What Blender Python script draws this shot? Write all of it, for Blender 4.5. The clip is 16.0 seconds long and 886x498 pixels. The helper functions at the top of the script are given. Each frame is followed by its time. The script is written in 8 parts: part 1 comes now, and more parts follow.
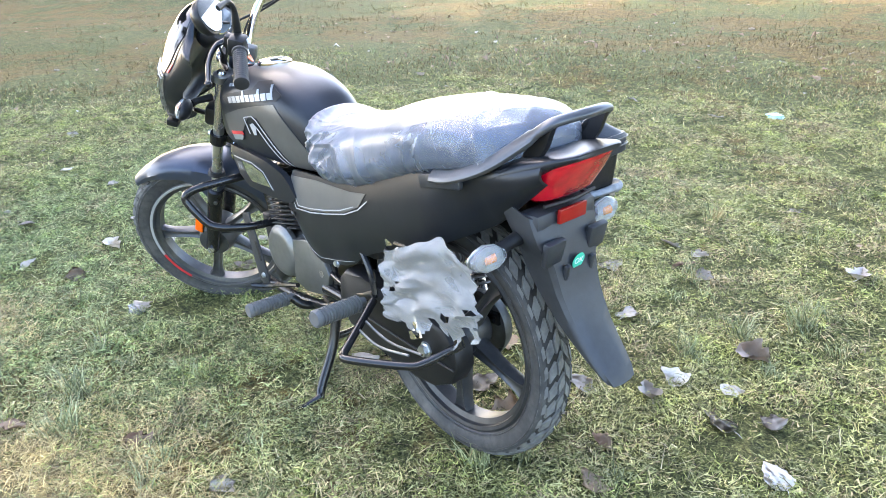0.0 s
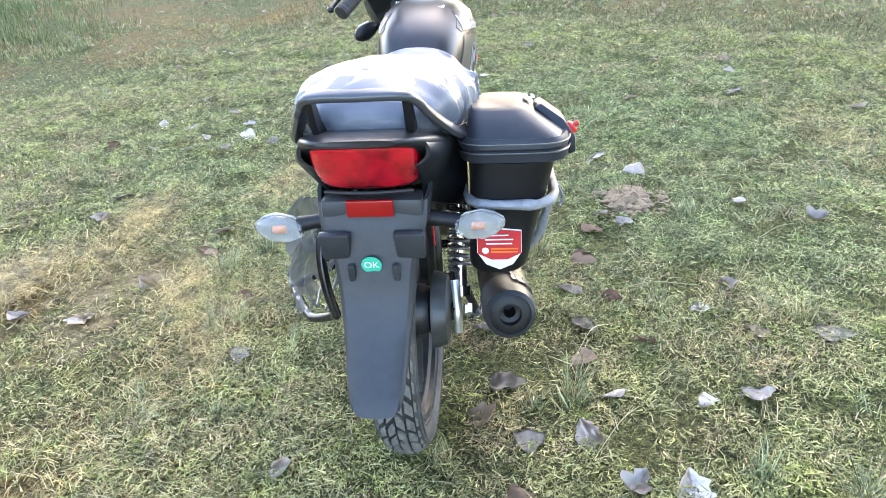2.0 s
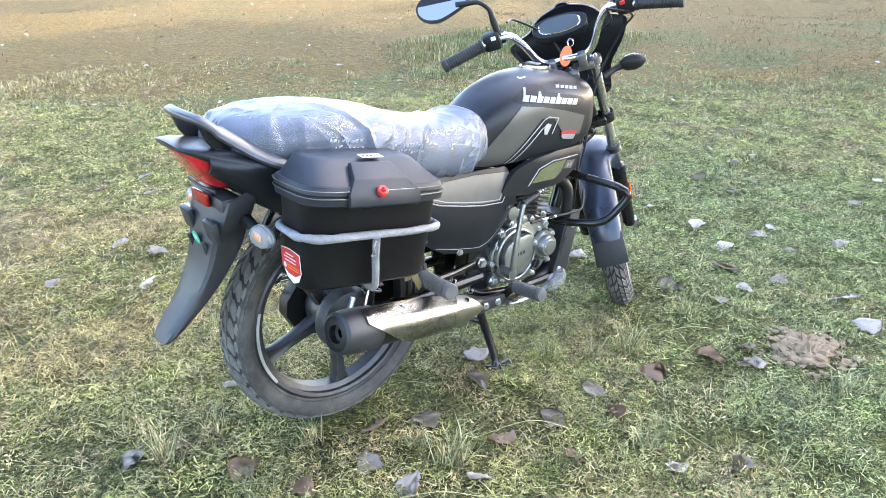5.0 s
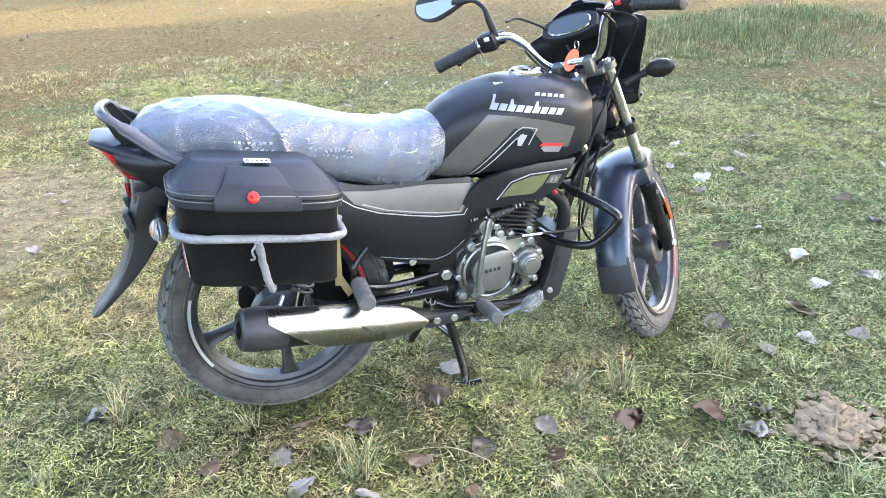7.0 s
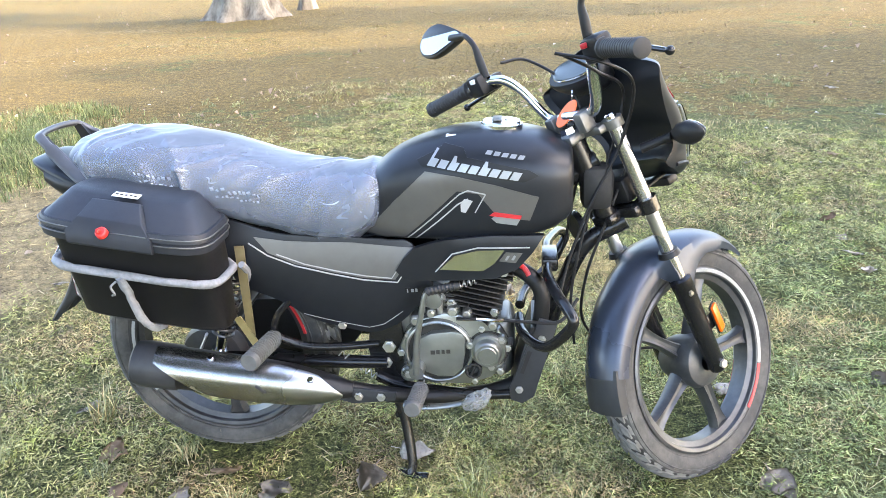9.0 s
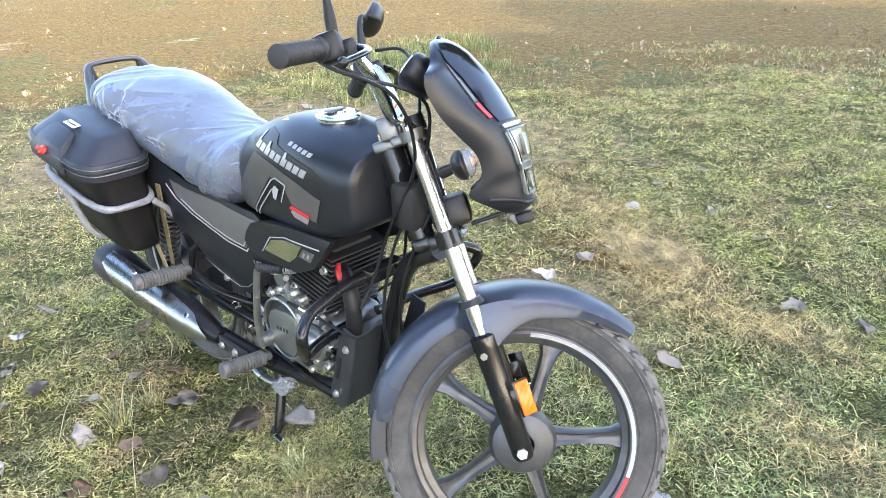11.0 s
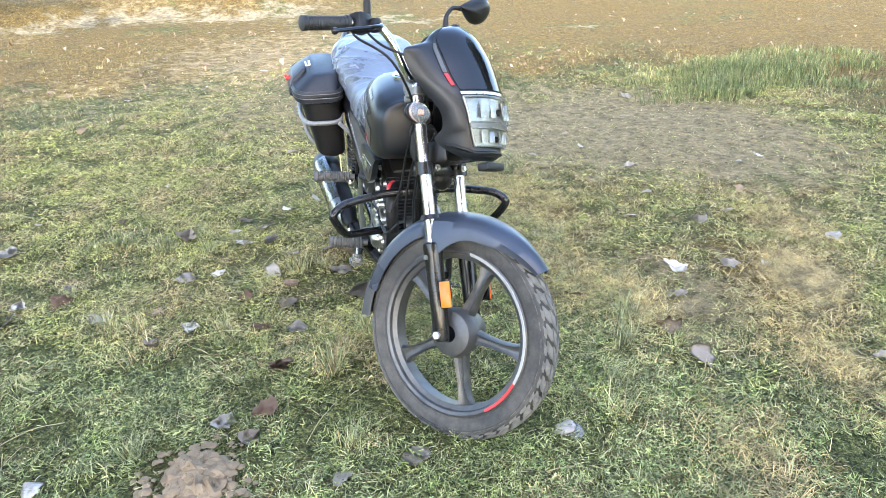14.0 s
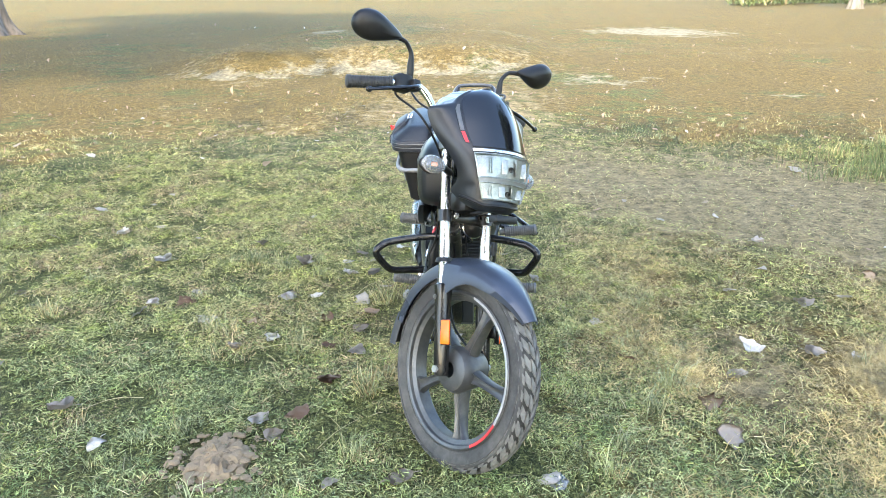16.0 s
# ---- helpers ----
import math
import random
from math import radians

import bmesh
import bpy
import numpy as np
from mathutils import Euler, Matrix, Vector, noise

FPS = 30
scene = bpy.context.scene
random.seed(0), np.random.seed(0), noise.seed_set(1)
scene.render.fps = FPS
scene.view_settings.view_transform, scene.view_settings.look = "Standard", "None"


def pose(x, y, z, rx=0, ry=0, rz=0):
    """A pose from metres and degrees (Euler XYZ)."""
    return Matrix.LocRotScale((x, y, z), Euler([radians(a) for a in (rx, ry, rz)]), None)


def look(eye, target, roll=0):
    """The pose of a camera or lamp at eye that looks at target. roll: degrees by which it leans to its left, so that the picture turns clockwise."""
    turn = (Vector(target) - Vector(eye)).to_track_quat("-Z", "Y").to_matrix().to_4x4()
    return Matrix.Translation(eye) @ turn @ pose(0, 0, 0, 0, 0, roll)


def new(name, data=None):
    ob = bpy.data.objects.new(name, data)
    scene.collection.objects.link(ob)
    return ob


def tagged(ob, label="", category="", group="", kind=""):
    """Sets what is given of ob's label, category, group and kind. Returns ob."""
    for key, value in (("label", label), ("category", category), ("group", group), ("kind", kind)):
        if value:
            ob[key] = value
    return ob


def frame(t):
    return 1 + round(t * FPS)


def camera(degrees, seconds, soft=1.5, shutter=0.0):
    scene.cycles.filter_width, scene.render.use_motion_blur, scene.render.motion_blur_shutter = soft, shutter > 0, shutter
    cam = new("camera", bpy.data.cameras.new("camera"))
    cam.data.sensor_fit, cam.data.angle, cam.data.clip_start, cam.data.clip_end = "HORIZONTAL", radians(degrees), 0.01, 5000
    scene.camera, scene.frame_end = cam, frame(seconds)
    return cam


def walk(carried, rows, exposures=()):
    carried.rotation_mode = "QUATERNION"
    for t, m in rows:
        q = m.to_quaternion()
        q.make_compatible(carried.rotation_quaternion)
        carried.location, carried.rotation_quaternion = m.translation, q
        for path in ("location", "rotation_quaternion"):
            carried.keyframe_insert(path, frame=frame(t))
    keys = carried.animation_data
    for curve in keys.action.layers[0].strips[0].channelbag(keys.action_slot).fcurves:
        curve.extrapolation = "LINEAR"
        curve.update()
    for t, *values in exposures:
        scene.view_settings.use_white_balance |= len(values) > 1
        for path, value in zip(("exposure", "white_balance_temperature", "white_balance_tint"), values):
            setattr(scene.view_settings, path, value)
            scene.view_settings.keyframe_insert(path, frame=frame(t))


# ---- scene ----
PATH = [
    (0, (-1.047, 1.014, 1.171), (0.367, -0.158, 0.381), -2.7),
    (0.5, (-1.219, 0.629, 1.159), (0.388, -0.221, 0.325), -1.7),
    (1, (-1.242, 0.298, 1.152), (0.487, -0.194, 0.274), -3.3),
    (1.5, (-1.337, 0.02, 1.173), (0.445, -0.129, 0.277), -3.7),
    (2, (-1.277, -0.232, 1.14), (0.503, -0.014, 0.253), -3.6),
    (2.5, (-1.225, -0.488, 1.155), (0.479, 0.103, 0.29), -2.2),
    (3, (-1.202, -0.796, 1.172), (0.39, 0.072, 0.328), -1.5),
    (3.5, (-1.084, -1.012, 1.156), (0.408, 0.019, 0.312), -1.0),
    (4, (-0.981, -1.19, 1.181), (0.406, -0.01, 0.354), -0.6),
    (4.2, (-0.943, -1.282, 1.185), (0.397, -0.033, 0.382), -0.4),
    (6.3, (-0.338, -1.677, 1.209), (0.467, -0.029, 0.41), -1.3),
    (6.5, (-0.254, -1.71, 1.212), (0.481, -0.031, 0.411), -1.5),
    (7, (-0.066, -1.8, 1.23), (0.527, -0.068, 0.426), -1.7),
    (7.5, (0.133, -1.776, 1.214), (0.592, -0.007, 0.402), -1.9),
    (8, (0.379, -1.688, 1.217), (0.597, 0.134, 0.422), -2.4),
    (8.5, (0.651, -1.72, 1.238), (0.61, 0.14, 0.504), -3.0),
    (9, (0.913, -1.602, 1.196), (0.63, 0.241, 0.473), -3.0),
    (9.5, (1.257, -1.464, 1.199), (0.652, 0.28, 0.431), -4.4),
    (10, (1.633, -1.262, 1.187), (0.733, 0.348, 0.412), -4.4),
    (10.2, (1.736, -1.163, 1.202), (0.741, 0.386, 0.42), -4.0),
    (12.3, (2.368, -0.588, 1.218), (0.749, 0.231, 0.377), -0.2),
    (12.5, (2.424, -0.524, 1.219), (0.78, 0.234, 0.37), 0.1),
    (13, (2.604, -0.396, 1.251), (0.903, 0.214, 0.396), 0.3),
    (13.5, (2.77, -0.35, 1.266), (1.016, 0.128, 0.432), -0.3),
    (14, (2.963, -0.293, 1.251), (1.159, 0.051, 0.458), -1.0),
    (14.5, (3.078, -0.171, 1.267), (1.236, 0.028, 0.514), -1.0),
    (15, (3.124, 0.014, 1.275), (1.254, 0.068, 0.568), -0.8),
    (15.5, (3.143, 0.119, 1.298), (1.26, 0.039, 0.626), -0.5),
    (16, (3.156, 0.23, 1.281), (1.278, 0.025, 0.625), -0.5),
]
SOFT = 0.78
EXPOSURES = [(0.0, 3.46, 6550, 14), (4.0, 3.49, 6500, 14), (7.5, 3.50, 6550, 14), (9.0, 3.37, 6700, 14), (12.5, 3.10, 6250, 13), (14.5, 3.06, 6250, 9), (16.0, 3.04, 6300, 6)]
cam = camera(60.4, 16.0, SOFT)
walk(cam, [(t, look(e, g, r)) for t, e, g, r in PATH], EXPOSURES)

# ---- light ----
SUN_ELEVATION, SUN_AZIMUTH = radians(33.0), radians(-7.0)
world = bpy.data.worlds.new("sky")
scene.world = world
world.use_nodes = True
sky_nodes = world.node_tree.nodes
sky_tex = sky_nodes.new("ShaderNodeTexSky")
sky_tex.sky_type = "NISHITA"
sky_tex.sun_disc = False
sky_tex.sun_elevation = SUN_ELEVATION
sky_tex.sun_rotation = radians(90.0) - SUN_AZIMUTH
sky_tex.dust_density = 2.0
world.node_tree.links.new(sky_tex.outputs[0], sky_nodes["Background"].inputs[0])
sky_nodes["Background"].inputs[1].default_value = 0.15

sun_data = bpy.data.lights.new("sun", "SUN")
sun_data.energy = 0.85
sun_data.angle = radians(0.55)
sun_data.color = (1.0, 0.87, 0.66)
sun_dir = Vector((math.cos(SUN_ELEVATION) * math.cos(SUN_AZIMUTH), math.cos(SUN_ELEVATION) * math.sin(SUN_AZIMUTH), math.sin(SUN_ELEVATION)))
sun = new("sun", sun_data)
sun.matrix_world = look(sun_dir * 60, (0, 0, 0))


# ---- materials ----
class Nodes:
    """Short hand for building a node material."""

    def __init__(self, name):
        self.mat = bpy.data.materials.new(name)
        self.mat.use_nodes = True
        self.tree = self.mat.node_tree
        self.bsdf = self.tree.nodes["Principled BSDF"]
        self.out = self.tree.nodes["Material Output"]

    def add(self, kind, **values):
        n = self.tree.nodes.new(kind)
        for k, v in values.items():
            n.inputs[k.replace("_", " ")].default_value = v
        return n

    def link(self, a, b):
        self.tree.links.new(a, b)

    def coord(self, kind="Object"):
        return self.tree.nodes.new("ShaderNodeTexCoord").outputs[kind]

    def noise(self, scale, detail=4.0, rough=0.55, vec=None):
        n = self.add("ShaderNodeTexNoise", Scale=scale, Detail=detail, Roughness=rough)
        self.link(vec or self.coord(), n.inputs["Vector"])
        return n.outputs["Fac"]

    def ramp(self, fac, stops):
        r = self.tree.nodes.new("ShaderNodeValToRGB")
        el = r.color_ramp.elements
        while len(el) < len(stops):
            el.new(0.5)
        for e, (p, c) in zip(el, stops):
            e.position, e.color = p, (*c, 1)
        self.link(fac, r.inputs[0])
        return r.outputs[0]

    def maprange(self, fac, a, b, c, d):
        m = self.add("ShaderNodeMapRange")
        for i, v in zip((1, 2, 3, 4), (a, b, c, d)):
            m.inputs[i].default_value = v
        self.link(fac, m.inputs[0])
        return m.outputs[0]

    def mix(self, fac, a, b, mode="MIX"):
        m = self.tree.nodes.new("ShaderNodeMix")
        m.data_type, m.blend_type = "RGBA", mode
        for sock, v in ((m.inputs[0], fac), (m.inputs[6], a), (m.inputs[7], b)):
            if hasattr(v, "links"):
                self.link(v, sock)
            elif isinstance(v, (int, float)):
                sock.default_value = v
            else:
                sock.default_value = (*v, 1)
        return m.outputs[2]

    def math(self, op, a, b=0.0):
        m = self.tree.nodes.new("ShaderNodeMath")
        m.operation = op
        for sock, v in ((m.inputs[0], a), (m.inputs[1], b)):
            if hasattr(v, "links"):
                self.link(v, sock)
            else:
                sock.default_value = v
        return m.outputs[0]

    def bump(self, height, strength=0.3, distance=0.002):
        b = self.add("ShaderNodeBump", Strength=strength, Distance=distance)
        self.link(height, b.inputs["Height"])
        self.link(b.outputs[0], self.bsdf.inputs["Normal"])
        return b


def surface(name, color, rough, metal=0.0, vary=0.25, scale=40.0, bump=0.1, bump_scale=300.0, dust=0.0, spec=0.5, coat=0.0):
    """A painted, moulded or metal surface with grain, uneven gloss and a little dust."""
    n = Nodes(name)
    c = Vector(color)
    big = n.noise(scale * 0.15, 5)
    fine = n.noise(scale, 6)
    base = n.mix(n.maprange(fine, 0.3, 0.7, 0, 1), tuple(c * (1 - vary)), tuple(c * (1 + vary)))
    base = n.mix(n.maprange(big, 0.35, 0.7, 0, 0.5), base, tuple(c * (1 + vary * 0.6)))
    if dust > 0:
        d = n.noise(9.0, 8, 0.7)
        base = n.mix(n.maprange(d, 0.45, 0.75, 0, dust), base, (0.29, 0.27, 0.235))
    n.link(base, n.bsdf.inputs["Base Color"])
    n.link(n.maprange(big, 0.3, 0.7, max(0.02, rough - 0.06), min(1, rough + 0.08)), n.bsdf.inputs["Roughness"])
    n.bsdf.inputs["Metallic"].default_value = metal
    n.bsdf.inputs["Specular IOR Level"].default_value = spec
    n.bsdf.inputs["Coat Weight"].default_value = coat
    if bump > 0:
        n.bump(n.noise(bump_scale, 3), bump, 0.001)
    return n.mat


PAINT = surface("matte_grey_paint", (0.0125, 0.0145, 0.019), 0.34, 0.22, 0.12, 25, 0.03, 900, 0.02, 0.45)
PAINT_STEEL = surface("steel_blue_fender_paint", (0.038, 0.047, 0.068), 0.30, 0.35, 0.10, 25, 0.03, 900, 0.02, 0.45)
GRAB = surface("cast_grab_rail_paint", (0.072, 0.075, 0.083), 0.34, 0.4, 0.1, 40, 0.04, 600, 0.02, 0.6)
PANEL_DECAL = surface("silver_grey_decal", (0.135, 0.135, 0.133), 0.34, 0.5, 0.08, 30, 0.02, 900)
DECAL = surface("bronze_grey_decal", (0.118, 0.114, 0.108), 0.33, 0.5, 0.08, 30, 0.02, 900)
PLASTIC = surface("black_moulded_plastic", (0.0085, 0.0085, 0.0095), 0.44, 0.0, 0.15, 60, 0.15, 700, 0.03, 0.32)
FLAP = surface("dark_grey_mudguard_plastic", (0.024, 0.026, 0.030), 0.44, 0.0, 0.12, 60, 0.12, 800, 0.04, 0.4)
GLOSS_BLACK = surface("gloss_black_steel", (0.008, 0.008, 0.009), 0.24, 0.0, 0.1, 40, 0.02, 400, 0.03, 0.38, 0.1)
GLOSS_VISOR = surface("dark_gloss_visor", (0.006, 0.006, 0.008), 0.06, 0.0, 0.05, 20, 0.0)
RUBBER = surface("tyre_rubber", (0.034, 0.034, 0.034), 0.74, 0.0, 0.25, 50, 0.3, 500, 0.28)
TREAD = surface("dusty_tread_rubber", (0.112, 0.112, 0.108), 0.85, 0.0, 0.3, 50, 0.3, 500, 0.45, 0.2)
BLACK_STEEL = surface("grey_spring_steel", (0.10, 0.10, 0.105), 0.35, 0.7, 0.1, 60, 0.0)
PEG_RUBBER = surface("worn_peg_rubber", (0.085, 0.085, 0.085), 0.6, 0.0, 0.2, 60, 0.2, 500, 0.15)
GRIP_RUBBER = surface("grip_rubber", (0.015, 0.015, 0.016), 0.6, 0.0, 0.15, 60, 0.2, 500, 0.05)
DARK = surface("dark_underside", (0.010, 0.010, 0.010), 0.7, 0.0, 0.2, 30, 0.2, 200, 0.15)
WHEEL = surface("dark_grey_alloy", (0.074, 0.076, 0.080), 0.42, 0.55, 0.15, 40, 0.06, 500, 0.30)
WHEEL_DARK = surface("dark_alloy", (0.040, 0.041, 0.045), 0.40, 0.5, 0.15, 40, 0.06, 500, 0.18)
ALLOY = surface("cast_alloy", (0.30, 0.31, 0.30), 0.30, 0.85, 0.10, 60, 0.25, 450, 0.05)
ALLOY_DARK = surface("grey_case_alloy", (0.165, 0.165, 0.158), 0.42, 0.75, 0.10, 60, 0.2, 450, 0.06)
CASE_SATIN = surface("satin_case_alloy", (0.205, 0.215, 0.200), 0.40, 0.7, 0.08, 60, 0.12, 450, 0.05)
CHROME = surface("chrome", (0.75, 0.75, 0.76), 0.09, 1.0, 0.03, 20, 0.0)
SHIELD = surface("worn_chrome_shield", (0.62, 0.62, 0.61), 0.26, 1.0, 0.08, 30, 0.35, 26)
STEEL = surface("brushed_fork_steel", (0.52, 0.52, 0.53), 0.24, 0.95, 0.06, 60, 0.05, 900)
ZINC = surface("yellow_zinc_steel", (0.52, 0.43, 0.24), 0.35, 0.85, 0.1, 60, 0.05, 400)
BOLT = surface("zinc_bolt", (0.62, 0.62, 0.62), 0.3, 0.9, 0.08, 80, 0.0)
FIN_BLACK = surface("black_cylinder_paint", (0.013, 0.013, 0.013), 0.6, 0.0, 0.2, 60, 0.2, 400, 0.12)
SILVER = surface("silver_lettering", (0.36, 0.37, 0.39), 0.3, 0.6, 0.04, 60, 0.0)
EMBLEM = surface("satin_silver_emblem", (0.30, 0.31, 0.32), 0.35, 0.4, 0.04, 60, 0.0)
WHITE_LINE = surface("pale_pinstripe", (0.40, 0.40, 0.40), 0.4, 0.2, 0.05, 60, 0.0)
RED = surface("red_decal", (0.48, 0.025, 0.03), 0.4, 0.0, 0.08, 40, 0.0)
RED_KNOB = surface("red_knob_plastic", (0.55, 0.03, 0.025), 0.35, 0.0, 0.08, 40, 0.0)
ORANGE_TAG = surface("orange_key_tag", (0.80, 0.16, 0.05), 0.45, 0.0, 0.06, 40, 0.05)
STICKER_GREEN = surface("green_sticker", (0.03, 0.42, 0.27), 0.45, 0.0, 0.05, 40, 0.0)
STICKER_WHITE = surface("white_sticker", (0.72, 0.72, 0.72), 0.45, 0.0, 0.05, 40, 0.0)
STICKER_ORANGE = surface("orange_sticker", (0.75, 0.20, 0.03), 0.45, 0.0, 0.05, 40, 0.0)
WRAP_GREY = surface("grey_foam_wrap", (0.20, 0.205, 0.22), 0.55, 0.0, 0.25, 120, 0.7, 140)
SCREEN = surface("instrument_screen", (0.05, 0.06, 0.065), 0.2, 0.0, 0.1, 20, 0.0)
OLIVE_BADGE = surface("olive_metal_badge", (0.36, 0.37, 0.24), 0.16, 0.8, 0.08, 30, 0.02)
BOX_PLASTIC = surface("side_box_black_plastic", (0.006, 0.006, 0.007), 0.48, 0.0, 0.15, 60, 0.25, 900, 0.02, 0.22)
LID_PLASTIC = surface("side_box_lid_plastic", (0.018, 0.021, 0.028), 0.43, 0.0, 0.12, 60, 0.2, 900, 0.03, 0.32)


def lens(name, color, rough=0.08, trans=0.6):
    n = Nodes(name)
    n.bsdf.inputs["Base Color"].default_value = (*color, 1)
    n.bsdf.inputs["Roughness"].default_value = rough
    n.bsdf.inputs["Transmission Weight"].default_value = trans
    n.bsdf.inputs["IOR"].default_value = 1.45
    w = n.add("ShaderNodeTexWave", Scale=60.0, Distortion=0.0)
    n.link(n.coord(), w.inputs["Vector"])
    n.bump(w.outputs["Fac"], 0.25, 0.001)
    return n.mat


def red_lens():
    """Deep red moulded lens with fine ribs and darker depths behind them."""
    n = Nodes("red_tail_lens")
    deep = n.noise(16.0, 3, 0.6)
    n.link(n.ramp(deep, [(0.35, (0.17, 0.0012, 0.006)), (0.62, (0.50, 0.0040, 0.018))]), n.bsdf.inputs["Base Color"])
    n.bsdf.inputs["Roughness"].default_value = 0.09
    n.bsdf.inputs["Coat Weight"].default_value = 0.5
    w = n.add("ShaderNodeTexWave", Scale=70.0, Distortion=0.0)
    w.bands_direction = "Z"
    n.link(n.coord(), w.inputs["Vector"])
    n.bump(w.outputs["Fac"], 0.12, 0.001)
    return n.mat


RED_LENS = red_lens()
RED_REFLECT = lens("red_reflector", (0.30, 0.008, 0.008), 0.2, 0.1)
ORANGE_REFLECT = lens("orange_reflector", (0.90, 0.13, 0.004), 0.25, 0.0)
def clear_glass():
    n = Nodes("clear_lamp_glass")
    n.bsdf.inputs["Base Color"].default_value = (0.97, 0.98, 0.98, 1)
    n.bsdf.inputs["Roughness"].default_value = 0.02
    n.bsdf.inputs["Transmission Weight"].default_value = 1.0
    n.bsdf.inputs["IOR"].default_value = 1.2
    return n.mat


LAMP_GLASS = clear_glass()
CLEAR_LENS = lens("clear_lens", (0.92, 0.93, 0.95), 0.04, 0.85)
AMBER_BULB = surface("amber_bulb", (0.80, 0.25, 0.06), 0.25, 0.0, 0.05, 40, 0.0)
LAMP_BOWL = surface("lamp_reflector", (0.29, 0.305, 0.30), 0.34, 0.75, 0.25, 60, 0.6, 40)
MIRROR_GLASS = surface("mirror_glass", (0.36, 0.355, 0.35), 0.02, 1.0, 0.01, 10, 0.0)


def film(name, tint, opaque_low, opaque_high, rough, wrinkle, shine=1.0):
    """Thin creased polythene: partly clear, milky in the folds."""
    n = Nodes(name)
    n.bsdf.inputs["Base Color"].default_value = (*tint, 1)
    n.bsdf.inputs["Roughness"].default_value = rough
    warp = n.add("ShaderNodeTexNoise", Scale=5.0, Detail=3.0)
    n.link(n.coord(), warp.inputs["Vector"])
    vec = n.tree.nodes.new("ShaderNodeVectorMath")
    vec.operation = "MULTIPLY_ADD"
    n.link(warp.outputs["Color"], vec.inputs[0])
    vec.inputs[1].default_value = (0.14, 0.14, 0.14)
    n.link(n.coord(), vec.inputs[2])
    total = None
    for scale, turn in (((5.0, 5.0, 16.0), (0.5, 0.7, 0.3)), ((16.0, 6.0, 5.0), (0.2, 0.6, 0.9)), ((7.0, 7.0, 24.0), (0.9, -0.5, 0.1))):
        m = n.tree.nodes.new("ShaderNodeMapping")
        m.inputs["Scale"].default_value = scale
        m.inputs["Rotation"].default_value = turn
        n.link(vec.outputs[0], m.inputs["Vector"])
        field = n.noise(1.0, 2.0, 0.5, m.outputs[0])
        ridge = n.math("ABSOLUTE", n.math("SUBTRACT", field, 0.5))
        gate = n.maprange(n.noise(3.0 + scale[0], 2, 0.5), 0.46, 0.66, 0.0, 1.0)
        line = n.math("MULTIPLY", n.maprange(ridge, 0.0, 0.045, 1.0, 0.0), gate)
        total = line if total is None else n.math("MAXIMUM", total, line)
    haze = n.maprange(n.noise(3.5, 1.5), 0.3, 0.7, opaque_low, opaque_high)
    fac = n.math("ADD", haze, n.math("MULTIPLY", total, 0.10))
    relief = n.bump(n.math("ADD", n.noise(9.0, 2.5), n.math("MULTIPLY", total, 0.14)), wrinkle, 0.012)
    clear = n.tree.nodes.new("ShaderNodeBsdfTransparent")
    mixer = n.tree.nodes.new("ShaderNodeMixShader")
    n.link(fac, mixer.inputs[0])
    n.link(clear.outputs[0], mixer.inputs[1])
    n.link(n.bsdf.outputs[0], mixer.inputs[2])
    gloss = n.add("ShaderNodeBsdfGlossy", Roughness=rough)
    gloss.inputs["Color"].default_value = (0.92, 0.95, 1.0, 1)
    edge = n.add("ShaderNodeFresnel", IOR=1.55)
    sheen = n.tree.nodes.new("ShaderNodeMixShader")
    n.link(n.math("MULTIPLY", edge.outputs[0], shine), sheen.inputs[0])
    n.link(mixer.outputs[0], sheen.inputs[1])
    n.link(gloss.outputs[0], sheen.inputs[2])
    for node in (gloss, edge):
        n.link(relief.outputs[0], node.inputs["Normal"])
    n.link(sheen.outputs[0], n.out.inputs["Surface"])
    return n.mat


SEAT_FILM = film("clear_seat_film", (0.27, 0.31, 0.395), 0.26, 0.46, 0.38, 0.26, 0.56)
WHITE_FILM = film("torn_white_film", (0.25, 0.25, 0.245), 0.35, 0.68, 0.7, 0.5, 0.2)


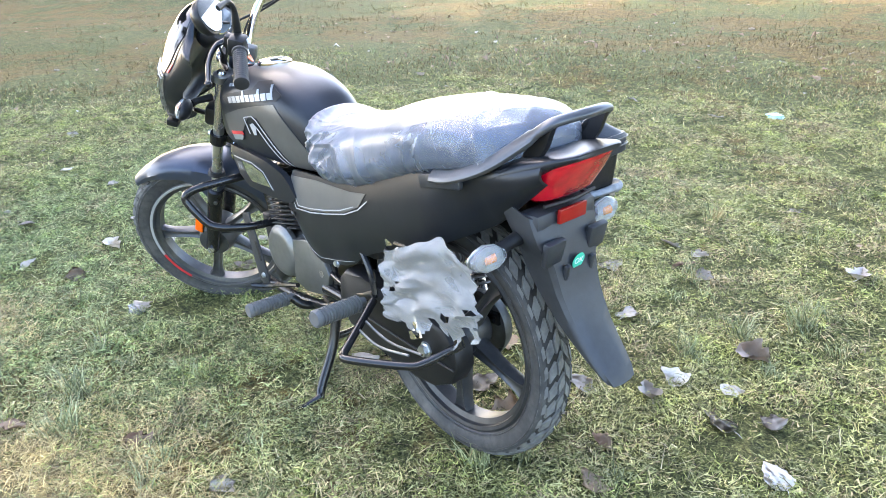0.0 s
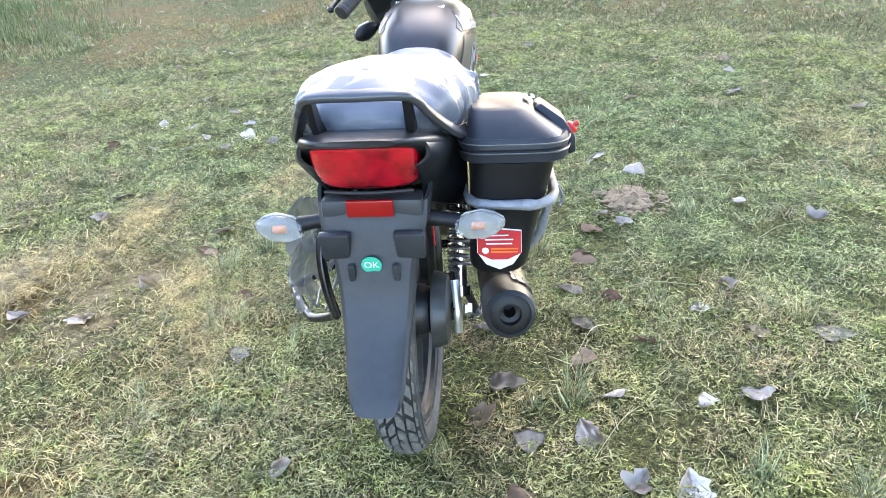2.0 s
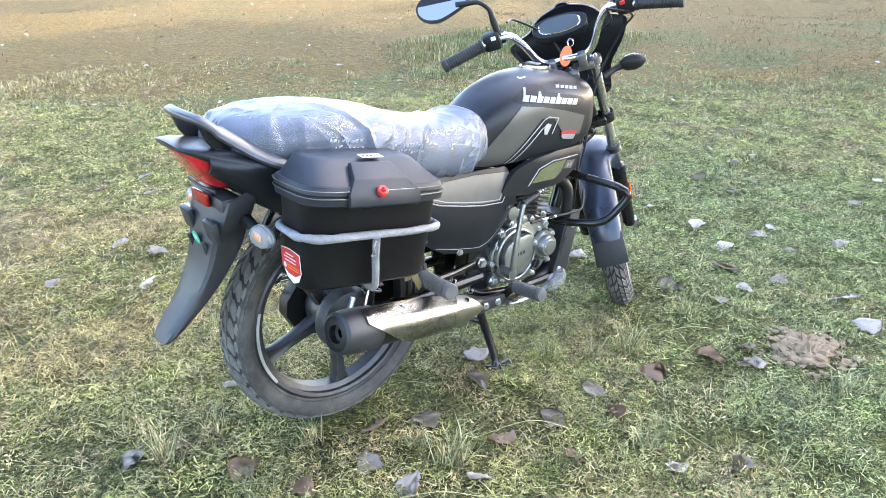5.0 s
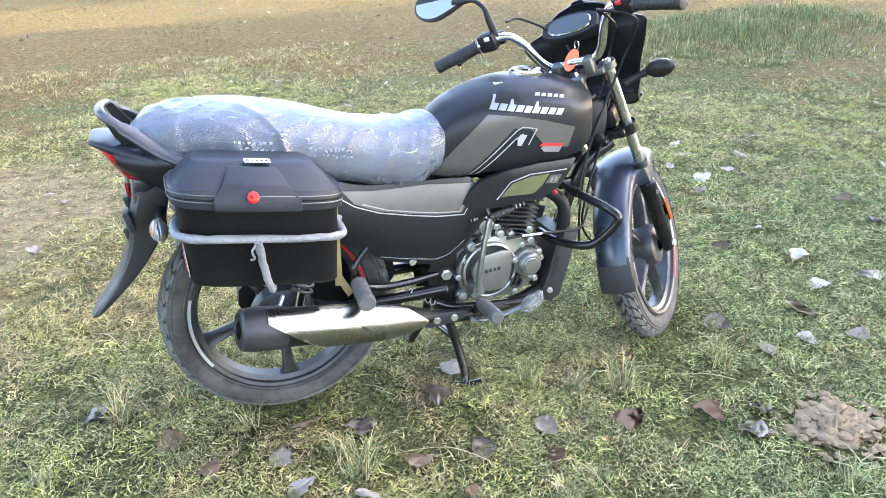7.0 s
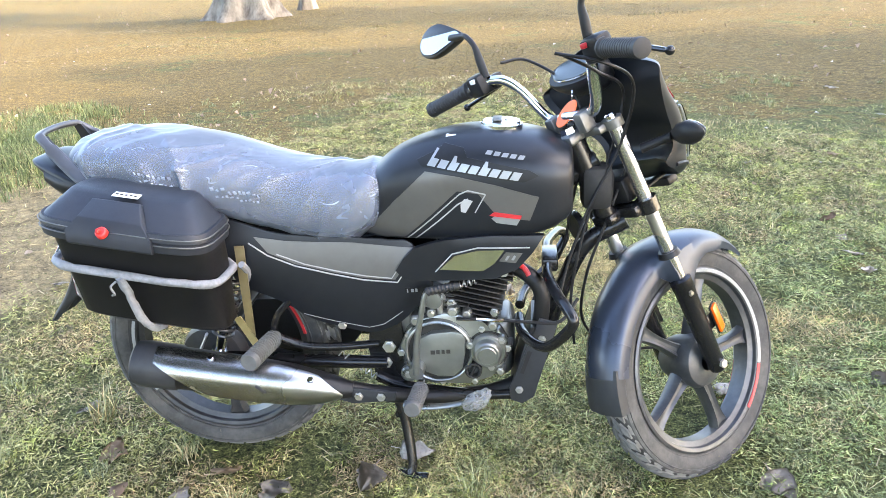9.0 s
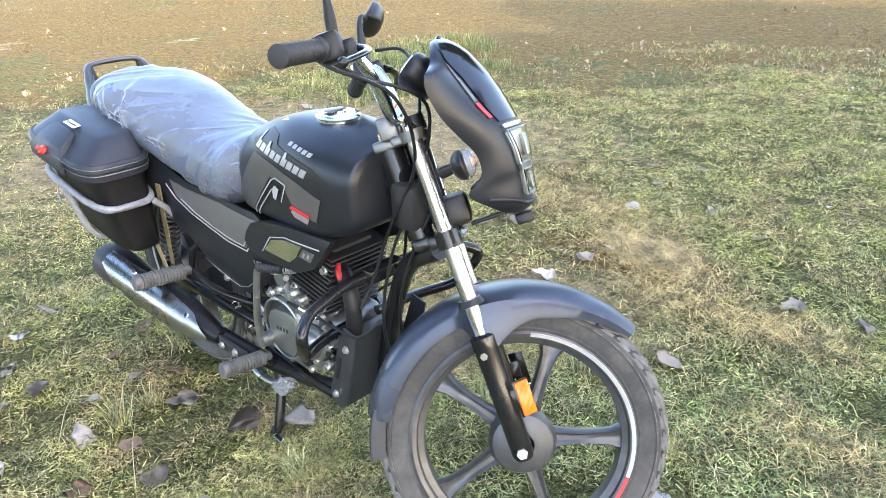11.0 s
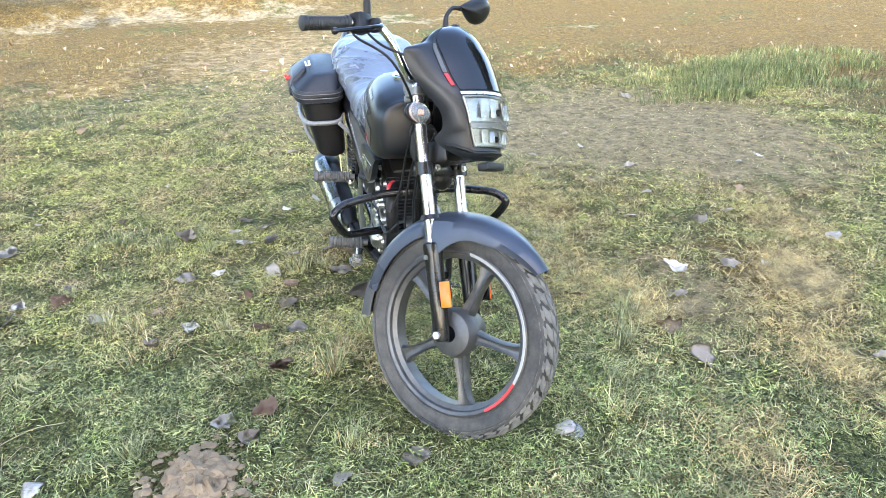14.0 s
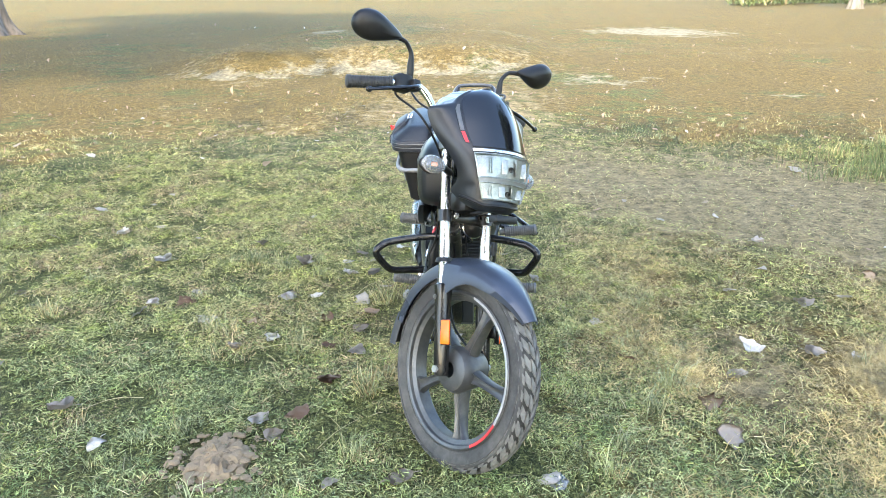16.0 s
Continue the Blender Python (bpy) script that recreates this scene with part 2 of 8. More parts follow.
def ground_material():
    n = Nodes("grassy_soil")
    v = n.coord("Object")

    def attr(name):
        a = n.tree.nodes.new("ShaderNodeAttribute")
        a.attribute_name = name
        return a.outputs["Fac"]

    fine = n.noise(60.0, 9, 0.75, v)
    grain = n.noise(210.0, 4, 0.7, v)
    mid = n.noise(7.0, 7, 0.68, v)
    clump = n.noise(19.0, 5, 0.7, v)
    wide = n.noise(1.3, 5, 0.65, v)
    vast = n.noise(0.30, 4, 0.6, v)
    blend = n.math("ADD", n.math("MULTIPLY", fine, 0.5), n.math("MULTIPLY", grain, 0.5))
    # near-black low stops put the shade between blades into the sheet's colour
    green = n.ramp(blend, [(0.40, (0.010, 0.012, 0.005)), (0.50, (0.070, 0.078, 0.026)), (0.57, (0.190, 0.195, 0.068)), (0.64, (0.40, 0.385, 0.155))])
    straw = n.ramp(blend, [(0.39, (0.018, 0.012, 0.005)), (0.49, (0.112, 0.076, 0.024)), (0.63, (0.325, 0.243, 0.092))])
    soil = n.mix(1.0, n.ramp(mid, [(0.30, (0.18, 0.138, 0.072)), (0.55, (0.28, 0.218, 0.118)), (0.75, (0.38, 0.305, 0.175))]), n.ramp(blend, [(0.40, (0.35, 0.34, 0.32)), (0.52, (0.95, 0.95, 0.95)), (0.62, (1.4, 1.38, 1.3))]), "MULTIPLY")
    dry = n.math("ADD", attr("dry"), n.maprange(mid, 0.40, 0.68, -0.30, 0.40))
    dry = n.math("ADD", dry, n.maprange(wide, 0.38, 0.62, 0.25, -0.62))
    dry = n.math("ADD", dry, n.maprange(vast, 0.36, 0.66, 0.20, -0.55))
    col = n.mix(n.maprange(dry, 0.25, 0.75, 0, 1), green, straw)
    streak = n.noise(0.9, 8, 0.72, v)
    col = n.mix(n.maprange(streak, 0.54, 0.66, 0, 0.45), col, n.ramp(fine, [(0.36, (0.060, 0.046, 0.020)), (0.62, (0.205, 0.160, 0.075))]))
    bare = n.math("ADD", attr("bare"), n.maprange(mid, 0.4, 0.7, -0.25, 0.35))
    col = n.mix(n.maprange(bare, 0.4, 0.8, 0, 1), col, soil)
    pale = n.math("ADD", attr("pale"), n.maprange(n.noise(2.2, 8, 0.75, v), 0.38, 0.62, -0.40, 0.25))
    col = n.mix(n.maprange(pale, 0.45, 0.7, 0, 1), col, n.ramp(mid, [(0.3, (0.16, 0.130, 0.088)), (0.5, (0.25, 0.213, 0.138)), (0.7, (0.36, 0.318, 0.215))]))
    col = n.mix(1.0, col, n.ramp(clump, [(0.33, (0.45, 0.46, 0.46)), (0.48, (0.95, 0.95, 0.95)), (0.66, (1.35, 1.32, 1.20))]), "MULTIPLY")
    n.link(col, n.bsdf.inputs["Base Color"])
    n.bsdf.inputs["Roughness"].default_value = 0.92
    n.bsdf.inputs["Specular IOR Level"].default_value = 0.15
    n.bump(n.math("ADD", n.math("ADD", fine, n.math("MULTIPLY", grain, 0.5)), n.math("MULTIPLY", mid, 2.0)), 0.9, 0.014)
    return n.mat


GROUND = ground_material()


def blade_material(name, stops, dry_stops, dry_scale, dry_low, dry_high, fresh=None):
    """Grass: each blade has its own shade, and dry and fresh patches run through the sward."""
    n = Nodes(name)
    geo = n.tree.nodes.new("ShaderNodeNewGeometry")
    rnd = geo.outputs["Random Per Island"]
    patch = n.noise(dry_scale, 5, 0.65)
    fac = n.math("ADD", n.maprange(patch, dry_low, dry_high, 0, 1), n.maprange(rnd, 0, 1, -0.45, 0.45))
    shade = n.math("FRACT", n.math("MULTIPLY", rnd, 7.31))
    live = n.ramp(shade, stops)
    if fresh:
        lush = n.math("ADD", n.maprange(n.noise(dry_scale * 2.3, 3, 0.5), 0.46, 0.64, 0, 1), n.maprange(n.math("FRACT", n.math("MULTIPLY", rnd, 3.77)), 0, 1, -0.35, 0.35))
        live = n.mix(n.maprange(lush, 0.35, 0.65, 0, 1), live, n.ramp(shade, fresh))
    col = n.mix(n.maprange(fac, 0.4, 0.6, 0, 1), live, n.ramp(shade, dry_stops))
    col = n.mix(1.0, col, n.ramp(n.noise(13.0, 4, 0.62), [(0.34, (0.50, 0.52, 0.54)), (0.50, (1.0, 1.0, 1.0)), (0.66, (1.34, 1.32, 1.24))]), "MULTIPLY")
    n.link(col, n.bsdf.inputs["Base Color"])
    n.bsdf.inputs["Roughness"].default_value = 0.6
    n.bsdf.inputs["Specular IOR Level"].default_value = 0.3
    return n.mat


GREENS = [(0.0, (0.060, 0.060, 0.020)), (0.5, (0.320, 0.312, 0.106)), (1.0, (0.60, 0.565, 0.25))]
FRESH = [(0.0, (0.055, 0.066, 0.016)), (0.5, (0.315, 0.345, 0.084)), (1.0, (0.60, 0.61, 0.20))]
STRAWS = [(0.0, (0.17, 0.125, 0.058)), (0.5, (0.41, 0.310, 0.150)), (1.0, (0.70, 0.57, 0.32))]
THATCH = [(0.0, (0.055, 0.040, 0.024)), (0.5, (0.31, 0.222, 0.118)), (1.0, (0.60, 0.46, 0.24))]
TURF = blade_material("turf", GREENS, STRAWS, 2.0, 0.38, 0.62, FRESH)
COVER = blade_material("ground_cover", GREENS, THATCH, 3.2, 0.43, 0.71, FRESH)
LUSH = blade_material("lush_ground_cover", [(0.0, (0.040, 0.052, 0.018)), (0.5, (0.218, 0.252, 0.094)), (1.0, (0.52, 0.555, 0.25))], THATCH, 3.2, 0.52, 0.80, [(0.0, (0.036, 0.054, 0.016)), (0.5, (0.204, 0.266, 0.086)), (1.0, (0.49, 0.555, 0.22))])
TALL_GREEN = blade_material("tall_green_grass", [(0.0, (0.055, 0.074, 0.024)), (0.5, (0.150, 0.180, 0.068)), (1.0, (0.28, 0.32, 0.13))], STRAWS, 1.2, 0.48, 0.80)
TUFT = blade_material("pale_grass_tuft", [(0.0, (0.09, 0.105, 0.045)), (0.5, (0.25, 0.275, 0.125)), (1.0, (0.46, 0.47, 0.26))], STRAWS, 3.0, 0.45, 0.7)
DRY_TUFT = blade_material("dry_field_grass", [(0.0, (0.08, 0.082, 0.030)), (1.0, (0.19, 0.19, 0.075))], [(0.0, (0.10, 0.075, 0.030)), (1.0, (0.26, 0.195, 0.085))], 0.5, 0.22, 0.50)

YELLOW_DRY = blade_material("yellow_dry_grass", [(0.0, (0.14, 0.096, 0.038)), (0.5, (0.44, 0.325, 0.135)), (1.0, (0.74, 0.58, 0.27))], STRAWS, 2.0, 0.45, 0.8)
STRAW_LITTER = blade_material("straw_litter", STRAWS, [(0.0, (0.20, 0.15, 0.07)), (0.5, (0.42, 0.34, 0.17)), (1.0, (0.66, 0.57, 0.34))], 1.2, 0.3, 0.6)


def leaf_material(name, stops):
    n = Nodes(name)
    info = n.tree.nodes.new("ShaderNodeObjectInfo")
    col = n.ramp(info.outputs["Random"], stops)
    col = n.mix(n.maprange(n.noise(9.0, 5), 0.50, 0.75, 0, 0.45), col, (0.24, 0.185, 0.14))
    n.link(col, n.bsdf.inputs["Base Color"])
    n.bsdf.inputs["Roughness"].default_value = 0.8
    n.bsdf.inputs["Specular IOR Level"].default_value = 0.15
    return n.mat


LEAF_PALE = leaf_material("bleached_dry_leaf", [(0.0, (0.27, 0.23, 0.195)), (0.35, (0.41, 0.37, 0.33)), (0.7, (0.52, 0.475, 0.435)), (1.0, (0.66, 0.61, 0.56))])
LEAF_BROWN = leaf_material("brown_dry_leaf", [(0.0, (0.19, 0.120, 0.085)), (0.5, (0.34, 0.24, 0.17)), (1.0, (0.48, 0.37, 0.27))])
CLOD = surface("clay_clods", (0.225, 0.165, 0.102), 0.95, 0.0, 0.40, 30, 0.9, 90)


def bark_material(name, light, dark):
    n = Nodes(name)
    v = n.coord("Object")
    sc = n.tree.nodes.new("ShaderNodeMapping")
    sc.inputs["Scale"].default_value = (2.2, 2.2, 0.35)
    n.link(v, sc.inputs["Vector"])
    f = n.noise(2.5, 8, 0.65, sc.outputs[0])
    n.link(n.ramp(f, [(0.35, dark), (0.62, light)]), n.bsdf.inputs["Base Color"])
    n.bsdf.inputs["Roughness"].default_value = 0.9
    n.bump(f, 0.8, 0.05)
    return n.mat


BARK_PALE = bark_material("pale_bark", (0.25, 0.215, 0.165), (0.085, 0.068, 0.050))
BARK_DARK = bark_material("dark_bark", (0.20, 0.16, 0.13), (0.06, 0.05, 0.04))
FOLIAGE = blade_material("tree_foliage", [(0.0, (0.03, 0.06, 0.015)), (0.5, (0.05, 0.09, 0.02)), (1.0, (0.09, 0.14, 0.035))], [(0, (0.06, 0.08, 0.02)), (1, (0.12, 0.14, 0.05))], 0.6, 0.5, 0.9)


# ---- mesh helpers ----
def part(name, bm, material, parent=None, label="", smooth=True, flip=True):
    """Links a bmesh as one mesh object under a thing or a part."""
    if flip:
        bmesh.ops.recalc_face_normals(bm, faces=bm.faces)
    me = bpy.data.meshes.new(name)
    bm.to_mesh(me)
    bm.free()
    me.materials.append(material)
    if smooth:
        me.polygons.foreach_set("use_smooth", [True] * len(me.polygons))
        me.set_sharp_from_angle(angle=radians(38))
    ob = new(name, me)
    if parent is not None:
        ob.parent = parent
    if label:
        tagged(ob, label)
    return ob


def V(*c):
    return Vector(c)


def spline(pts, per=6):
    """Points along a smooth curve through pts."""
    p = [Vector(q) for q in pts]
    p = [p[0] * 2 - p[1]] + p + [p[-1] * 2 - p[-2]]
    out = []
    for i in range(1, len(p) - 2):
        for k in range(per):
            t = k / per
            a, b, c, d = p[i - 1 : i + 3]
            out.append(0.5 * (2 * b + (c - a) * t + (2 * a - 5 * b + 4 * c - d) * t * t + (3 * b - a - 3 * c + d) * t**3))
    out.append(p[-2].copy())
    return out


def loft(rings, bm=None, caps=True, closed=False):
    """Skins rings of equal length into a shell."""
    bm = bm or bmesh.new()
    vs = [[bm.verts.new(c) for c in ring] for ring in rings]
    n = len(vs[0])
    pairs = list(zip(vs, vs[1:])) + ([(vs[-1], vs[0])] if closed else [])
    for a, b in pairs:
        for i in range(n):
            j = (i + 1) % n
            bm.faces.new((a[i], a[j], b[j], b[i]))
    if caps and not closed:
        bm.faces.new(vs[0])
        bm.faces.new(vs[-1])
    return bm


def tube(pts, r, n=10, bm=None, per=6, flat=1.0, smooth=True, up=None):
    """A tube along a smooth curve; r is one radius or one for each given point; flat squeezes it across."""
    line = spline(pts, per) if smooth and len(pts) > 2 else [Vector(p) for p in pts]
    rr = [r] * len(line) if isinstance(r, (int, float)) else list(np.interp(np.linspace(0, 1, len(line)), np.linspace(0, 1, len(r)), r))
    rings, side = [], None
    for i, p in enumerate(line):
        way = (line[min(i + 1, len(line) - 1)] - line[max(i - 1, 0)]).normalized()
        if side is None:
            ref = Vector(up) if up else (V(0, 0, 1) if abs(way.z) < 0.9 else V(1, 0, 0))
            side = way.cross(ref).normalized()
        side = (side - way * side.dot(way)).normalized()
        top = side.cross(way)
        rings.append([p + side * (math.cos(a) * rr[i]) + top * (math.sin(a) * rr[i] * flat) for a in (2 * math.pi * k / n for k in range(n))])
    return loft(rings, bm)


def turned(profile, origin, axis, n=28, bm=None, caps=False):
    """A body of revolution: profile of (along, radius) about an axis through origin."""
    ax = Vector(axis).normalized()
    ref = V(0, 0, 1) if abs(ax.z) < 0.9 else V(1, 0, 0)
    u = ax.cross(ref).normalized()
    w = u.cross(ax)
    o = Vector(origin)
    rings = [[o + ax * t + (u * math.cos(a) + w * math.sin(a)) * max(r, 1e-4) for a in (2 * math.pi * k / n for k in range(n))] for t, r in profile]
    return loft(rings, bm, caps=caps)


def rounded_box(size, centre=(0, 0, 0), bevel=0.006, turn=None, bm=None, segments=2, taper=1.0):
    """A box with rounded edges; taper narrows its top."""
    b = bmesh.new()
    bmesh.ops.create_cube(b, size=1)
    for v in b.verts:
        k = taper if v.co.z > 0 else 1.0
        v.co = Vector((v.co.x * size[0] * k, v.co.y * size[1] * k, v.co.z * size[2]))
    if bevel > 0:
        bmesh.ops.bevel(b, geom=b.edges, offset=bevel, segments=segments, affect="EDGES", profile=0.5)
    m = Matrix.Translation(centre) @ (turn.to_4x4() if turn else Matrix())
    bmesh.ops.transform(b, matrix=m, verts=b.verts)
    if bm is None:
        return b
    return absorb(bm, b)


def absorb(bm, other):
    """Adds one bmesh to another."""
    me = bpy.data.meshes.new("join")
    other.to_mesh(me)
    other.free()
    bm.from_mesh(me)
    bpy.data.meshes.remove(me)
    return bm


def plate(outline, thick, place, bevel=0.0, bm=None):
    """A flat plate: outline of (u, v) pushed out by thick; place turns (u, v, w) into the world."""
    b = bmesh.new()
    low = [b.verts.new(place(u, v, 0.0)) for u, v in outline]
    top = [b.verts.new(place(u, v, thick)) for u, v in outline]
    n = len(outline)
    b.faces.new(low)
    lid = b.faces.new(top)
    for i in range(n):
        b.faces.new((low[i], low[(i + 1) % n], top[(i + 1) % n], top[i]))
    if bevel > 0:
        bmesh.ops.bevel(b, geom=list(lid.edges), offset=bevel, segments=2, affect="EDGES", profile=0.5)
    return absorb(bm, b) if bm else b


def move(bm, m):
    bmesh.ops.transform(bm, matrix=m, verts=bm.verts)
    return bm


def superring(w, z0, z1, x, n=28, power=2.6, y=0.0, lower=None):
    """A rounded-box section across the machine at x."""
    zc, h, out = (z0 + z1) / 2, (z1 - z0) / 2, []
    for k in range(n):
        a = 2 * math.pi * k / n
        c, s = math.cos(a), math.sin(a)
        p = (lower or power) if s < 0 else power
        out.append(V(x, y + w * math.copysign(abs(c) ** (2 / p), c), zc + h * math.copysign(abs(s) ** (2 / p), s)))
    return out


def table(xs, rows, steps):
    """Smooth in-between values for a list of stations."""
    rows = np.array(rows, float)
    pts = [Vector((x, 0, 0)) for x in xs]
    fine = np.linspace(0, len(xs) - 1, steps)
    out = []
    for q in fine:
        i = min(int(q), len(xs) - 2)
        t = q - i
        idx = [max(i - 1, 0), i, i + 1, min(i + 2, len(xs) - 1)]
        full = np.c_[xs, rows]
        a, b, c, d = full[idx]
        out.append(0.5 * (2 * b + (c - a) * t + (2 * a - 5 * b + 4 * c - d) * t * t + (3 * b - a - 3 * c + d) * t**3))
    return np.array(out)


# ---- the motorcycle: x ahead, y to its left, z up, from under the rear wheel ----
bike = new("motorcycle")
bike.location = (0, 0.013, 0.006)
bike.rotation_euler = (0, 0, radians(1.0))
tagged(bike, "matte dark grey commuter motorcycle with film-wrapped seat and black side box", "motorcycle")

RAKE, STEER = radians(23.85), radians(44.0)
HEAD = V(1.030, 0, 0.636)
STEERED = Matrix.Translation(HEAD) @ Matrix.Rotation(-RAKE, 4, "Y") @ Matrix.Rotation(STEER, 4, "Z")


def steered(bm):
    """From the fork's own axes (ahead, left, up along the head tube) to the machine's."""
    return move(bm, STEERED)


def bolt(at, axis, r=0.008, h=0.007, bm=None):
    return turned([(0, r * 1.35), (h * 0.3, r * 1.35), (h * 0.32, r), (h, r * 0.95), (h, 0)], at, axis, 6, bm)


# wheels
def wheel(name, centre, radius, half, tapes, spin=0.0, front=False, metal=None):
    """A five-spoke cast wheel in its own plane (x, z), with tyre and tread."""
    c = Vector(centre)
    metal = metal or WHEEL
    put = (lambda b: steered(b)) if front else (lambda b: b)
    rim_r = radius - 0.073
    prof = [(-0.033, rim_r + 0.008), (-0.036, rim_r + 0.002), (-0.033, rim_r - 0.006), (-0.024, rim_r - 0.008), (-0.018, rim_r - 0.020), (0.018, rim_r - 0.020), (0.024, rim_r - 0.008), (0.033, rim_r - 0.006), (0.036, rim_r + 0.002), (0.033, rim_r + 0.008), (0.026, rim_r + 0.003), (-0.026, rim_r + 0.003)]
    root = part(name, put(turned(prof + prof[:1], c, (0, 1, 0), 72)), metal, bike, "dusty dark grey cast alloy wheel")
    # tyre body
    h, R, r0 = half, radius, rim_r + 0.004
    tp = [(-0.028, r0), (-h * 0.86, r0 + 0.014), (-h, r0 + 0.032), (-h * 0.93, r0 + 0.048), (-h * 0.72, R - 0.016), (-h * 0.38, R - 0.009), (0, R - 0.007), (h * 0.38, R - 0.009), (h * 0.72, R - 0.016), (h * 0.93, r0 + 0.048), (h, r0 + 0.032), (h * 0.86, r0 + 0.014), (0.028, r0)]
    tyre = part("tyre", put(turned(tp, c, (0, 1, 0), 96)), RUBBER, root, "dusty black road tyre")
    # sidewall rings
    b = bmesh.new()
    for s in (-1, 1):
        for rr, yy in ((r0 + 0.010, h * 0.80), (r0 + 0.040, h * 0.985)):
            ring = [(s * (yy - 0.002), rr - 0.002), (s * (yy + 0.0016), rr - 0.001), (s * (yy + 0.0016), rr + 0.001), (s * (yy - 0.002), rr + 0.002)]
            turned(ring, c, (0, 1, 0), 96, b)
    part("sidewall_ring", put(b), RUBBER, tyre)
    # tread blocks, slanted, in three rows a side
    b = bmesh.new()
    count = 40
    for k in range(count):
        a0 = 2 * math.pi * k / count
        for s in (-1, 1):
            for row, (y0, y1, drop0, drop1, width, lead) in enumerate(((0.04, 0.34, 0.0015, 0.0035, 0.60, 0.0), (0.44, 0.72, 0.0045, 0.012, 0.58, 0.35), (0.78, 0.95, 0.0145, 0.028, 0.52, 0.55))):
                base = a0 + (0.5 if s > 0 else 0.0) * 2 * math.pi / count
                da = 2 * math.pi / count * width
                quad = []
                for yy, dr, sh in ((y0, drop0, lead), (y1, drop1, lead + 0.45)):
                    aa = base + sh * 2 * math.pi / count
                    quad.append((yy * h * s, R - dr, aa, aa + da))
                lowv, topv = [], []
                for (yy, rr, a1, a2), (yy2, rr2, b1, b2) in ((quad[0], quad[1]),):
                    for y_, r_, an in ((yy, rr, a1), (yy, rr, a2), (yy2, rr2, b2), (yy2, rr2, b1)):
                        d = V(math.sin(an), 0, -math.cos(an))
                        lowv.append(b.verts.new(c + d * (r_ - 0.011) + V(0, y_, 0)))
                        topv.append(b.verts.new(c + d * (r_ + 0.0015) + V(0, y_ * 1.01, 0)))
                b.faces.new(topv)
                for i in range(4):
                    b.faces.new((lowv[i], lowv[(i + 1) % 4], topv[(i + 1) % 4], topv[i]))
    part("tread", put(b), TREAD, tyre, smooth=False)
    part("tread_base", put(turned([(-h * 0.78, R - 0.0175), (-h * 0.70, R - 0.0135), (-h * 0.38, R - 0.0075), (0, R - 0.0055), (h * 0.38, R - 0.0075), (h * 0.70, R - 0.0135), (h * 0.78, R - 0.0175)], c, (0, 1, 0), 96)), DARK, tyre)
    # hub and spokes
    k_ = 1.22 if front else 1.0
    hub = turned([(-0.052, 0.018 * k_), (-0.052, 0.030 * k_), (-0.044, 0.048 * k_), (-0.026, 0.055 * k_), (0.026, 0.058), (0.040, 0.055), (0.056, 0.048), (0.056, 0.018)], c, (0, 1, 0), 40)
    part("hub", put(hub), metal, root)
    for k in range(5):
        a = spin + 2 * math.pi * k / 5
        d = V(math.sin(a), 0, -math.cos(a))
        t = V(math.cos(a), 0, math.sin(a))
        rings = []
        for q in np.linspace(0, 1, 7):
            rr = 0.050 + (rim_r - 0.014 - 0.050) * q
            wide = 0.021 - 0.007 * math.sin(math.pi * min(1, q * 1.1)) - 0.002 * q + (0.010 * max(0, q - 0.85) / 0.15)
            deep = 0.020 - 0.006 * q
            p = c + d * rr
            rings.append([p + t * wide * 0.75 + V(0, -deep, 0), p + t * wide + V(0, -deep * 0.4, 0), p + t * wide + V(0, deep * 0.4, 0), p + t * wide * 0.75 + V(0, deep, 0), p + t * wide * 0.3 + V(0, deep * 0.65, 0), p - t * wide * 0.3 + V(0, deep * 0.65, 0), p - t * wide * 0.75 + V(0, deep, 0), p - t * wide + V(0, deep * 0.4, 0), p - t * wide + V(0, -deep * 0.4, 0), p - t * wide * 0.75 + V(0, -deep, 0), p - t * wide * 0.3 + V(0, -deep * 0.65, 0), p + t * wide * 0.3 + V(0, -deep * 0.65, 0)])
        part("spoke", put(loft(rings)), metal, root)
    # rim tape on both flanks: silver with a red stretch
    for label, mat, spans in (("silver rim tape", WHITE_LINE, tapes[0]), ("red rim tape", RED, tapes[1])):
        b = bmesh.new()
        for s in ((-1, 1) if front else (-1,)):
            for a0, a1 in spans:
                ring = []
                for a in np.linspace(a0, a1, 24):
                    d = V(math.sin(a + spin * 0), 0, -math.cos(a))
                    ring.append([c + d * (rim_r + o) + V(0, s * y_, 0) for o, y_ in ((-0.003, 0.0362), (0.004, 0.0385), (0.005, 0.0365), (-0.002, 0.034))])
                loft(ring, b)
        part("rim_tape", put(b), mat, root, label)
    return root


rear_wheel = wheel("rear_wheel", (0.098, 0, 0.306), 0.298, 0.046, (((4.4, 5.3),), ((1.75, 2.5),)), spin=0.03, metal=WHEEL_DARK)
front_wheel = wheel("front_wheel", (0.057, 0, -0.440), 0.287, 0.037, (((0.92, 2.75),), ((0.37, 0.91),)), spin=0.0, front=True)

